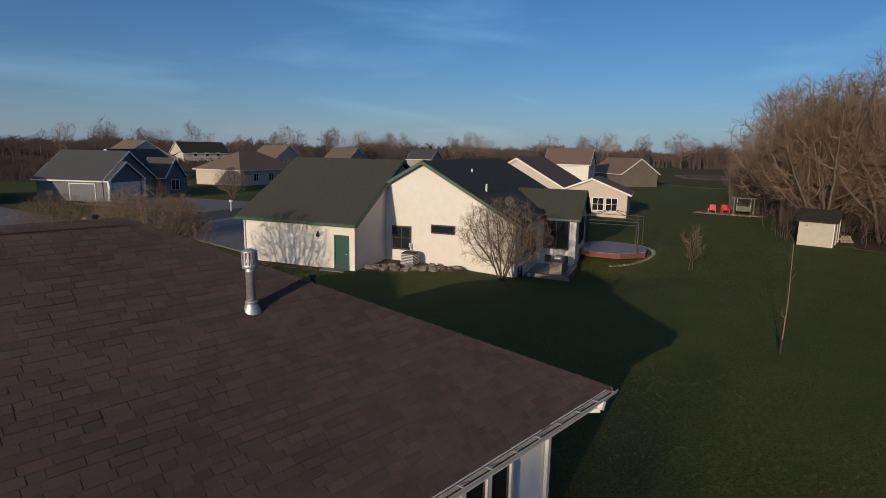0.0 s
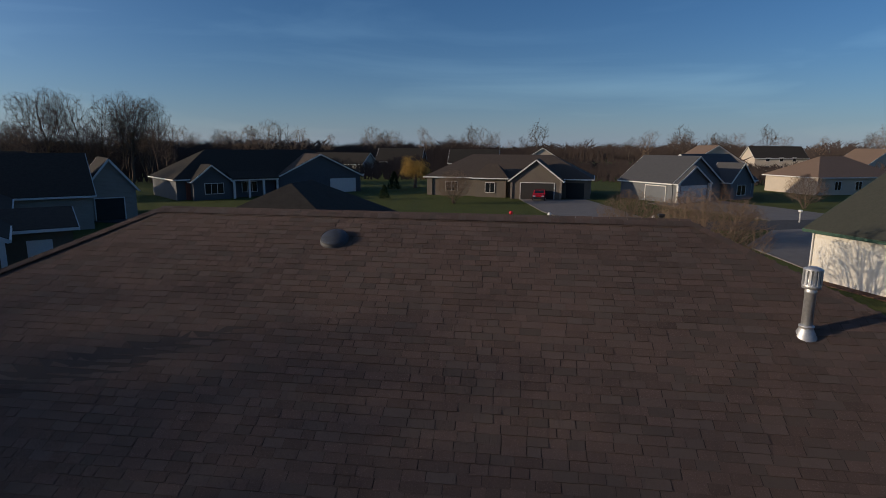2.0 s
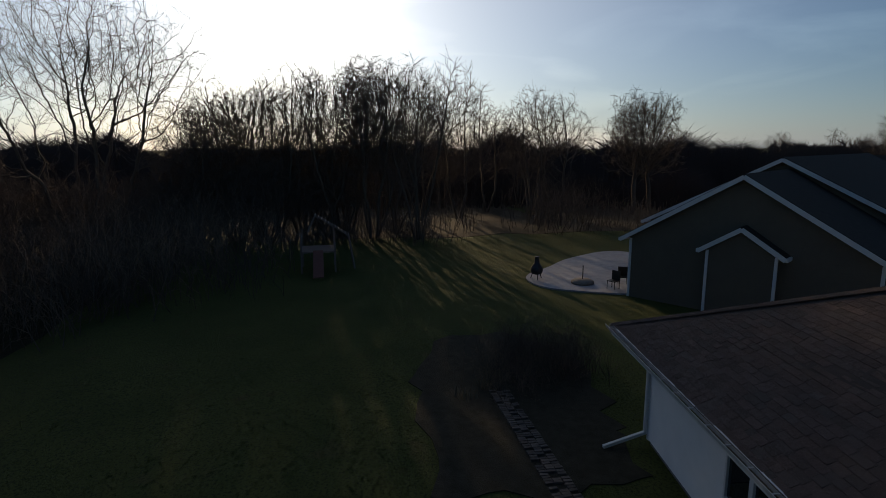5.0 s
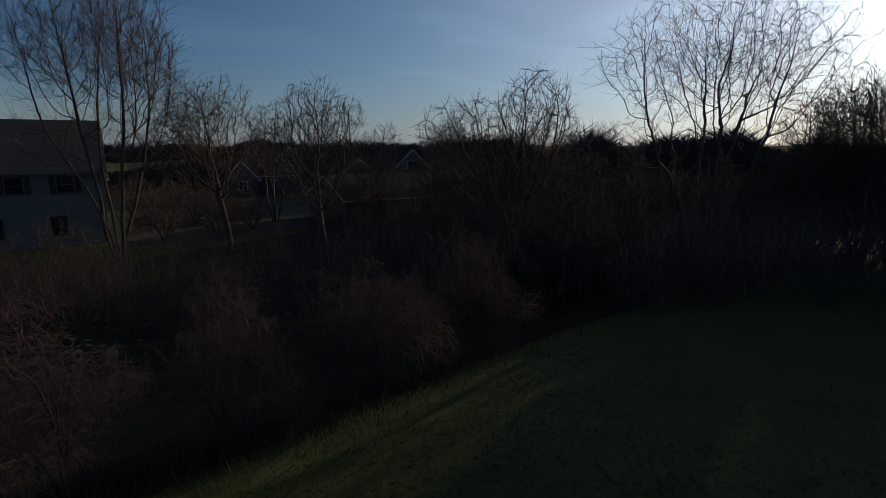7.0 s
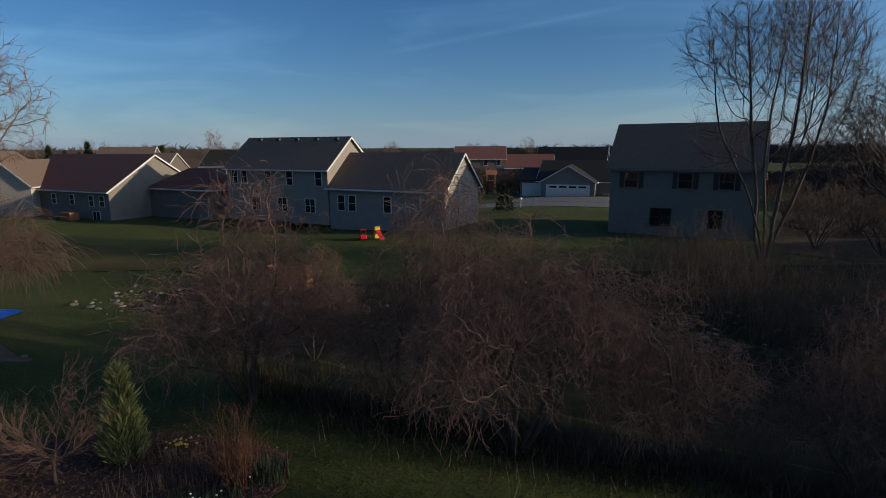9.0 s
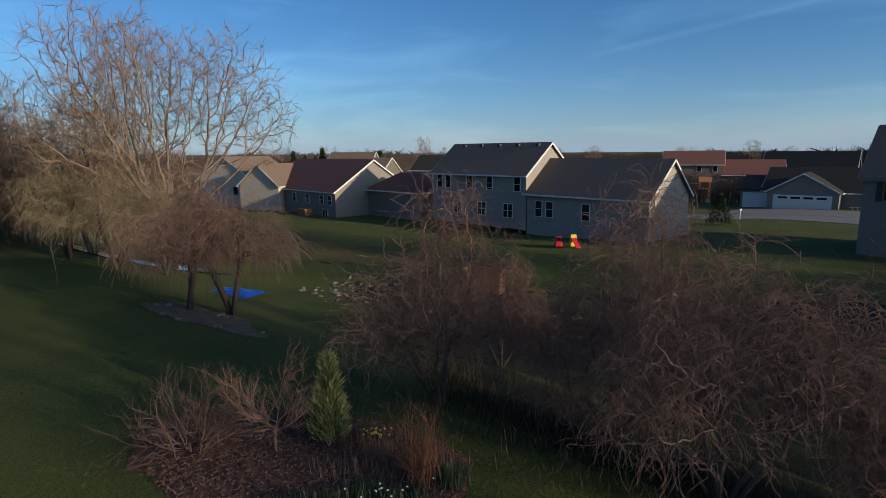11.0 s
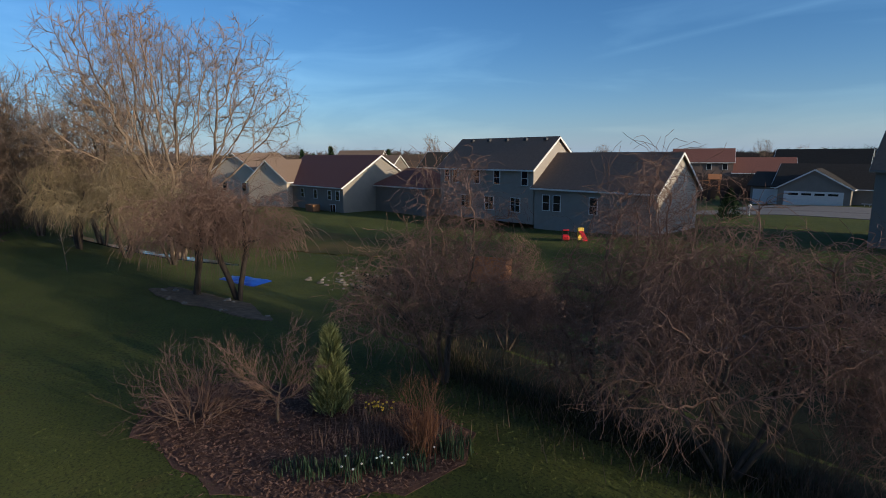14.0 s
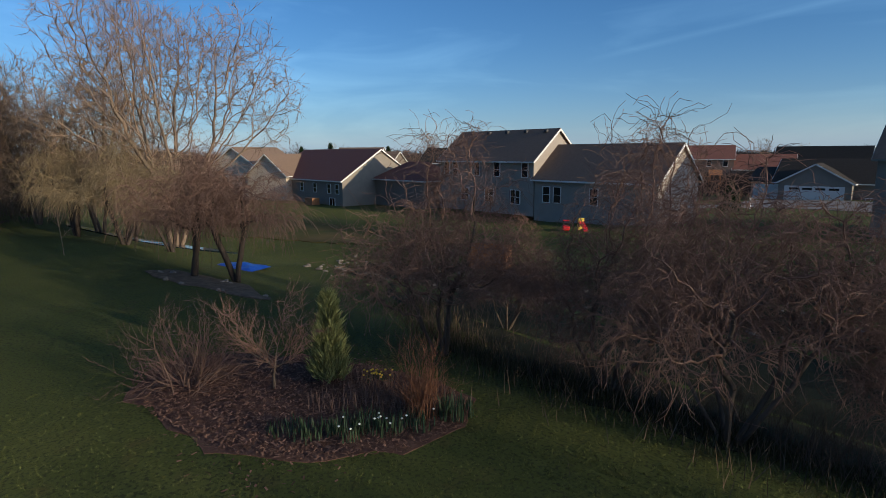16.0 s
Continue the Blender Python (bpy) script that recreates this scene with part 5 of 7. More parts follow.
for k in range(4):
    part("door_window", boxes((2.2 + 1.6 * k - 0.2, 2.2 + 1.6 * k + 1.0, 8.25, 8.30, 1.85, 2.15)), M["pane"], gh)
part("garage_block", boxes((8.5, 13.6, 0.5, 5.5, -0.5, 2.85)), M["sid_gray"], gh)
part("garage_block_roof", slabs(0.14, [(8.3, 0.3, 4.9), (14.1, 0.3, 4.9), (14.1, 6.0, 2.9), (8.3, 6.0, 2.9)]), M["roof_dark"], gh)
for k in range(14):
    part("baluster", boxes((-1.0 - 0.55 * k, -0.94 - 0.55 * k, 7.4, 7.46, 0.2, 0.9)), M["white"], gh)
part("porch_rail", boxes((-8.7, -0.6, 7.38, 7.48, 0.9, 0.98), (-8.7, -0.6, 7.38, 7.48, 0.15, 0.2)), M["white"], gh)
window(gh, -3.5, 5.53, 1.5, 1.8, 1.4, "y+", "white", mullions=2)
# brown two-storey with its long wing
bw = simple_house(60, -130, 24, 12.4, 9, 5.6, 8.4, "sid_brown", "roof_red", "x", "two-storey brown house with red-brown roof", z=-1.0)
wing(bw, -18, -6.2, -3.5, 4.5, 3.4, 6.4, "sid_brown", "roof_red", "x")
for x in (4.4, 2.9, -1.4, -4.6):
    window(bw, x, 4.52, 4.6, 0.9, 1.3, "y+", "white")
for x in (4.2, 1.0, -3.0):
    window(bw, x, 4.52, 1.5, 1.4, 1.5, "y+", "white", mullions=2)
ph = thing("play_set", pose(45.6, -104, -0.6, 0, 0, 30), "orange-stained wooden play set with a slide and roof", "play set")
part("tower", boxes((-0.9, -0.78, -0.9, -0.78, 0, 2.6), (0.78, 0.9, -0.9, -0.78, 0, 2.6), (-0.9, -0.78, 0.78, 0.9, 0, 2.6), (0.78, 0.9, 0.78, 0.9, 0, 2.6), (-0.9, 0.9, -0.9, 0.9, 1.3, 1.4)), M["wood"], ph)
part("roof", slabs(0.06, [(-1.1, -1.1, 2.6), (1.1, -1.1, 2.6), (1.1, 0, 3.5), (-1.1, 0, 3.5)], [(-1.1, 0, 3.5), (1.1, 0, 3.5), (1.1, 1.1, 2.6), (-1.1, 1.1, 2.6)]), M["wood"], ph)
part("swing_beam", beams(((0.9, 0, 2.3), (4.6, 0, 2.3), 0.12, 0.14), ((4.6, 0, 2.3), (4.8, -1.1, 0), 0.1, 0.1), ((4.6, 0, 2.3), (4.8, 1.1, 0), 0.1, 0.1)), M["wood"], ph)
part("slide", slabs(0.05, [(-0.9, -0.3, 1.35), (-0.9, 0.3, 1.35), (-3.0, 0.3, 0.2), (-3.0, -0.3, 0.2)]), M["wood"], ph)
# gables to the south-west
for x, y, rz, w, dd, ze, zr, wm, rm, ax, lab in (
        (-30, -58, 4, 17, 9, 2.3, 4.5, "sid_brown", "roof_dark", "x", "low dark-roofed house behind creek brush"),
        (66, 47, 23, 17, 12, 2.9, 6.35, "sid_beige", "roof_brown", "x", "beige house with brown roof and white trim"),
        (104, 64, 23, 11, 9, 4.9, 7.9, "white_stucco", "roof_brown", "y", "white two-storey house with brown roof"),
        (121, 60.5, 60, 13, 9, 2.9, 6.0, "sid_tan", "roof_brown", "x", "tan house with steep white-trimmed gable"),
        (53, 106, 20, 16, 11, 2.8, 6.2, "sid_beige", "roof_brown", "x", "tan hip-roofed house on a corner lot"),
        (46, 150, 10, 13, 10, 4.0, 8.0, "sid_beige", "roof_brown", "y", "beige gabled house far down the street"),
        (5, 150, 0, 12, 9, 3.4, 7.2, "sid_beige", "roof_dark", "y", "pale gabled house far down the street"),
        (-14, 165, 0, 14, 10, 3.0, 6.6, "sid_light", "roof_dark", "x", "distant white house with dark roof"),
        (-50, 150, -10, 18, 9, 2.9, 5.6, "sid_light", "roof_dark", "x", "distant low white house with dark roof"),
        (-38, 175, 0, 14, 10, 3.0, 6.8, "sid_dark", "roof_dark", "x", "distant house with a dark roof"),
        (95, 170, 20, 14, 10, 3.2, 7.4, "sid_beige", "roof_brown", "y", "distant pale gabled house"),
        (130, 180, 30, 16, 10, 3.2, 7.0, "sid_light", "roof_brown", "y", "distant pale gabled house"),
        (158, 165, 30, 16, 10, 3.2, 7.0, "sid_light", "roof_gray", "y", "distant white gabled house"),
        (78, 190, 0, 15, 11, 4.6, 8.0, "sid_beige", "roof_dark", "x", "distant two-storey pale house"),
        (118, -78, 25, 15, 10, 4.4, 7.8, "sid_tan", "roof_brown", "x", "brown-roofed house beyond the red-roofed one"),
        (88, -78, 25, 11, 9, 5.6, 8.4, "sid_blue", "roof_dark", "x", "slate-blue two-storey house behind trees"),
        (150, -95, 30, 15, 10, 4.4, 9.2, "sid_tan", "roof_brown", "x", "distant brown-roofed house with dormers"),
        (42, -150, 8, 18, 11, 3.6, 8.6, "sid_blue", "roof_dark", "x", "slate-blue house with gables across the street"),
        (22, -160, 0, 16, 11, 3.6, 8.4, "sid_gray", "roof_gray", "x", "gray house with a white gable far off"),
        (5, -108, 4, 14, 11, 2.9, 6.2, "sid_gray", "roof_gray", "x", "gray ranch house across the back street")):
    h = simple_house(x, y, rz, w, dd, ze, zr, wm, rm, ax, lab, hip=("hip-roofed" in lab), z=ground_z(x, y))
    fx = "y+" if y < 0 else "y-"
    sy = dd / 2 + 0.02 if y < 0 else -dd / 2 - 0.02
    for xx in (-w / 4, 0.1, w / 4):
        window(h, xx, sy, 1.5, 1.2, 1.3, fx, "white", mullions=2)
        if ze > 4.2:
            window(h, xx, sy, 4.2, 1.0, 1.2, fx, "white")
sa = simple_house(-26.7, -96.4, -15.5, 7.4, 9.0, 2.9, 7.7, "sid_dark", "roof_dark", "x", "dark gabled house with a windowed dormer", z=0.0)
wing(sa, -4.4, -0.6, 0.0, 4.9, 5.0, 7.2, "sid_olive", "roof_dark", "y", over=0.3)
wing(sa, 2.4, 7.0, 0.5, 6.2, 2.4, 5.0, "sid_dark", "roof_dark", "y")
window(sa, -2.5, 4.92, 5.0, 1.5, 1.5, "y+", "white", mullions=2, bars=1)
window(sa, 4.6, 6.22, 1.2, 1.3, 1.3, "y+", "white", mullions=2)
window(sa, -1.8, 4.52, 1.4, 1.2, 1.3, "y+", "white")
sb = simple_house(-43.0, -84.6, -26, 14, 9, 2.7, 6.8, "sid_gray", "roof_dark", "x", "gray house with gables behind bare trees", z=0.0)
wing(sb, 1.8, 7.8, 0.0, 6.5, 2.7, 5.3, "sid_gray", "roof_dark", "y")
wing(sb, -6.0, -1.2, 0.0, 5.2, 4.2, 6.7, "sid_gray", "roof_dark", "y", over=0.3)
window(sb, -3.6, 5.22, 4.3, 1.6, 1.3, "y+", "white", mullions=2)
window(sb, 4.8, 6.52, 1.5, 1.4, 1.4, "y+", "white", mullions=2)
wing_tn = tagged(thing("sun_room", pose(61.5, 34.2, 0, 0, 0, 23), "beige sun room with white windows on a house", "sun room"))
wing(wing_tn, -3.5, 3.5, -4, 4, 2.7, 4.3, "sid_beige", "roof_brown", "x")
for k in range(3):
    window(wing_tn, -3.52, -2.3 + 1.5 * k, 1.5, 1.2, 1.4, "x-", "white", bars=1, mullions=2)

# ---- paved things ----
patch("road", [(-70, 47), (-20, 50), (10, 52.5), (24, 55), (40, 60), (70, 74), (72, 81), (40, 66.5), (23, 61.5), (9, 59), (-20, 57), (-70, 54)], M["asphalt"], 0.05, "gray residential street", "road", step=4)
patch("driveway", [(17.4, 45.4), (17.7, 37.2), (19.5, 36.2), (33, 42), (31, 57.4), (23, 54.7)], M["concrete"], 0.07, "pale concrete driveway of the white house", "driveway", step=4)
patch("driveway", [(-0.3, 81.6), (5.2, 81.6), (9.2, 83.8), (13.5, 59.8), (5.0, 58.6), (2.5, 66)], M["concrete"], 0.07, "pale concrete driveway to an open garage", "driveway", step=4)
patch("driveway", [(17.0, 79.3), (28.2, 84.8), (37, 65.6), (26.0, 62.3)], M["concrete"], 0.07, "pale concrete driveway with two bays", "driveway", step=4)
patch("road", [(6, -76), (25, -74.5), (60, -62), (62, -68), (27, -81), (6, -83.5)], M["concrete"], 0.06, "pale back street with curbs", "road", step=4)
patch("driveway", [(13.5, -91.5), (33, -88.6), (33, -80), (14.5, -82.5)], M["concrete"], 0.08, "pale concrete driveway across the street", "driveway", step=4)
patch("patio", [(-28.9, 5.6), (-30.6, 4.7), (-32.4, 4.9), (-34.2, 6.6), (-37.0, 8.2), (-40.5, 12.2), (-38.0, 14.5), (-29.5, 12.3), (-27.6, 9.9), (-28.0, 8.0)], M["patio"], 0.08, "curved pale stamped concrete patio", "patio", kind="structure", round_off=True)

# ---- things on the neighbour's patio and lawn ----
chi = thing("chiminea", pose(-31.2, 5.35, ground_z(-31, 5) + 0.08), "dark clay chiminea on a patio", "fireplace")
lathe("bowl", [(0.12, 0.25), (0.3, 0.32), (0.36, 0.5), (0.3, 0.72), (0.16, 0.9), (0.12, 1.25), (0.15, 1.3), (0.1, 1.3)], M["black"], chi, sides=14)
for k in range(3):
    a = radians(120 * k)
    part("leg", rods(((0.2 * math.cos(a), 0.2 * math.sin(a), 0.4), (0.36 * math.cos(a), 0.36 * math.sin(a), 0), 0.025), sides=6), M["black"], chi)
fire = thing("umbrella_base", pose(-30.0, 7.7, ground_z(-30, 7.7) + 0.08), "round table base with a short pole on a patio", "umbrella base")
lathe("base", [(0.62, 0.0), (0.62, 0.12), (0.5, 0.2), (0.1, 0.24)], M["wood_gray"], fire)
part("pole", rods(((0, 0, 0.2), (0, 0, 1.0), 0.03)), M["black"], fire)
for x, y, rz in ((-28.7, 9.0, 40), (-29.6, 9.8, 80)):
    c = thing("patio_chair", pose(x, y, ground_z(x, y) + 0.08, 0, 0, rz), "dark metal patio chair beside a house", "chair", "patio chairs")
    part("seat", boxes((-0.25, 0.25, -0.25, 0.25, 0.42, 0.46)), M["black"], c)
    part("backrest", boxes((-0.25, 0.25, 0.22, 0.26, 0.46, 0.95)), M["black"], c)
    for sx in (-0.22, 0.22):
        for sy in (-0.22, 0.22):
            part("leg", rods(((sx, sy, 0), (sx, sy, 0.43), 0.018), sides=6), M["black"], c)
gr = thing("grill", pose(-29.7, 11.6, ground_z(-30, 11.6) + 0.08, 0, 0, 30), "covered dark barbecue grill by a house corner", "grill")
part("cover", boxes((-0.65, 0.65, -0.32, 0.32, 0.1, 1.1), bevel=0.12), M["black"], gr)
part("wheel", rods(((-0.6, -0.3, 0.1), (-0.6, -0.22, 0.1), 0.1)), M["black"], gr)

ps = thing("play_set", pose(-33.2, -7.6, 0, 0, 0, 12), "wooden play set with ladder bars and faded red slide", "play set")
for x, y in ((-2.2, -1.0), (-2.2, 1.0), (0.0, -1.0), (0.0, 1.0)):
    part("post", boxes((x - 0.05, x + 0.05, y - 0.05, y + 0.05, 0, 2.5)), M["sid_brown"], ps)
part("platform", boxes((-2.25, 0.05, -1.05, 1.05, 1.25, 1.33)), M["sid_brown"], ps)
part("slide", slabs(0.06, [(0.0, -0.3, 1.4), (2.3, -0.3, 0.25), (2.3, 0.3, 0.25), (0.0, 0.3, 1.4)]), M["brick"], ps, "faded red plastic slide")
for s in (-0.45, 0.45):
    part("ladder_rail", beams(((-1.0 + s, -0.1, 3.45), (-1.4 + s, 1.9, 2.1), 0.06, 0.08)), M["sid_brown"], ps)
for k in range(11):
    f = k / 10
    part("ladder_bar", beams(((-1.45 - 0.4 * f, -0.1 + 2.0 * f, 3.49 - 1.35 * f), (-0.55 - 0.4 * f, -0.1 + 2.0 * f, 3.49 - 1.35 * f), 0.05, 0.04)), M["sid_brown"], ps)
part("swing_frame", beams(((-1.4, 1.9, 2.1), (-1.9, 2.2, 0), 0.09, 0.09), ((-1.4, 1.9, 2.1), (-0.8, 2.2, 0), 0.09, 0.09), ((-1.0, -0.1, 3.45), (-1.0, -0.6, 2.4), 0.09, 0.09)), M["sid_brown"], ps)
part("railing", boxes((-2.2, 0.0, -1.03, -0.97, 2.0, 2.08), (-2.2, 0.0, 0.97, 1.03, 2.0, 2.08)), M["sid_brown"], ps)

# toys and small things in the yards behind
toy = thing("toy_car", pose(31.4, -42.0, ground_z(31.4, -42), 0, 0, 40) @ Matrix.Scale(0.72, 4), "red plastic ride-on toy car", "toy")
part("body", boxes((-0.45, 0.45, -0.7, 0.7, 0.15, 0.75), bevel=0.12), M["red"], toy)
part("roof", boxes((-0.4, 0.4, -0.45, 0.35, 1.3, 1.42), bevel=0.05), M["red"], toy)
for x in (-0.36, 0.36):
    for y in (-0.4, 0.3):
        part("pillar", boxes((x - 0.04, x + 0.04, y - 0.04, y + 0.04, 0.7, 1.32)), M["black"], toy)
toy2 = thing("toy_slide", pose(30.3, -42.9, ground_z(30.3, -42.9), 0, 0, 60) @ Matrix.Scale(0.75, 4), "yellow plastic toddler slide", "toy")
part("ladder", boxes((-0.4, 0.4, -0.5, -0.2, 0, 1.5), bevel=0.06), M["plastic_yellow"], toy2)
part("slide", slabs(0.08, [(-0.3, -0.2, 1.1), (0.3, -0.2, 1.1), (0.3, 1.3, 0.15), (-0.3, 1.3, 0.15)]), M["red"], toy2)
ob_ = thing("wooden_bin", pose(25.5, -26.2, ground_z(25.5, -26.2), 0, 0, 25), "cedar board bin on the grass by a creek", "bin")
for k in range(7):
    part("board", boxes((-1.3, 1.3, -0.62, -0.58, 0.05 + 0.22 * k, 0.25 + 0.22 * k)), M["wood"], ob_)
    part("board", boxes((-1.3, 1.3, 0.58, 0.62, 0.05 + 0.22 * k, 0.25 + 0.22 * k)), M["wood"], ob_)
    part("board", boxes((-1.32, -1.28, -0.6, 0.6, 0.05 + 0.22 * k, 0.25 + 0.22 * k)), M["wood"], ob_)
    part("board", boxes((1.28, 1.32, -0.6, 0.6, 0.05 + 0.22 * k, 0.25 + 0.22 * k)), M["wood"], ob_)
for x, y, lab in ((28.2, 61.0, "white mailbox post at the street"), (27.3, -72.6, "white mailbox post at the back street"), (12.0, 53.0, "white mailbox post at the street")):
    mb = thing("mailbox", pose(x, y, ground_z(x, y)), lab, "mailbox", "mailboxes")
    part("post", boxes((-0.05, 0.05, -0.05, 0.05, 0, 1.1)), M["white"], mb)
    part("box", boxes((-0.12, 0.12, -0.28, 0.28, 1.1, 1.34), bevel=0.05), M["white"], mb)

for x, y, mm, lab in ((-1.1, 62.6, "red", "red ball on a front lawn"), (3.1, 62.0, "white", "white ball on a front lawn")):
    bl = thing("ball", pose(x, y, ground_z(x, y) + 0.22), lab, "ball", "lawn balls")
    lathe("shell", [(0.02, -0.22)] + [(0.22 * math.cos(radians(q)), 0.22 * math.sin(radians(q))) for q in range(-75, 90, 15)] + [(0.01, 0.22)], M[mm], bl, sides=12)

# ---- water, meadow, banks ----
patch("meadow", [(120, 42), (150, 70), (190, 96), (260, 110), (300, 80), (230, 50), (160, 30)], M["meadow"], 0.06, "dry tan field round a far pond", "field", step=10, round_off=True)
patch("pond", [(190, 80), (214, 68), (176, 52), (160, 58)], M["water"], 0.12, "pale far pond beyond the lawns", "pond", step=8, round_off=True)
patch("pond", [(62, -6.6), (54, -8.6), (48.4, -11.6), (44, -15.2), (43.4, -16.2), (44.4, -16.6), (46.6, -15.0), (53.6, -11.4), (62.6, -9)], M["water"], 0.10, "narrow dark pond reflecting the sky", "pond", step=3, round_off=True)
patch("bank", [(66, -16), (55, -17.5), (47, -20.5), (41, -23.5), (37, -26), (30, -27.5), (26, -29), (28, -34), (38, -33), (50, -30), (60, -28), (72, -26)], M["meadow"], 0.07, "dry yellow-brown grass beside the pond", "grass bank", step=3, round_off=True, rough=1.5)
patch("woodland_floor", [(56, 9), (62, 12), (80, 17), (112, 26), (112, -2), (80, -6), (60, -3), (56.5, -1), (55.5, 4)], M["litter"], 0.02, "brown leaf litter under the woods", "forest floor", step=4, round_off=True, rough=2.0)
patch("woodland_floor", [(-14, -18.2), (-6.8, -15.3), (-2, -14.3), (3.3, -13.3), (8, -12.3), (12.6, -12.2), (17, -14.5), (25, -18.5), (33, -19.5), (35, -22), (27, -25.5), (14, -35), (0, -44), (-20, -52), (-24, -66), (-60, -78), (-62, -50), (-48, -28), (-30, -19)], M["creek_floor"], 0.02, "leaf litter and ground cover along a creek, coloured dark for shade", "forest floor", step=3, round_off=True, rough=1.6)
patch("woodland_floor", [(-50, -30), (-44, -16), (-47, -2), (-50, 10), (-52, 22), (-60, 34), (-75, 36), (-120, 20), (-130, -60), (-80, -70), (-55, -50)], M["litter"], 0.02, "brown leaf litter under bare woods", "forest floor", step=5, round_off=True, rough=2.5)
patch("woodland_floor", [(-4, -46), (-2, -56), (-3, -80), (-8, -110), (-40, -118), (-62, -84), (-40, -66), (-20, -54)], M["litter"], 0.04, "brown leaf litter and brush behind a house", "forest floor", step=4, round_off=True, rough=2.0)
tarp = thing("tarp", pose(35.6, -13.4, ground_z(35.6, -13.4), 0, 0, 25), "crumpled bright blue tarp beside the pond", "tarp")
vs, fs = [], []
for j in range(13):
    for i in range(25):
        x, y = (i - 12) * 0.15, (j - 6) * 0.17
        e = max(abs(i - 12) / 12, abs(j - 6) / 6)
        vs.append((x, y, 0.02 + (1 - e ** 3) * (0.22 + 0.22 * noise.noise((x * 1.4, y * 1.4, 2.0)))))
for j in range(12):
    for i in range(24):
        a = j * 25 + i
        fs.append((a, a + 1, a + 26, a + 25))
raw("sheet", vs, fs, M["tarp"], tarp, smooth=True)
patch("gravel_bed", blob(27.4, -8.9, 4.4, 1.2, wob=0.3, seed=3, rot=0.28), M["gravel"], 0.025, "gray-brown stone bed at the lawn's edge", "stone bed", rough=0.5)
r2 = random.Random(8)
for k in range(22):
    t = k / 21
    x = 35 - t * 60 + r2.uniform(-1, 1)
    y = -20.0 - 0.27 * (35 - x) * 0.9 + r2.uniform(-1.6, 1.6) + (6 if x < -5 else 0) * 0
    rock(x, y, r2.uniform(0.25, 0.6), r2, label="pale rounded boulder beside the creek")


def stones_stuff(name, fn, n, seed, label):
    """Many small pale stones as one object."""
    rng = random.Random(seed)
    vs, fs = [], []
    base = [v.co.copy() for v in STONES[0].vertices]
    tri = [tuple(p.vertices) for p in STONES[0].polygons]
    for _ in range(n):
        x, y = fn(rng)
        s, a = rng.uniform(0.12, 0.35), rng.uniform(0, 6.3)
        z = ground_z(x, y) + 0.08 * s
        o = len(vs)
        for c in base:
            vs.append((x + s * (c.x * math.cos(a) - c.y * math.sin(a)), y + s * (c.x * math.sin(a) + c.y * math.cos(a)), z + s * c.z))
        fs += [tuple(o + i for i in t) for t in tri]
    ob = raw(name, vs, fs, M["stone"])
    return tagged(ob, label, "stones", kind="stuff")


def creek(rng):
    x = rng.uniform(-32, 36)
    return x, -29.5 + 0.27 * x + 0.004 * (x - 20) ** 2 * (-0.3) + rng.gauss(0, 1.3)


stones_stuff("creek_stones", creek, 900, 4, "pale stones along a creek bed")

class Stock:
    """A built plant that stands at its first place and is copied to the others."""

    def __init__(self, ob):
        self.ob, self.used = ob, False
        self.tall = max(v.co.z for c in ob.children for v in c.data.vertices)

    def put(self, x, y, s=1.0, rz=0.0, sz=None, label="", dz=0.0):
        c = copy_thing(self.ob, Matrix()) if self.used else self.ob
        self.used = True
        c.matrix_basis = pose(x, y, ground_z(x, y) + dz, 0, 0, rz) @ Matrix.Diagonal((s, s, sz or s, 1))
        return tagged(c, label)


# ---- garden bed ----
BED = [(16.8, -3.6), (15.2, -3.1), (13.1, -3.35), (10.9, -4.0), (9.4, -5.1), (8.6, -6.6), (8.5, -8.3), (9.3, -9.3), (10.6, -9.5), (12.9, -8.9), (15.2, -7.4), (17.0, -5.4)]
patch("planting_bed", BED, M["mulch"], 0.015, "kidney-shaped bark mulch bed in the lawn", "flower bed", step=0.6, round_off=True, rough=0.5)


def blades(bm, cx, cy, cz, n, h, spread, w, rng, lean=0.4):
    for _ in range(n):
        a, r = rng.uniform(0, 6.28), spread * math.sqrt(rng.random())
        x, y = cx + r * math.cos(a), cy + r * math.sin(a)
        b = rng.uniform(0, 6.28)
        k = h * rng.uniform(0.6, 1.1)
        dx, dy = math.cos(b) * k * lean * rng.random(), math.sin(b) * k * lean * rng.random()
        px, py = -math.sin(b) * w, math.cos(b) * w
        v = [bm.verts.new(p) for p in ((x - px, y - py, cz), (x + px, y + py, cz), (x + dx * 0.5 + px * 0.8, y + dy * 0.5 + py * 0.8, cz + k * 0.65), (x + dx * 0.5 - px * 0.8, y + dy * 0.5 - py * 0.8, cz + k * 0.65), (x + dx, y + dy, cz + k))]
        bm.faces.new((v[0], v[1], v[2], v[3]))
        bm.faces.new((v[3], v[2], v[4]))


r3 = random.Random(21)
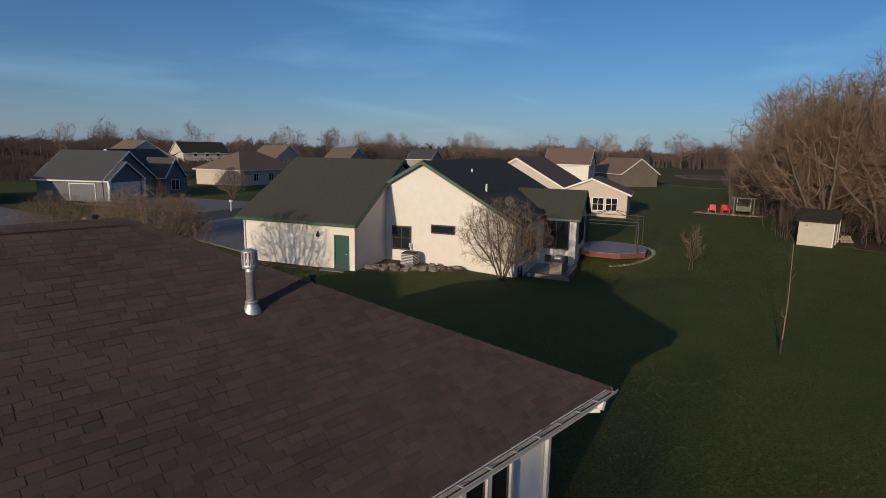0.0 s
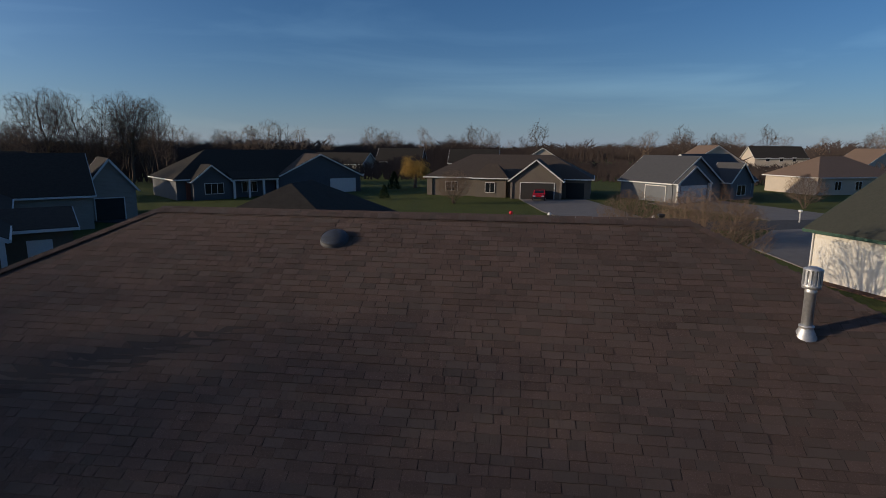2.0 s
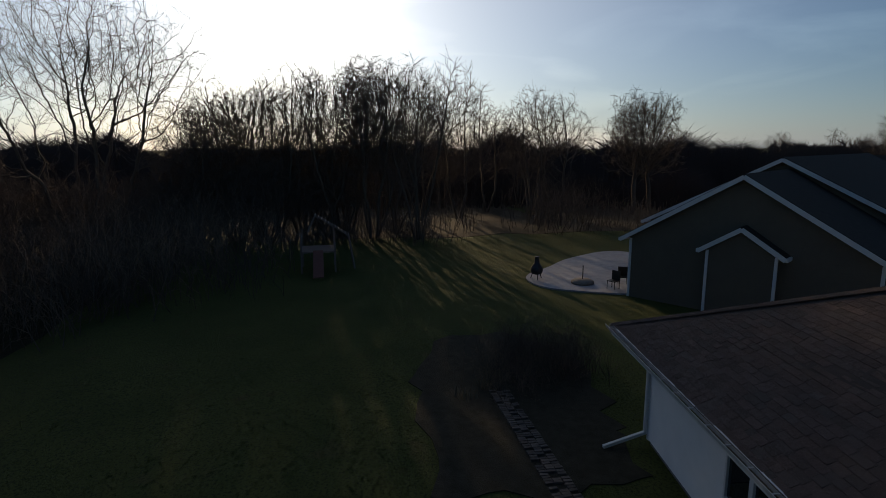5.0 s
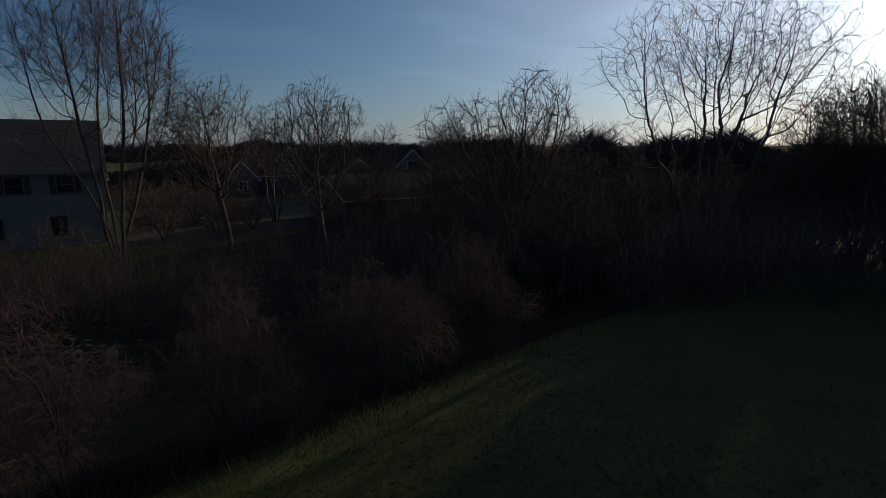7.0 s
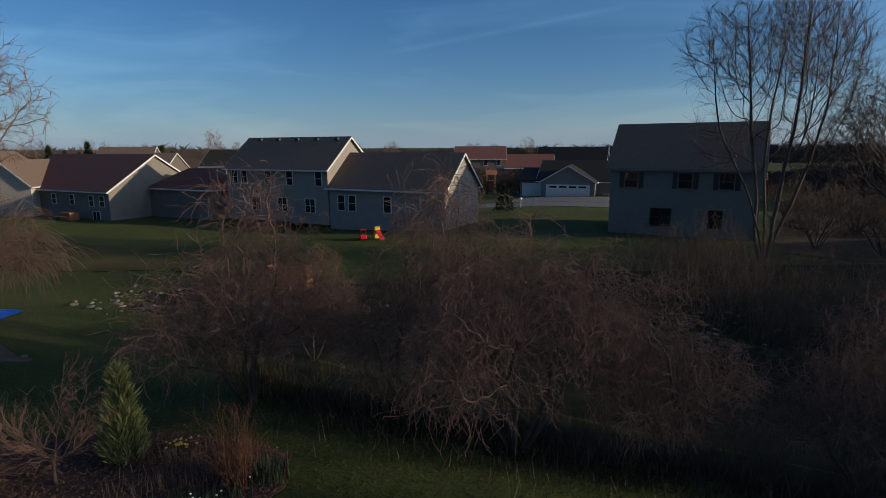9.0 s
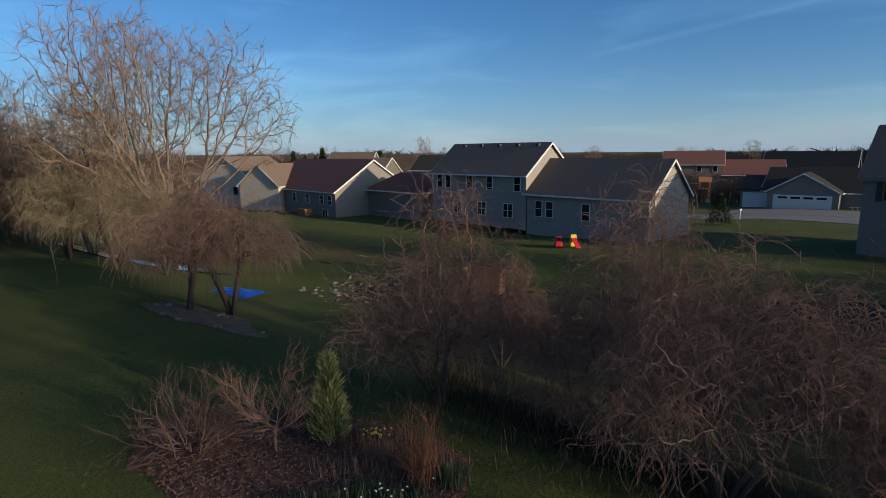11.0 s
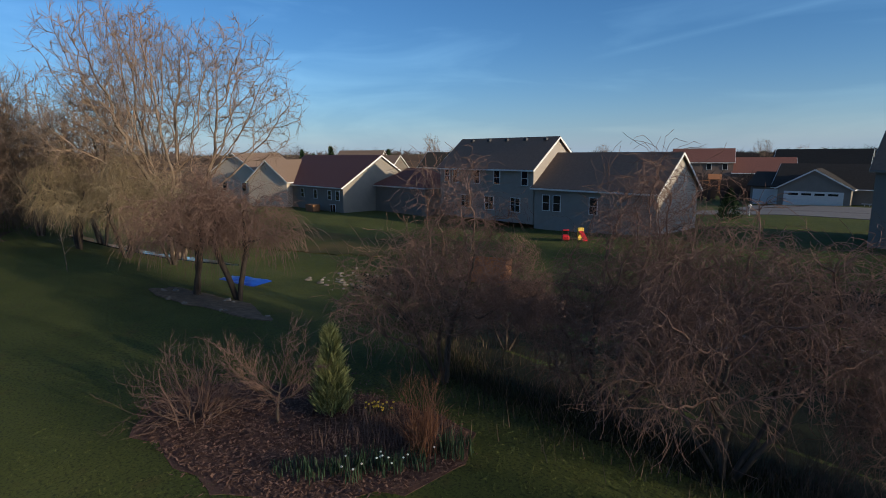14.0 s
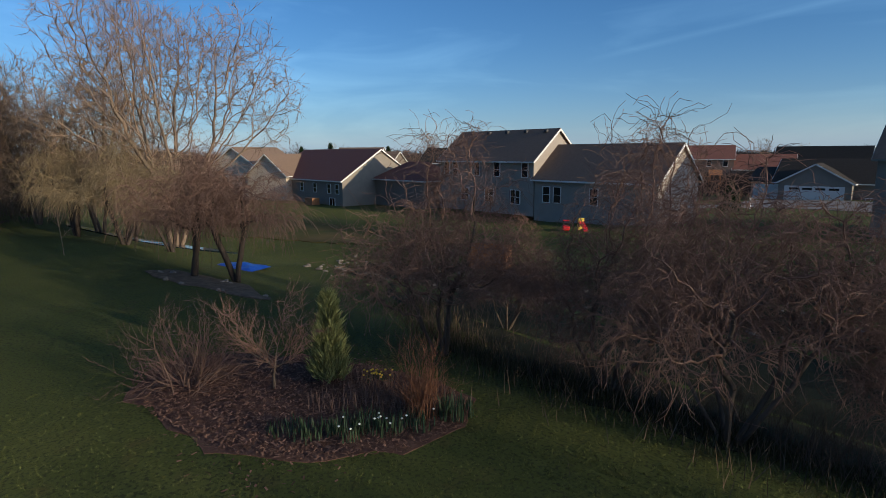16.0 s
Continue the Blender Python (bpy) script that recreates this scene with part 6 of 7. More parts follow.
for x, y, h, n, fl in ((10.3, -5.6, 0.34, 90, 0), (9.85, -6.2, 0.36, 110, 4), (9.5, -6.9, 0.36, 110, 7), (10.15, -6.7, 0.3, 80, 0), (9.2, -7.6, 0.34, 80, 2), (9.0, -8.5, 0.5, 120, 0), (10.9, -5.3, 0.28, 60, 0)):
    c = thing("daffodil_clump", pose(x, y, ground_z(x, y) + 0.06), "clump of dark green bulb leaves in mulch" if not fl else "clump of bulb leaves with small white flowers", "plant", "bulb clumps")
    bm = bmesh.new()
    blades(bm, 0, 0, 0, n, h, 0.42, 0.012, r3)
    tagged(part("foliage", bm, M["leaf"], c), kind="stuff")
    for _ in range(fl):
        a, r = r3.uniform(0, 6.28), 0.4 * math.sqrt(r3.random())
        fx, fy, fz = r * math.cos(a), r * math.sin(a), h * r3.uniform(0.7, 0.95)
        part("flower", boxes((fx - 0.022, fx + 0.022, fy - 0.022, fy + 0.022, fz, fz + 0.03), bevel=0.008), M["petal"], c)
for x, y in ((12.0, -8.25), (11.75, -8.45)):
    c = thing("forsythia", pose(x, y, ground_z(x, y) + 0.06), "low clump of bright yellow spring flowers", "plant", "yellow flowers")
    bm = bmesh.new()
    blades(bm, 0, 0, 0, 50, 0.22, 0.3, 0.01, r3)
    tagged(part("foliage", bm, M["leaf"], c), kind="stuff")
    bm = bmesh.new()
    for _ in range(12):
        a, r = r3.uniform(0, 6.28), 0.3 * math.sqrt(r3.random())
        fx, fy, fz = r * math.cos(a), r * math.sin(a), r3.uniform(0.12, 0.26)
        box(bm, fx - 0.022, fx + 0.022, fy - 0.022, fy + 0.022, fz, fz + 0.03)
    tagged(part("blossom", bm, M["yellow"], c), kind="stuff")
for x, y, n in ((10.9, -7.4, 150), (11.5, -8.1, 110), (10.3, -7.8, 120), (11.4, -6.6, 70), (12.3, -7.9, 60), (10.0, -8.6, 60)):
    c = thing("dry_perennial", pose(x, y, ground_z(x, y) + 0.05), "dry rusty-brown perennial stalks in mulch", "plant", "dry perennials")
    bm = bmesh.new()
    blades(bm, 0, 0, 0, n, 0.5, 0.55, 0.005, r3, 0.6)
    tagged(part("foliage", bm, M["twig_red"], c), kind="stuff")


def bark_chips():
    rng = random.Random(31)
    vs, fs = [], []
    while len(fs) < 9000:
        x, y = rng.uniform(8.5, 17), rng.uniform(-9.5, -3.1)
        inside = False
        for i in range(len(BED)):
            (x1, y1), (x2, y2) = BED[i], BED[i - 1]
            if (y1 > y) != (y2 > y) and x < (x2 - x1) * (y - y1) / (y2 - y1) + x1:
                inside = not inside
        if not inside and rng.random() > 0.06:
            continue
        z = ground_z(x, y) + rng.uniform(0.045, 0.085)
        a, l, w = rng.uniform(0, 6.28), rng.uniform(0.02, 0.055), rng.uniform(0.008, 0.02)
        c, s, t = math.cos(a), math.sin(a), rng.uniform(-0.02, 0.03)
        o = len(vs)
        vs += [(x - c * l + s * w, y - s * l - c * w, z), (x + c * l + s * w, y + s * l - c * w, z + t), (x + c * l - s * w, y + s * l + c * w, z + t + 0.008), (x - c * l - s * w, y - s * l + c * w, z + 0.008)]
        fs.append((o, o + 1, o + 2, o + 3))
    tagged(raw("bark_chips", vs, fs, M["chip"]), "scattered reddish bark chips and dry leaves", "mulch", kind="stuff")


bark_chips()


def shrub_cfg(**kw):
    return dict(SHRUB, **kw)


def shrub(name, seed, h, stems, cfg, wood, twig, label, category="shrub", group="shrubs", spread=0.2, lean=0.5):
    rng = random.Random(seed)
    segs = []
    for _ in range(stems):
        a = rng.uniform(0, 6.28)
        l = abs(rng.gauss(0, lean))
        d = Vector((math.cos(a) * l, math.sin(a) * l, 1)).normalized()
        grow(segs, Vector((rng.gauss(0, spread), rng.gauss(0, spread), -0.05)), d, h * cfg["trunk"] * rng.uniform(0.7, 1.15), h * cfg["girth"], 0, cfg, rng)
    e = thing(name, Matrix(), label, category, group)
    for nm, test, sides, mm in (("base", lambda l: l == 0, 4, wood), ("crown", lambda l: l > 0, 3, twig)):
        me = tube_mesh(nm, [s for s in segs if test(s[4])], sides)
        if me:
            me.materials.append(M[mm])
            c = tagged(new(nm, me), kind="stuff")
            c.parent = e
    return e


Stock(shrub("shrub", 41, 1.75, 24, shrub_cfg(girth=0.010, rmin=0.004, kids=(1.9, 1.6), ang=((25, 60), (25, 60)), wig=(0.16, 0.2, 0.22), up=(0.06, 0.08, 0.06)), "twig_red", "twig_red", "bare reddish twiggy shrub in a mulch bed", spread=0.15, lean=1.3)).put(14.6, -4.45, 1.15, 0, sz=1.25)
SMALL = dict(FINE, segs=(4, 5, 4, 3), trunk=0.34, girth=0.018, rmin=0.004, kids=(4.4, 2.4, 2.2), bare=(0.55, 0.15, 0.1), ang=((28, 62), (24, 50), (26, 52)), short=(1.75, 0.5, 0.5), wig=(0.06, 0.09, 0.12, 0.14), up=(0.0, 0.07, 0.06, 0.05))
orn = Stock(make_tree("ornamental_tree", 44, 2.6, SMALL, "bark", "twig_rose", "small bare ornamental tree in a mulch bed", group="small trees"))
orn.put(13.25, -6.05, 2.95 / orn.tall, 30)
shrub("broom_shrub", 45, 1.6, 60, shrub_cfg(girth=0.007, rmin=0.004, kids=(0.7, 0.5), ang=((8, 25), (10, 30)), segs=(4, 3, 2)), "twig_orange", "twig_orange", "upright orange-stemmed shrub in a mulch bed", spread=0.14, lean=0.22).matrix_basis = pose(9.45, -7.95, 0.05)
shrub("broom_shrub", 46, 0.9, 14, shrub_cfg(girth=0.010, rmin=0.004), "twig", "twig_orange", "low leaning bare shrub in a mulch bed", spread=0.1, lean=1.0).matrix_basis = pose(9.85, -7.75, 0.05)


def conifer(name, seed, h, w, n, material, label, category="conifer", group="conifers"):
    """A tapering evergreen: a trunk and a crown of many upturned needle sprays."""
    rng = random.Random(seed)
    e = thing(name, Matrix(), label, category, group)
    part("trunk", rods(((0, 0, -0.1), (0, 0, h * 0.85), 0.035 * h * 0.5, 0.01), sides=6), M["bark"], e)
    vs, fs = [], []
    for _ in range(n):
        f = rng.random() ** 1.25
        z = h * (0.04 + 0.9 * f)
        a = rng.uniform(0, 6.28)
        env = w * (1 - f) ** (0.66 if name == "juniper" else 0.75) * (0.75 + (0.75 if name == "juniper" else 0.35) * noise.noise((math.cos(a) * 1.9, math.sin(a) * 1.9, z * 1.6 / h * 4 + seed)))
        r = env * math.sqrt(rng.uniform(0.15, 1))
        p = Vector((r * math.cos(a), r * math.sin(a), z))
        d = Vector((math.cos(a) * 0.55, math.sin(a) * 0.55, 1)) + Vector((rng.gauss(0, 0.3), rng.gauss(0, 0.3), rng.gauss(0, 0.2)))
        d = d.normalized() * h * rng.uniform(0.05, 0.11 if name != "juniper" else 0.16)
        s = d.orthogonal().normalized()
        s.rotate(Matrix.Rotation(rng.uniform(0, 6.28), 3, d))
        s *= h * (0.006 if name == "juniper" else 0.012)
        o = len(vs)
        vs += [p - s * 0.4, p + d * 0.45 + s, p + d * 0.45 - s, p + d]
        fs += [(o, o + 1, o + 3), (o, o + 3, o + 2)]
    raw("foliage", vs, fs, material, e)
    return e


conifer("juniper", 51, 2.4, 0.60, 6000, M["needle"], "small upright green juniper in a mulch bed").matrix_basis = pose(12.75, -7.4, 0.03)
j2 = Stock(conifer("spruce", 52, 9.0, 2.2, 1500, M["pine"], "dark green spruce tree far off"))
for a, rr_, s in ((-116.5, 190, 1.1), (-117.6, 200, 0.95), (-119.3, 185, 1.2), (-123.5, 180, 1.0), (-125.0, 190, 1.1), (-118.6, 210, 0.9), (-43.5, 300, 0.9), (-44.4, 310, 1.0), (-46, 305, 0.8), (-42.5, 290, 0.9), (-125.8, 200, 0.9)):
    j2.put(-math.sin(radians(a)) * rr_, math.cos(radians(a)) * rr_, s, a * 7)
j3 = Stock(conifer("pine", 53, 3.6, 1.9, 1800, M["pine"], "dark green bushy pine near the street"))
for x, y, s in ((27.0, -66.0, 1.0), (23.0, 86.0, 0.8), (-22, 95, 0.9), (-19.5, 78, 0.6)):
    j3.put(x, y, s, x * 9)

# ---- saplings and yard trees ----
SAP = dict(FINE, segs=(4, 4, 3, 3), wig=(0.06, 0.09, 0.12, 0.15), up=(0.03, 0.07, 0.07, 0.06), rmin=0.006, girth=0.010, trunk=0.9, kids=(1.3, 1.3, 1.0), bare=(0.35, 0.2, 0.1), short=(0.34, 0.5, 0.5), ang=((25, 50), (25, 50), (30, 55)))
sap1 = make_tree("sapling", 61, 3.0, dict(FINE, segs=(5, 4, 3, 3), kids=(2.0, 1.7, 1.5), bare=(0.3, 0.1, 0.1), ang=((24, 48), (22, 45), (25, 50)), rmin=0.006, girth=0.012), "bark", "twig", "bare young tree on the lawn", stems=2, lean=0.2, group="saplings")
sap1.matrix_basis = pose(37.3, 13.4, ground_z(37, 13))
sap2 = thing("sapling", pose(23.6, 4.85, ground_z(23.6, 4.8)), "thin straight young tree with a trunk guard", "tree", "saplings")
sap_segs = []
grow(sap_segs, Vector((0, 0, -0.1)), Vector((0.02, 0.0, 1)), 4.3, 0.034, 0, dict(FINE, segs=(12, 3, 2), wig=(0.012, 0.1, 0.14), up=(0, 0.05, 0.03), kids=(0.8, 0.8), bare=(0.3, 0.3), short=(0.09, 0.4), ang=((20, 45), (25, 50)), thin=0.5, rmin=0.006), random.Random(62))
for nm, test, sides, mm in (("trunk", lambda l: l == 0, 5, "bark_tan"), ("crown", lambda l: l > 0, 3, "twig")):
    sap_me = tube_mesh(nm, [q for q in sap_segs if test(q[4])], sides)
    sap_me.materials.append(M[mm])
    new(nm, sap_me).parent = sap2
part("trunk_guard", rods(((0, 0, -0.05), (0, 0, 0.55), 0.06)), M["black"], sap2)
sap3 = make_tree("sapling", 63, 2.6, SAP, "bark_tan", "twig", "thin bare sapling on the lawn by the pond", group="saplings")
sap3.matrix_basis = pose(40.0, -4.6, ground_z(40, -4.6))
ytree = Stock(make_tree("yard_tree", 64, 5.0, T_YARD, "bark", "twig", "bare multi-stemmed yard tree", stems=6, lean=0.5, group="yard trees"))
ytree.put(25.3, 19.7, 1.0, 0)
ytree.put(8.8, 28.5, 1.15, 70)
ytree.put(8.2, 43.5, 0.9, 140)
ytree.put(14.0, 49.0, 0.8, 200)
ytree.put(17.5, 47.5, 0.7, 20)
ytree.put(-9.0, 74, 0.9, 260, label="bare yard tree before a tan house")
ytree.put(35.5, 76.0, 0.9, 310)
gold = make_tree("budding_tree", 65, 6.5, dict(T_WEEP, rt=0.016), "bark_tan", "twig_bud", "small weeping tree with golden spring buds", group="yard trees")
gold.matrix_basis = pose(-19.5, 101, 0)

# ---- the creek thicket and the willows ----
crabs = [Stock(make_tree("crabapple", 70 + i, 7.0, T_CRAB, "bark", "twig_rose", "bare wide-spreading crabapple at the creek", stems=5, lean=0.62, group="creek trees")) for i in range(3)]
for k, x, y, top, rz in ((0, 13.0, -11.5, 7.6, 20), (1, 8.7, -14.3, 8.4, 80), (2, 4.9, -13.2, 7.0, 160), (0, 1.2, -15.0, 5.6, 250), (1, -3.2, -16.2, 5.3, 200), (2, -8.5, -17.6, 5.2, 40), (0, 15.8, -17.5, 5.2, 120), (1, -14.5, -20.0, 5.6, 300)):
    crabs[k].put(x, y, top / crabs[k].tall, rz)
wil = Stock(make_tree("willow", 80, 7.0, T_WEEP, "bark_shaded", "twig_red", "bare weeping tree with reddish drooping twigs", stems=2, lean=0.3, group="willows"))
wil.put(28.0, -10.6, 7.6 / wil.tall, 0)
wil.put(29.6, -8.9, 7.4 / wil.tall, 120)
wil2 = Stock(make_tree("willow", 81, 8.0, dict(T_WEEP, rt=0.013), "bark_shaded", "twig_gold", "bare weeping tree with yellow-brown twigs", stems=3, lean=0.3, group="willows"))
wil2.put(45.5, -8.9, 8.2 / wil2.tall, 0)
wil2.put(50.0, -6.6, 8.0 / wil2.tall, 80)
wil2.put(43.5, -11.5, 7.0 / wil2.tall, 200)

# ---- tall bare trees ----
talls = [Stock(make_tree("tall_tree", 90 + i, 14, dict(T_SKY, rt=0.014, base=0.1), "bark", "twig", "tall bare deciduous tree in the woods", 3 + i % 2, lean=0.30)) for i in range(3)]
fan = Stock(make_tree("tall_tree", 97, 19, T_FAN, "bark_tan", "twig", "tall wide many-stemmed bare tree beside the pond", 5, lean=0.42))
fan.put(49.5, -13.4, 20.8 / fan.tall, 30)
for k, x, y, top, rz in ((0, 55.5, -9.0, 15.0, 220), (1, 58.0, -12.0, 14.0, 300), (2, 60, -5.0, 15.0, 60), (1, 63, -1.0, 14.5, 190), (0, 61, 3.5, 13.0, 10), (2, 65, 6.5, 14.5, 100), (1, 68, 10.0, 15.5, 40)):
    talls[k].put(x, y, top / talls[k].tall, rz)
r4 = random.Random(12)
for k in range(38):
    x = r4.uniform(61, 98)
    y = r4.uniform(-6, 13 + 0.42 * (x - 61))
    talls[k % 3].put(x, y, r4.uniform(13.0, 18.0) / talls[k % 3].tall, r4.uniform(0, 360))
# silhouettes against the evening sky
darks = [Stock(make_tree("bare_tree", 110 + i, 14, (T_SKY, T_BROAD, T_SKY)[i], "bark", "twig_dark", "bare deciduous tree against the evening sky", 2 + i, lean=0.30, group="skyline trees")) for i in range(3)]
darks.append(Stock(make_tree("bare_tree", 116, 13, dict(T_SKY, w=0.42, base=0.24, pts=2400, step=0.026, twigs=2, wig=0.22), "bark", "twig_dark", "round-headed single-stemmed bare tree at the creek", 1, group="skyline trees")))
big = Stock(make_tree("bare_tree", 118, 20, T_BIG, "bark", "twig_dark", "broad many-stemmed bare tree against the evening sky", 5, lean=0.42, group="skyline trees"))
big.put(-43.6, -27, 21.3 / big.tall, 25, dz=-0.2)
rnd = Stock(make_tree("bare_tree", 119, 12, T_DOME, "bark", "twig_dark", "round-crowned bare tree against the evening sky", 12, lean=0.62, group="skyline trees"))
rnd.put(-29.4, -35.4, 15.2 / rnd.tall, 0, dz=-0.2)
for k, az, dist, top, rz in ((3, 159.8, 41, 8.4, 20), (3, 168.8, 46, 7.6, 90), (0, 109.4, 58, 6.4, 10), (2, 96.4, 56, 9.6, 130), (2, 92.5, 58, 6.6, 240), (0, 88.4, 60, 7.0, 300), (0, 85.5, 66, 4.6, 20), (2, 81.0, 62, 6.2, 150), (0, 78.6, 64, 5.5, 210), (3, 71.2, 66, 5.8, 250), (3, 69.6, 68, 5.4, 30), (1, 112.5, 60, 5.4, 80), (0, 50.5, 140, 3.9, 0), (3, 43.0, 130, 4.9, 45), (2, 41.2, 132, 4.6, 90), (3, 37.0, 125, 4.9, 200), (2, 35.6, 127, 4.6, 260), (0, 38.4, 128, 4.4, 10), (2, 154.0, 60, 3.0, 0), (0, 147.5, 62, 3.0, 50), (2, 164.5, 62, 5.0, 70)):
    x, y = -math.sin(radians(az)) * dist, math.cos(radians(az)) * dist
    darks[k].put(x, y, (7.6 + dist * math.tan(radians(top))) / darks[k].tall, rz)
for k in range(10):
    az, dist = r4.uniform(66, 134), r4.uniform(60, 92)
    darks[k % 3].put(-math.sin(radians(az)) * dist, math.cos(radians(az)) * dist, r4.uniform(0.5, 0.8), r4.uniform(0, 360))
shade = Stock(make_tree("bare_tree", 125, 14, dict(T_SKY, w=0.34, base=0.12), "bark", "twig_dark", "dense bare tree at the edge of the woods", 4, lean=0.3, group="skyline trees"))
for k, az in enumerate((92.6, 94.9, 97.2, 99.6, 101.6, 103.6, 106.4, 109.6, 113.4)):
    dist = 46 + (k * 5) % 9
    shade.put(-math.sin(radians(az)) * dist, math.cos(radians(az)) * dist, (7.6 + dist * math.tan(radians(((9.2, 8.2, 9.9, 8.8)[k % 4] if az < 104 else (6.6, 7.6, 5.8)[k % 3])))) / shade.tall, k * 67)
for k in range(10):
    x, y = r4.uniform(-96, -60), r4.uniform(60, 112)
    darks[k % 3].put(x, y, r4.uniform(9.0, 13.0) / darks[k % 3].tall, k * 41)
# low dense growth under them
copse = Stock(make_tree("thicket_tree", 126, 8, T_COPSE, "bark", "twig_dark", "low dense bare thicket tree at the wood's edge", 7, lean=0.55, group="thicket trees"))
for k in range(8):
    az, dist = 100.5 + 2.0 * k, 50 + (k * 3) % 5
    copse.put(-math.sin(radians(az)) * dist, math.cos(radians(az)) * dist, (9.6 + 0.5 * (k % 3)) / copse.tall, k * 53)
for k in range(9):
    az, dist = 108 + 2.6 * k + r4.uniform(-.8, .8), 46 + (k * 5) % 12
    copse.put(-math.sin(radians(az)) * dist, math.cos(radians(az)) * dist, (7.45 + dist * math.tan(radians(r4.uniform(-0.8, 0.8)))) / copse.tall, k * 67)
for x, y, hh in ((-18, -46, 3.6), (-24, -50, 5.0), (-31, -47, 6.4), (-13, -55, 3.6), (-22, -58, 3.8), (-9, -62, 6.0), (-38, -52, 6.8), (-12, -72, 4.0), (-30, -70, 5.4), (-20, -80, 4.0), (-45, -66, 7.0), (-36, -42, 6.0), (-5, -52, 4.6), (-9, -50, 5.2), (-14, -62, 3.4), (-6, -66, 5.2), (-10, -84, 4.6), (-17, -92, 3.6), (-4, -74, 5.6), (-20, -26, 6.6), (-24, -24, 6.8), (-22, -30, 7.0), (-27, -28, 7.0)):
    copse.put(x, y, hh / copse.tall, x * 40)
for k in range(16):
    az, dist = r4.uniform(128, 160), r4.uniform(58, 90)
    copse.put(-math.sin(radians(az)) * dist, math.cos(radians(az)) * dist, r4.uniform(6.0, 8.2) / copse.tall, k * 67)
birch = Stock(make_tree("birch", 120, 19, T_VASE, "bark", "twig_dark", "tall slender bare tree before a gray house", 5, lean=0.20, group="skyline trees"))
birch.put(-1.4, -46, 21.5 / birch.tall)

# brush under the trees
brush = [Stock(shrub("brush", 130 + i, 3.2, 42, shrub_cfg(girth=0.006, rmin=0.008, kids=(1.2, 1.2), segs=(3, 2, 2)), "twig_dark", "twig_dark" if i else "twig", "dense bare brush at the wood's edge", "brush", "woodland brush", spread=1.5, lean=0.35)) for i in range(3)]
for k in range(60):
    az, dist = r4.uniform(108, 152), r4.uniform(30, 52)
    brush[k % 3].put(-math.sin(radians(az)) * dist, math.cos(radians(az)) * dist, r4.uniform(0.8, 1.5), r4.uniform(0, 360))
for k in range(40):
    az, dist = r4.uniform(64, 142), r4.uniform(50, 84)
    brush[k % 3].put(-math.sin(radians(az)) * dist, math.cos(radians(az)) * dist, r4.uniform(0.5, 1.2), r4.uniform(0, 360))
for k in range(28):
    az, dist = r4.uniform(148, 186), r4.uniform(27, 44)
    brush[k % 3].put(-math.sin(radians(az)) * dist, math.cos(radians(az)) * dist, r4.uniform(0.6, 1.15), r4.uniform(0, 360))
for k in range(22):
    x = r4.uniform(-42, 4)
    y = -20.5 + 0.12 * x - r4.uniform(0, 12)
    brush[k % 3].put(x, y, r4.uniform(0.35, 0.7), r4.uniform(0, 360))
for k in range(30):
    x = -16 + 28 * k / 29 + r4.uniform(-.5, .5)
    brush[1 + k % 2].put(x, (-13.3 if x > 4 else -13.6 + 0.17 * x) - 0.4 * abs(x - 10) * (x > 10) * 0 - r4.uniform(0, 2.4), r4.uniform(0.22, 0.42), r4.uniform(0, 360), label="low dark brush along the lawn's edge")
for k in range(26):
    x = r4.uniform(57, 80)
    brush[k % 3].put(x, r4.uniform(-8, 14), r4.uniform(0.8, 1.4), r4.uniform(0, 360))
for k in range(16):
    brush[k % 3].put(r4.uniform(-20.5, -15.8), r4.uniform(2.2, 4.6), r4.uniform(0.26, 0.42), r4.uniform(0, 360), label="low dark garden shrub beside the house")
for k in range(16):
    az, dist = 91.5 + 1.0 * k, 44.5 + (k * 3) % 7
    brush[k % 3].put(-math.sin(radians(az)) * dist, math.cos(radians(az)) * dist, r4.uniform(0.5, 0.85), r4.uniform(0, 360))
patch("planting_bed", [(-22.5, 1.4), (-19.5, -0.8), (-15.5, -1.0), (-12.4, -0.6), (-10.4, 1.2), (-10.2, 3.2), (-11.5, 4.4), (-13.4, 4.7), (-16.2, 5.4), (-20.2, 4.6)], M["soil"], 0.025, "dark mulch bed beside a brick path and house", "flower bed", step=0.8, round_off=True, rough=1.1)
for x, y, n in ((-16.6, 1.3, 90), (-17.3, 1.7, 70), (-15.9, 0.7, 50)):
    c = thing("dry_perennial", pose(x, y, ground_z(x, y) + 0.03), "pale dry perennial tuft beside a brick path", "plant", "dry perennials")
    bm = bmesh.new()
    blades(bm, 0, 0, 0, n, 0.3, 0.4, 0.008, r3, 0.6)
    tagged(part("foliage", bm, M["twig_gold"], c), kind="stuff")



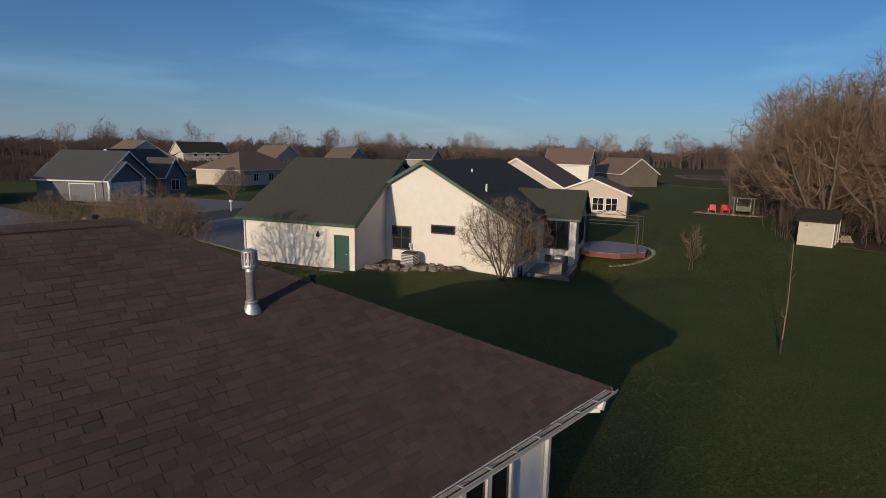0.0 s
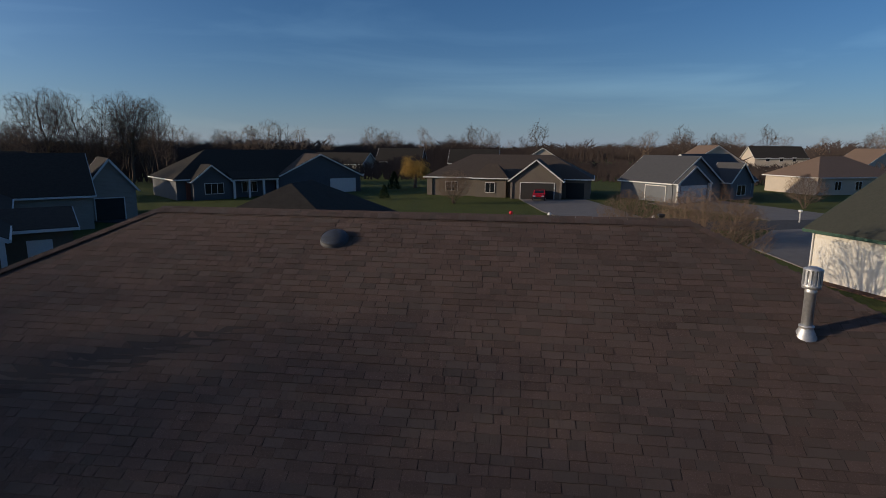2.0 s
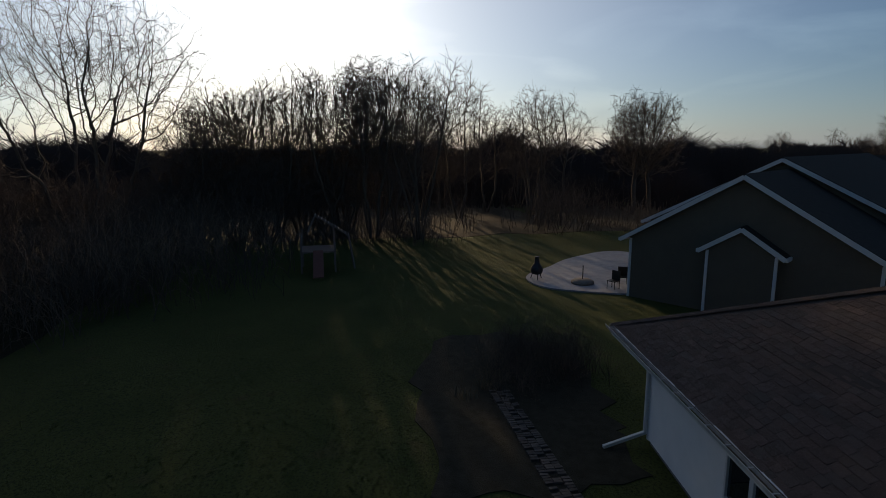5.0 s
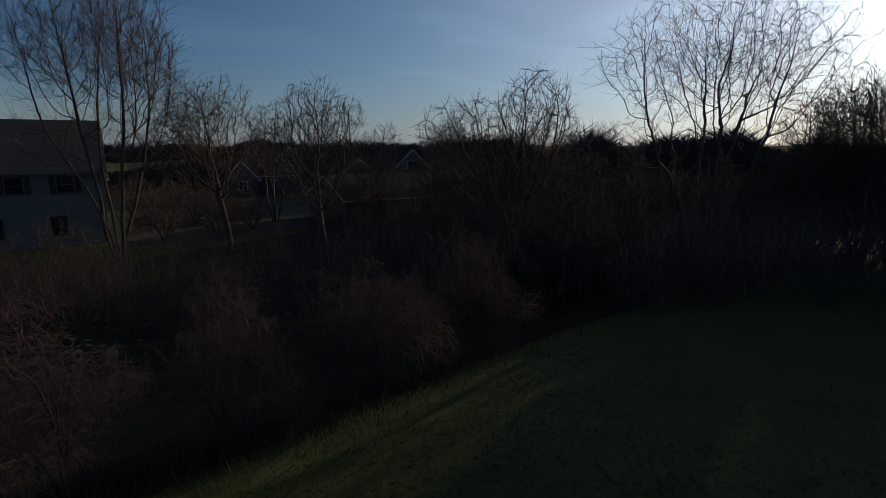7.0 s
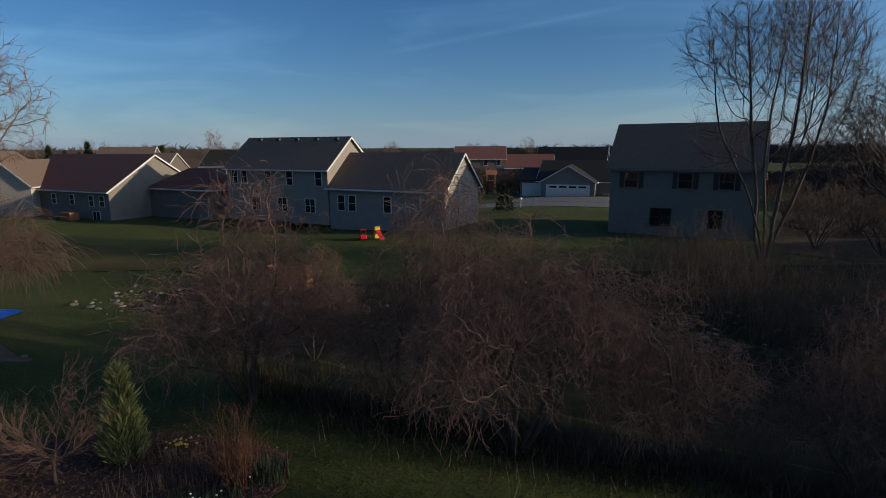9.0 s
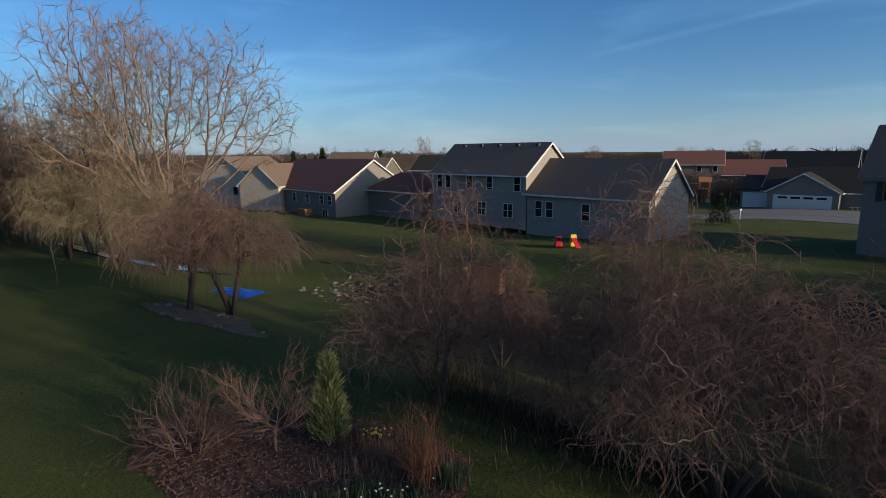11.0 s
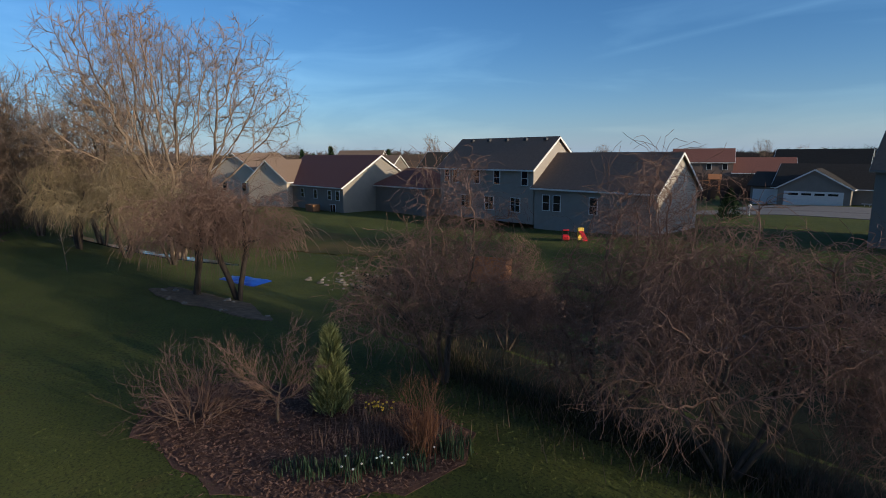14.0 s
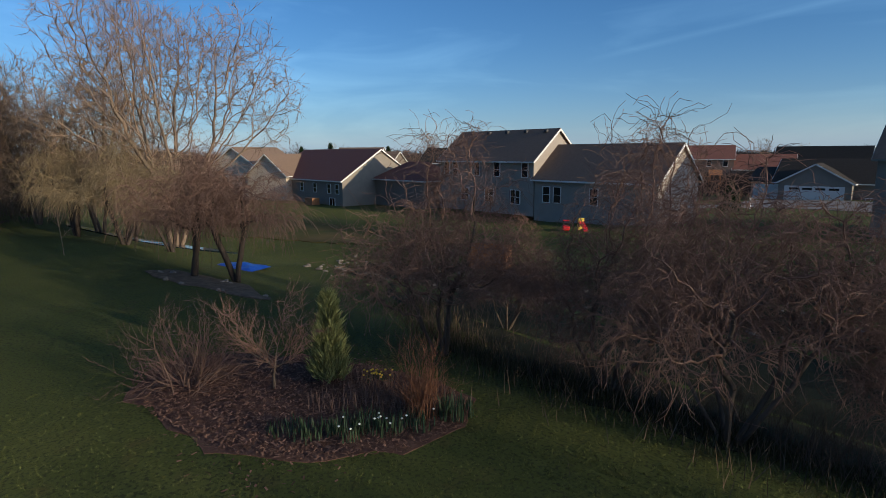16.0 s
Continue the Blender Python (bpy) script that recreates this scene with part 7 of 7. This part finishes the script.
def tree_belt(name, az0, az1, r0, r1, h0, h1, n, seed, material, label):
    """A far belt of woods: thousands of tapering stems and sprays in one object."""
    rng = random.Random(seed)
    vs, fs = [], []
    for _ in range(n):
        a, d = radians(rng.uniform(az0, az1)), rng.uniform(r0, r1)
        x, y = -math.sin(a) * d, math.cos(a) * d
        hh = rng.uniform(h0, h1) * (0.75 + 0.5 * noise.noise((a * 14, d * 0.01, seed)))
        w = rng.uniform(0.12, 0.5) * d / 300
        z = ground_z(x, y) - 0.3
        c, s = math.cos(a) * w, math.sin(a) * w
        lx, ly = rng.gauss(0, 0.12) * hh, rng.gauss(0, 0.12) * hh
        o = len(vs)
        vs += [(x - c, y - s, z), (x + c, y + s, z), (x + lx, y + ly, z + hh)]
        fs.append((o, o + 1, o + 2))
        for _ in range(3):
            f = rng.uniform(0.3, 0.8)
            bx, by, bz = x + lx * f, y + ly * f, z + hh * f
            ex, ez = rng.gauss(0, 0.22) * hh, hh * rng.uniform(0.15, 0.35)
            o = len(vs)
            vs += [(bx, by, bz - w), (bx, by, bz + w), (bx + math.cos(a) * ex, by + math.sin(a) * ex, bz + ez)]
            fs.append((o, o + 1, o + 2))
    ob = raw(name, vs, fs, material)
    return tagged(ob, label, "woods", kind="stuff")


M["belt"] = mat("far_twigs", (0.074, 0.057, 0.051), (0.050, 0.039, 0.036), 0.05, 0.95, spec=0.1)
# lighter copy of the far twigs, with sunlight put into the colour
M["belt_sunlit"] = mat("far_twigs_sunlit", (0.088, 0.067, 0.058), (0.056, 0.044, 0.039), 0.05, 0.95, spec=0.1)
tree_belt("far_woods", -100, 60, 300, 460, 8, 13.5, 15000, 1, M["belt_sunlit"], "far belt of bare brown woods on the horizon")
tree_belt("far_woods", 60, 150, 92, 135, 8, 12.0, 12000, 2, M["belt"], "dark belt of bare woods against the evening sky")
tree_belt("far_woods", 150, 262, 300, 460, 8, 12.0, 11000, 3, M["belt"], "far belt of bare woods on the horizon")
tree_belt("far_woods", 138, 205, 105, 165, 3.5, 6.5, 7000, 7, M["belt"], "belt of bare brush beyond the creek")
tree_belt("far_woods", 0, 62, 200, 300, 7, 11.0, 7000, 4, M["belt"], "belt of bare woods behind the houses")
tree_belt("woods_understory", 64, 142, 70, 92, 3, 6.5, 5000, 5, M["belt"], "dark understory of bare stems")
tree_belt("woods_understory", -92, -73, 80, 130, 3, 9, 5000, 6, M["belt_sunlit"], "brown understory of bare stems")
tree_belt("far_woods", -38, 48, 128, 190, 3.0, 6.0, 7000, 8, M["belt"], "brown belt of bare brush behind the houses")
tree_belt("far_woods", 198, 264, 150, 270, 3.5, 6.5, 8000, 9, M["belt_sunlit"], "brown belt of bare woods beyond the houses")
fars = [Stock(make_tree("bare_tree", 31 + i, 16, (T_FAR, dict(T_FAR, w=0.3))[i % 2], "bark", "twig_dark" if i % 2 else "twig", "distant bare deciduous tree on the skyline", stems=2 + i % 3, lean=0.28, group="far trees")) for i in range(4)]
for k in range(190):
    az = r4.uniform(-100, 60) if k < 130 else r4.uniform(150, 262)
    az += 2.2 * noise.noise((az * 0.35, 3.0, 0.0))
    dist = r4.uniform(250, 420)
    fars[k % 4].put(-math.sin(radians(az)) * dist, math.cos(radians(az)) * dist, (r4.uniform(13, 19) if k < 130 else r4.uniform(10, 14.5)) * (1 + 0.25 * noise.noise((az * 0.2, 8.0, 0.0))) / fars[k % 4].tall, r4.uniform(0, 360))
for az, dist, top in ((25.5, 200, 17), (24.0, 205, 16), (27.3, 200, 15), (22.5, 210, 14.5), (26.4, 215, 16), (15.5, 250, 17), (14.2, 255, 16), (9.8, 260, 17), (5.2, 255, 18.5), (4.2, 260, 17.5), (-30.3, 290, 18), (-31.5, 295, 17), (-37.4, 300, 17), (-129.4, 200, 15.5), (-146.5, 230, 12), (-11.8, 300, 17)):
    fars[int(dist) % 4].put(-math.sin(radians(az)) * dist, math.cos(radians(az)) * dist, top / fars[int(dist) % 4].tall, az * 11)

# ---- brick path beside the house ----
path = thing("brick_path", Matrix(), "weathered brick garden path beside the house", "path")
brick_me = None
k = 0
for j in range(54):
    for i in range(3):
        if brick_me and r4.random() < 0.22:
            continue
        x, y = -16.2 + 0.108 * j - 0.03 * i, 1.50 + 0.019 * j + 0.208 * i
        if brick_me is None:
            b0 = part("brick", boxes((-0.1, 0.1, -0.048, 0.048, -0.05, 0.05), bevel=0.008), M["path_brick"], path)
            brick_me, ob = b0.data, b0
        else:
            ob = new("brick", brick_me)
            ob.parent = path
        ob.matrix_basis = pose(x + r4.uniform(-.01, .01), y + r4.uniform(-.01, .01), ground_z(x, y) + 0.025 + r4.uniform(-.008, .008), 0, 0, 99 + r4.uniform(-5, 5))

# ---- grass blades on the near lawn ----
def near_grass():
    rng = random.Random(77)
    vs, fs = [], []

    def inside(px, py):
        c = False
        for i in range(len(BED)):
            (x1, y1), (x2, y2) = BED[i], BED[i - 1]
            if (y1 > py) != (y2 > py) and px < (x2 - x1) * (py - y1) / (y2 - y1) + x1:
                c = not c
        return c

    while len(fs) < 190000:
        r, th = 3.0 + 21.0 * rng.random() ** 0.8, rng.uniform(0, 6.283)
        x, y = r * math.cos(th), r * math.sin(th)
        if inside(x, y) or (y > 4.3 and -14 < x < 9.6) or y > 9 or rng.random() > 0.3 + 0.7 * (noise.noise((x * 2.2, y * 2.2, 0)) * 0.5 + 0.5) or rng.random() < (r - 9) / 15:
            continue
        for _ in range(6):
            px, py = x + rng.gauss(0, 0.026), y + rng.gauss(0, 0.026)
            a, h, w = rng.uniform(0, 6.28), rng.uniform(0.02, 0.052), rng.uniform(0.006, 0.011)
            z = ground_z(px, py) - 0.005
            dx, dy = rng.gauss(0, 0.025), rng.gauss(0, 0.025)
            o = len(vs)
            vs += [(px - w * math.cos(a), py - w * math.sin(a), z), (px + w * math.cos(a), py + w * math.sin(a), z), (px + dx, py + dy, z + h)]
            fs.append((o, o + 1, o + 2))
    ob = raw("lawn_grass", vs, fs, M["blade"])
    tagged(ob, "short mown grass blades on the lawn", "grass", kind="stuff")


M["blade"] = mat("grass_blades", (0.100, 0.106, 0.030), (0.066, 0.080, 0.021), 1.6, 0.9, spec=0.15, vary=0.5)
near_grass()


def edge_grass(line, n, spread, h0, h1, material, seed, label):
    """Unmown grass and dry stalks along the edge of the lawn."""
    rng = random.Random(seed)
    vs, fs = [], []
    for _ in range(n):
        i = rng.randrange(len(line) - 1)
        (ax, ay), (bx, by), f = line[i], line[i + 1], rng.random()
        x, y = ax + (bx - ax) * f + rng.gauss(0, 0.3), ay + (by - ay) * f + rng.gauss(-0.5, spread)
        h, a = rng.uniform(h0, h1) * (0.6 + 0.8 * abs(noise.noise((x * 0.9, y * 0.9, 4.0)))), rng.uniform(0, 6.28)
        w, z, dx, dy = rng.uniform(0.008, 0.016), ground_z(x, y) - 0.01, rng.gauss(0, 0.3) * h, rng.gauss(0, 0.3) * h
        o = len(vs)
        vs += [(x - w * math.cos(a), y - w * math.sin(a), z), (x + w * math.cos(a), y + w * math.sin(a), z), (x + dx, y + dy, z + h)]
        fs.append((o, o + 1, o + 2))
    tagged(raw("edge_grass", vs, fs, material), label, "grass", kind="stuff")


EDGE = [(-20, -20.0), (-14, -18.2), (-6.8, -15.3), (-2, -14.3), (3.3, -13.3), (8, -12.3), (12.6, -12.2), (17, -14.5), (22, -16.5)]
M["sedge"] = mat("unmown_grass", (0.075, 0.072, 0.034), (0.042, 0.044, 0.022), 1.2, 0.95, spec=0.1, vary=0.4)
M["stalk"] = mat("dry_stalks", (0.15, 0.11, 0.075), (0.08, 0.06, 0.042), 1.2, 0.95, spec=0.1, vary=0.4)
edge_grass(EDGE, 26000, 0.75, 0.10, 0.38, M["sedge"], 5, "dark unmown grass along the lawn's edge")
edge_grass(EDGE, 3000, 1.4, 0.4, 1.1, M["stalk"], 6, "dry brown stalks along the lawn's edge")
rg_ = random.Random(17)
for k in range(12):
    a = rg_.uniform(0, 6.283)
    u, v = 4.3 * math.cos(a) * rg_.uniform(0.75, 1.0), 1.15 * math.sin(a) * rg_.uniform(0.6, 1.0)
    rock(27.4 + u * math.cos(0.28) - v * math.sin(0.28), -8.9 + u * math.sin(0.28) + v * math.cos(0.28), rg_.uniform(0.16, 0.36), rg_, label="rough gray stone on a gravel bed")

# ---- siding courses on the near wall ----
course = None
z = 0.16
while z < EZ - 0.2:
    for x0, x1 in (((WX0 + 0.05, -9.36), (-6.70, 4.81), (7.68, WX1 - 0.05)) if 0.95 < z < 2.2 else ((WX0 + 0.05, WX1 - 0.05),)):
        bm = bmesh.new()
        a = [bm.verts.new(p) for p in ((x0, WY0 + 0.02, z), (x0, WY0 - 0.018, z), (x0, WY0 + 0.006, z + 0.115), (x0, WY0 + 0.02, z + 0.115))]
        b = [bm.verts.new((x1, v.co.y, v.co.z)) for v in a]
        for i in range(4):
            bm.faces.new((a[i], b[i], b[(i + 1) % 4], a[(i + 1) % 4]))
        bm.faces.new(a[::-1])
        bm.faces.new(b)
        bmesh.ops.recalc_face_normals(bm, faces=bm.faces[:])
        part("siding_board", bm, M["white_siding"], home)
    z += 0.115

# ---- shingles ----
SL = math.hypot(RY - EY0, RZ - EZ)
CY, CZ = (RY - EY0) / SL, (RZ - EZ) / SL
EXPO = 0.143


def on_roof(x, s, up):
    """x along the eave, s up the slope, up proud of it."""
    return Vector((x, EY0 + s / SL * (RY + RS * (x + 2.3) - EY0) - up * CZ, EZ + s * CZ + up * CY))


def tab_corners(x0, x1, s, thick):
    e = 0.0035
    return [on_roof(x0, s, 0.002), on_roof(x1, s, 0.002), on_roof(x1 - e, s, thick), on_roof(x0 + e, s, thick), on_roof(x0, s + EXPO + 0.02, 0.0015), on_roof(x1, s + EXPO + 0.02, 0.0015)]


# dark sheet just under the tabs, painting the shade in their gaps
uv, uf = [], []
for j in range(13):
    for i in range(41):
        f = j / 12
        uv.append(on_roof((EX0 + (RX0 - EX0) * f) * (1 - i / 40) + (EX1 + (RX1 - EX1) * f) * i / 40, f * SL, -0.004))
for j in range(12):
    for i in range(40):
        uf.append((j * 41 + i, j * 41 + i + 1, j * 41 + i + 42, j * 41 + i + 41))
raw("roof_felt", uv, uf, M["gap_shade"], home)
TAB_FACES = [(0, 1, 2, 3), (3, 2, 5, 4), (0, 3, 4), (1, 5, 2)]
rs = random.Random(99)
jv, jf = [], []
picked = 0
n_course = int(SL / EXPO)
for c in range(n_course + 1):
    s = c * EXPO - 0.02
    f = max(0.0, s) / SL
    xa, xb = EX0 + (RX0 - EX0) * f, EX1 + (RX1 - EX1) * f
    x = xa + rs.uniform(0, 0.2) - 0.15
    while x < xb:
        w = rs.choice((0.17, 0.22, 0.26, 0.29, 0.31, 0.33, 0.36))
        x0, x1 = max(x, xa), min(x + w - rs.choice((0.004, 0.007, 0.011)), xb)
        x += w
        if x1 - x0 < 0.02:
            continue
        q = tab_corners(x0, x1, s + rs.uniform(-0.004, 0.004), rs.choice((0.006, 0.009, 0.012, 0.015)))
        if 8 <= c <= 15 and -3.6 <= x0 <= 6.5 and picked < 300:
            raw("shingle", q, TAB_FACES, M["shingle"], home)
            picked += 1
        else:
            o = len(jv)
            jv += q
            jf += [tuple(o + i for i in fc) for fc in TAB_FACES]
tagged(raw("shingle_field", jv, jf, M["shingle"], home, "brown laminated asphalt shingles"), kind="stuff")


def cap_mesh(half):
    vs = [(0, 0, 0.02), (0.19, 0, 0.012), (0, half, -0.055), (0.19, half, -0.062), (0, -half, -0.055), (0.19, -half, -0.062), (0, 0, 0.0), (0, half, -0.07), (0, -half, -0.07)]
    me = bpy.data.meshes.new("ridge_cap")
    me.from_pydata(vs, [], [(0, 1, 3, 2), (1, 0, 4, 5), (0, 2, 7, 6), (0, 6, 8, 4)])
    me.materials.append(M["shingle"])
    return me


cm = cap_mesh(0.135)
n = int((RX1 - RX0) / 0.145)
for i in range(n):
    ob = new("ridge_cap", cm)
    ob.parent = home
    ob.matrix_basis = pose(RX0 + 0.145 * i, RY + RS * (RX0 + 0.145 * i + 2.3), RZ + 0.022 + r4.uniform(-.003, .003), 0, 0.0, r4.uniform(-1.5, 1.5))
for a, b in (((EX0, EY0, EZ), (RX0, RYL, RZ)), ((EX1, EY0, EZ), (RX1, RYR, RZ))):
    a, b = Vector(a), Vector(b)
    up_hip = (b - a).normalized()
    nz = (Vector((0, 0, 1)) - up_hip * up_hip.z).normalized()
    ny = nz.cross(up_hip)
    L = (b - a).length
    turn = Matrix((up_hip, ny, nz)).transposed().to_4x4()
    for i in range(int(L / 0.145)):
        ob = new("hip_cap", cm)
        ob.parent = home
        ob.matrix_basis = Matrix.Translation(a + up_hip * (i * 0.145) + nz * 0.028) @ turn @ Matrix.Diagonal((1, 0.9, 0.75, 1))
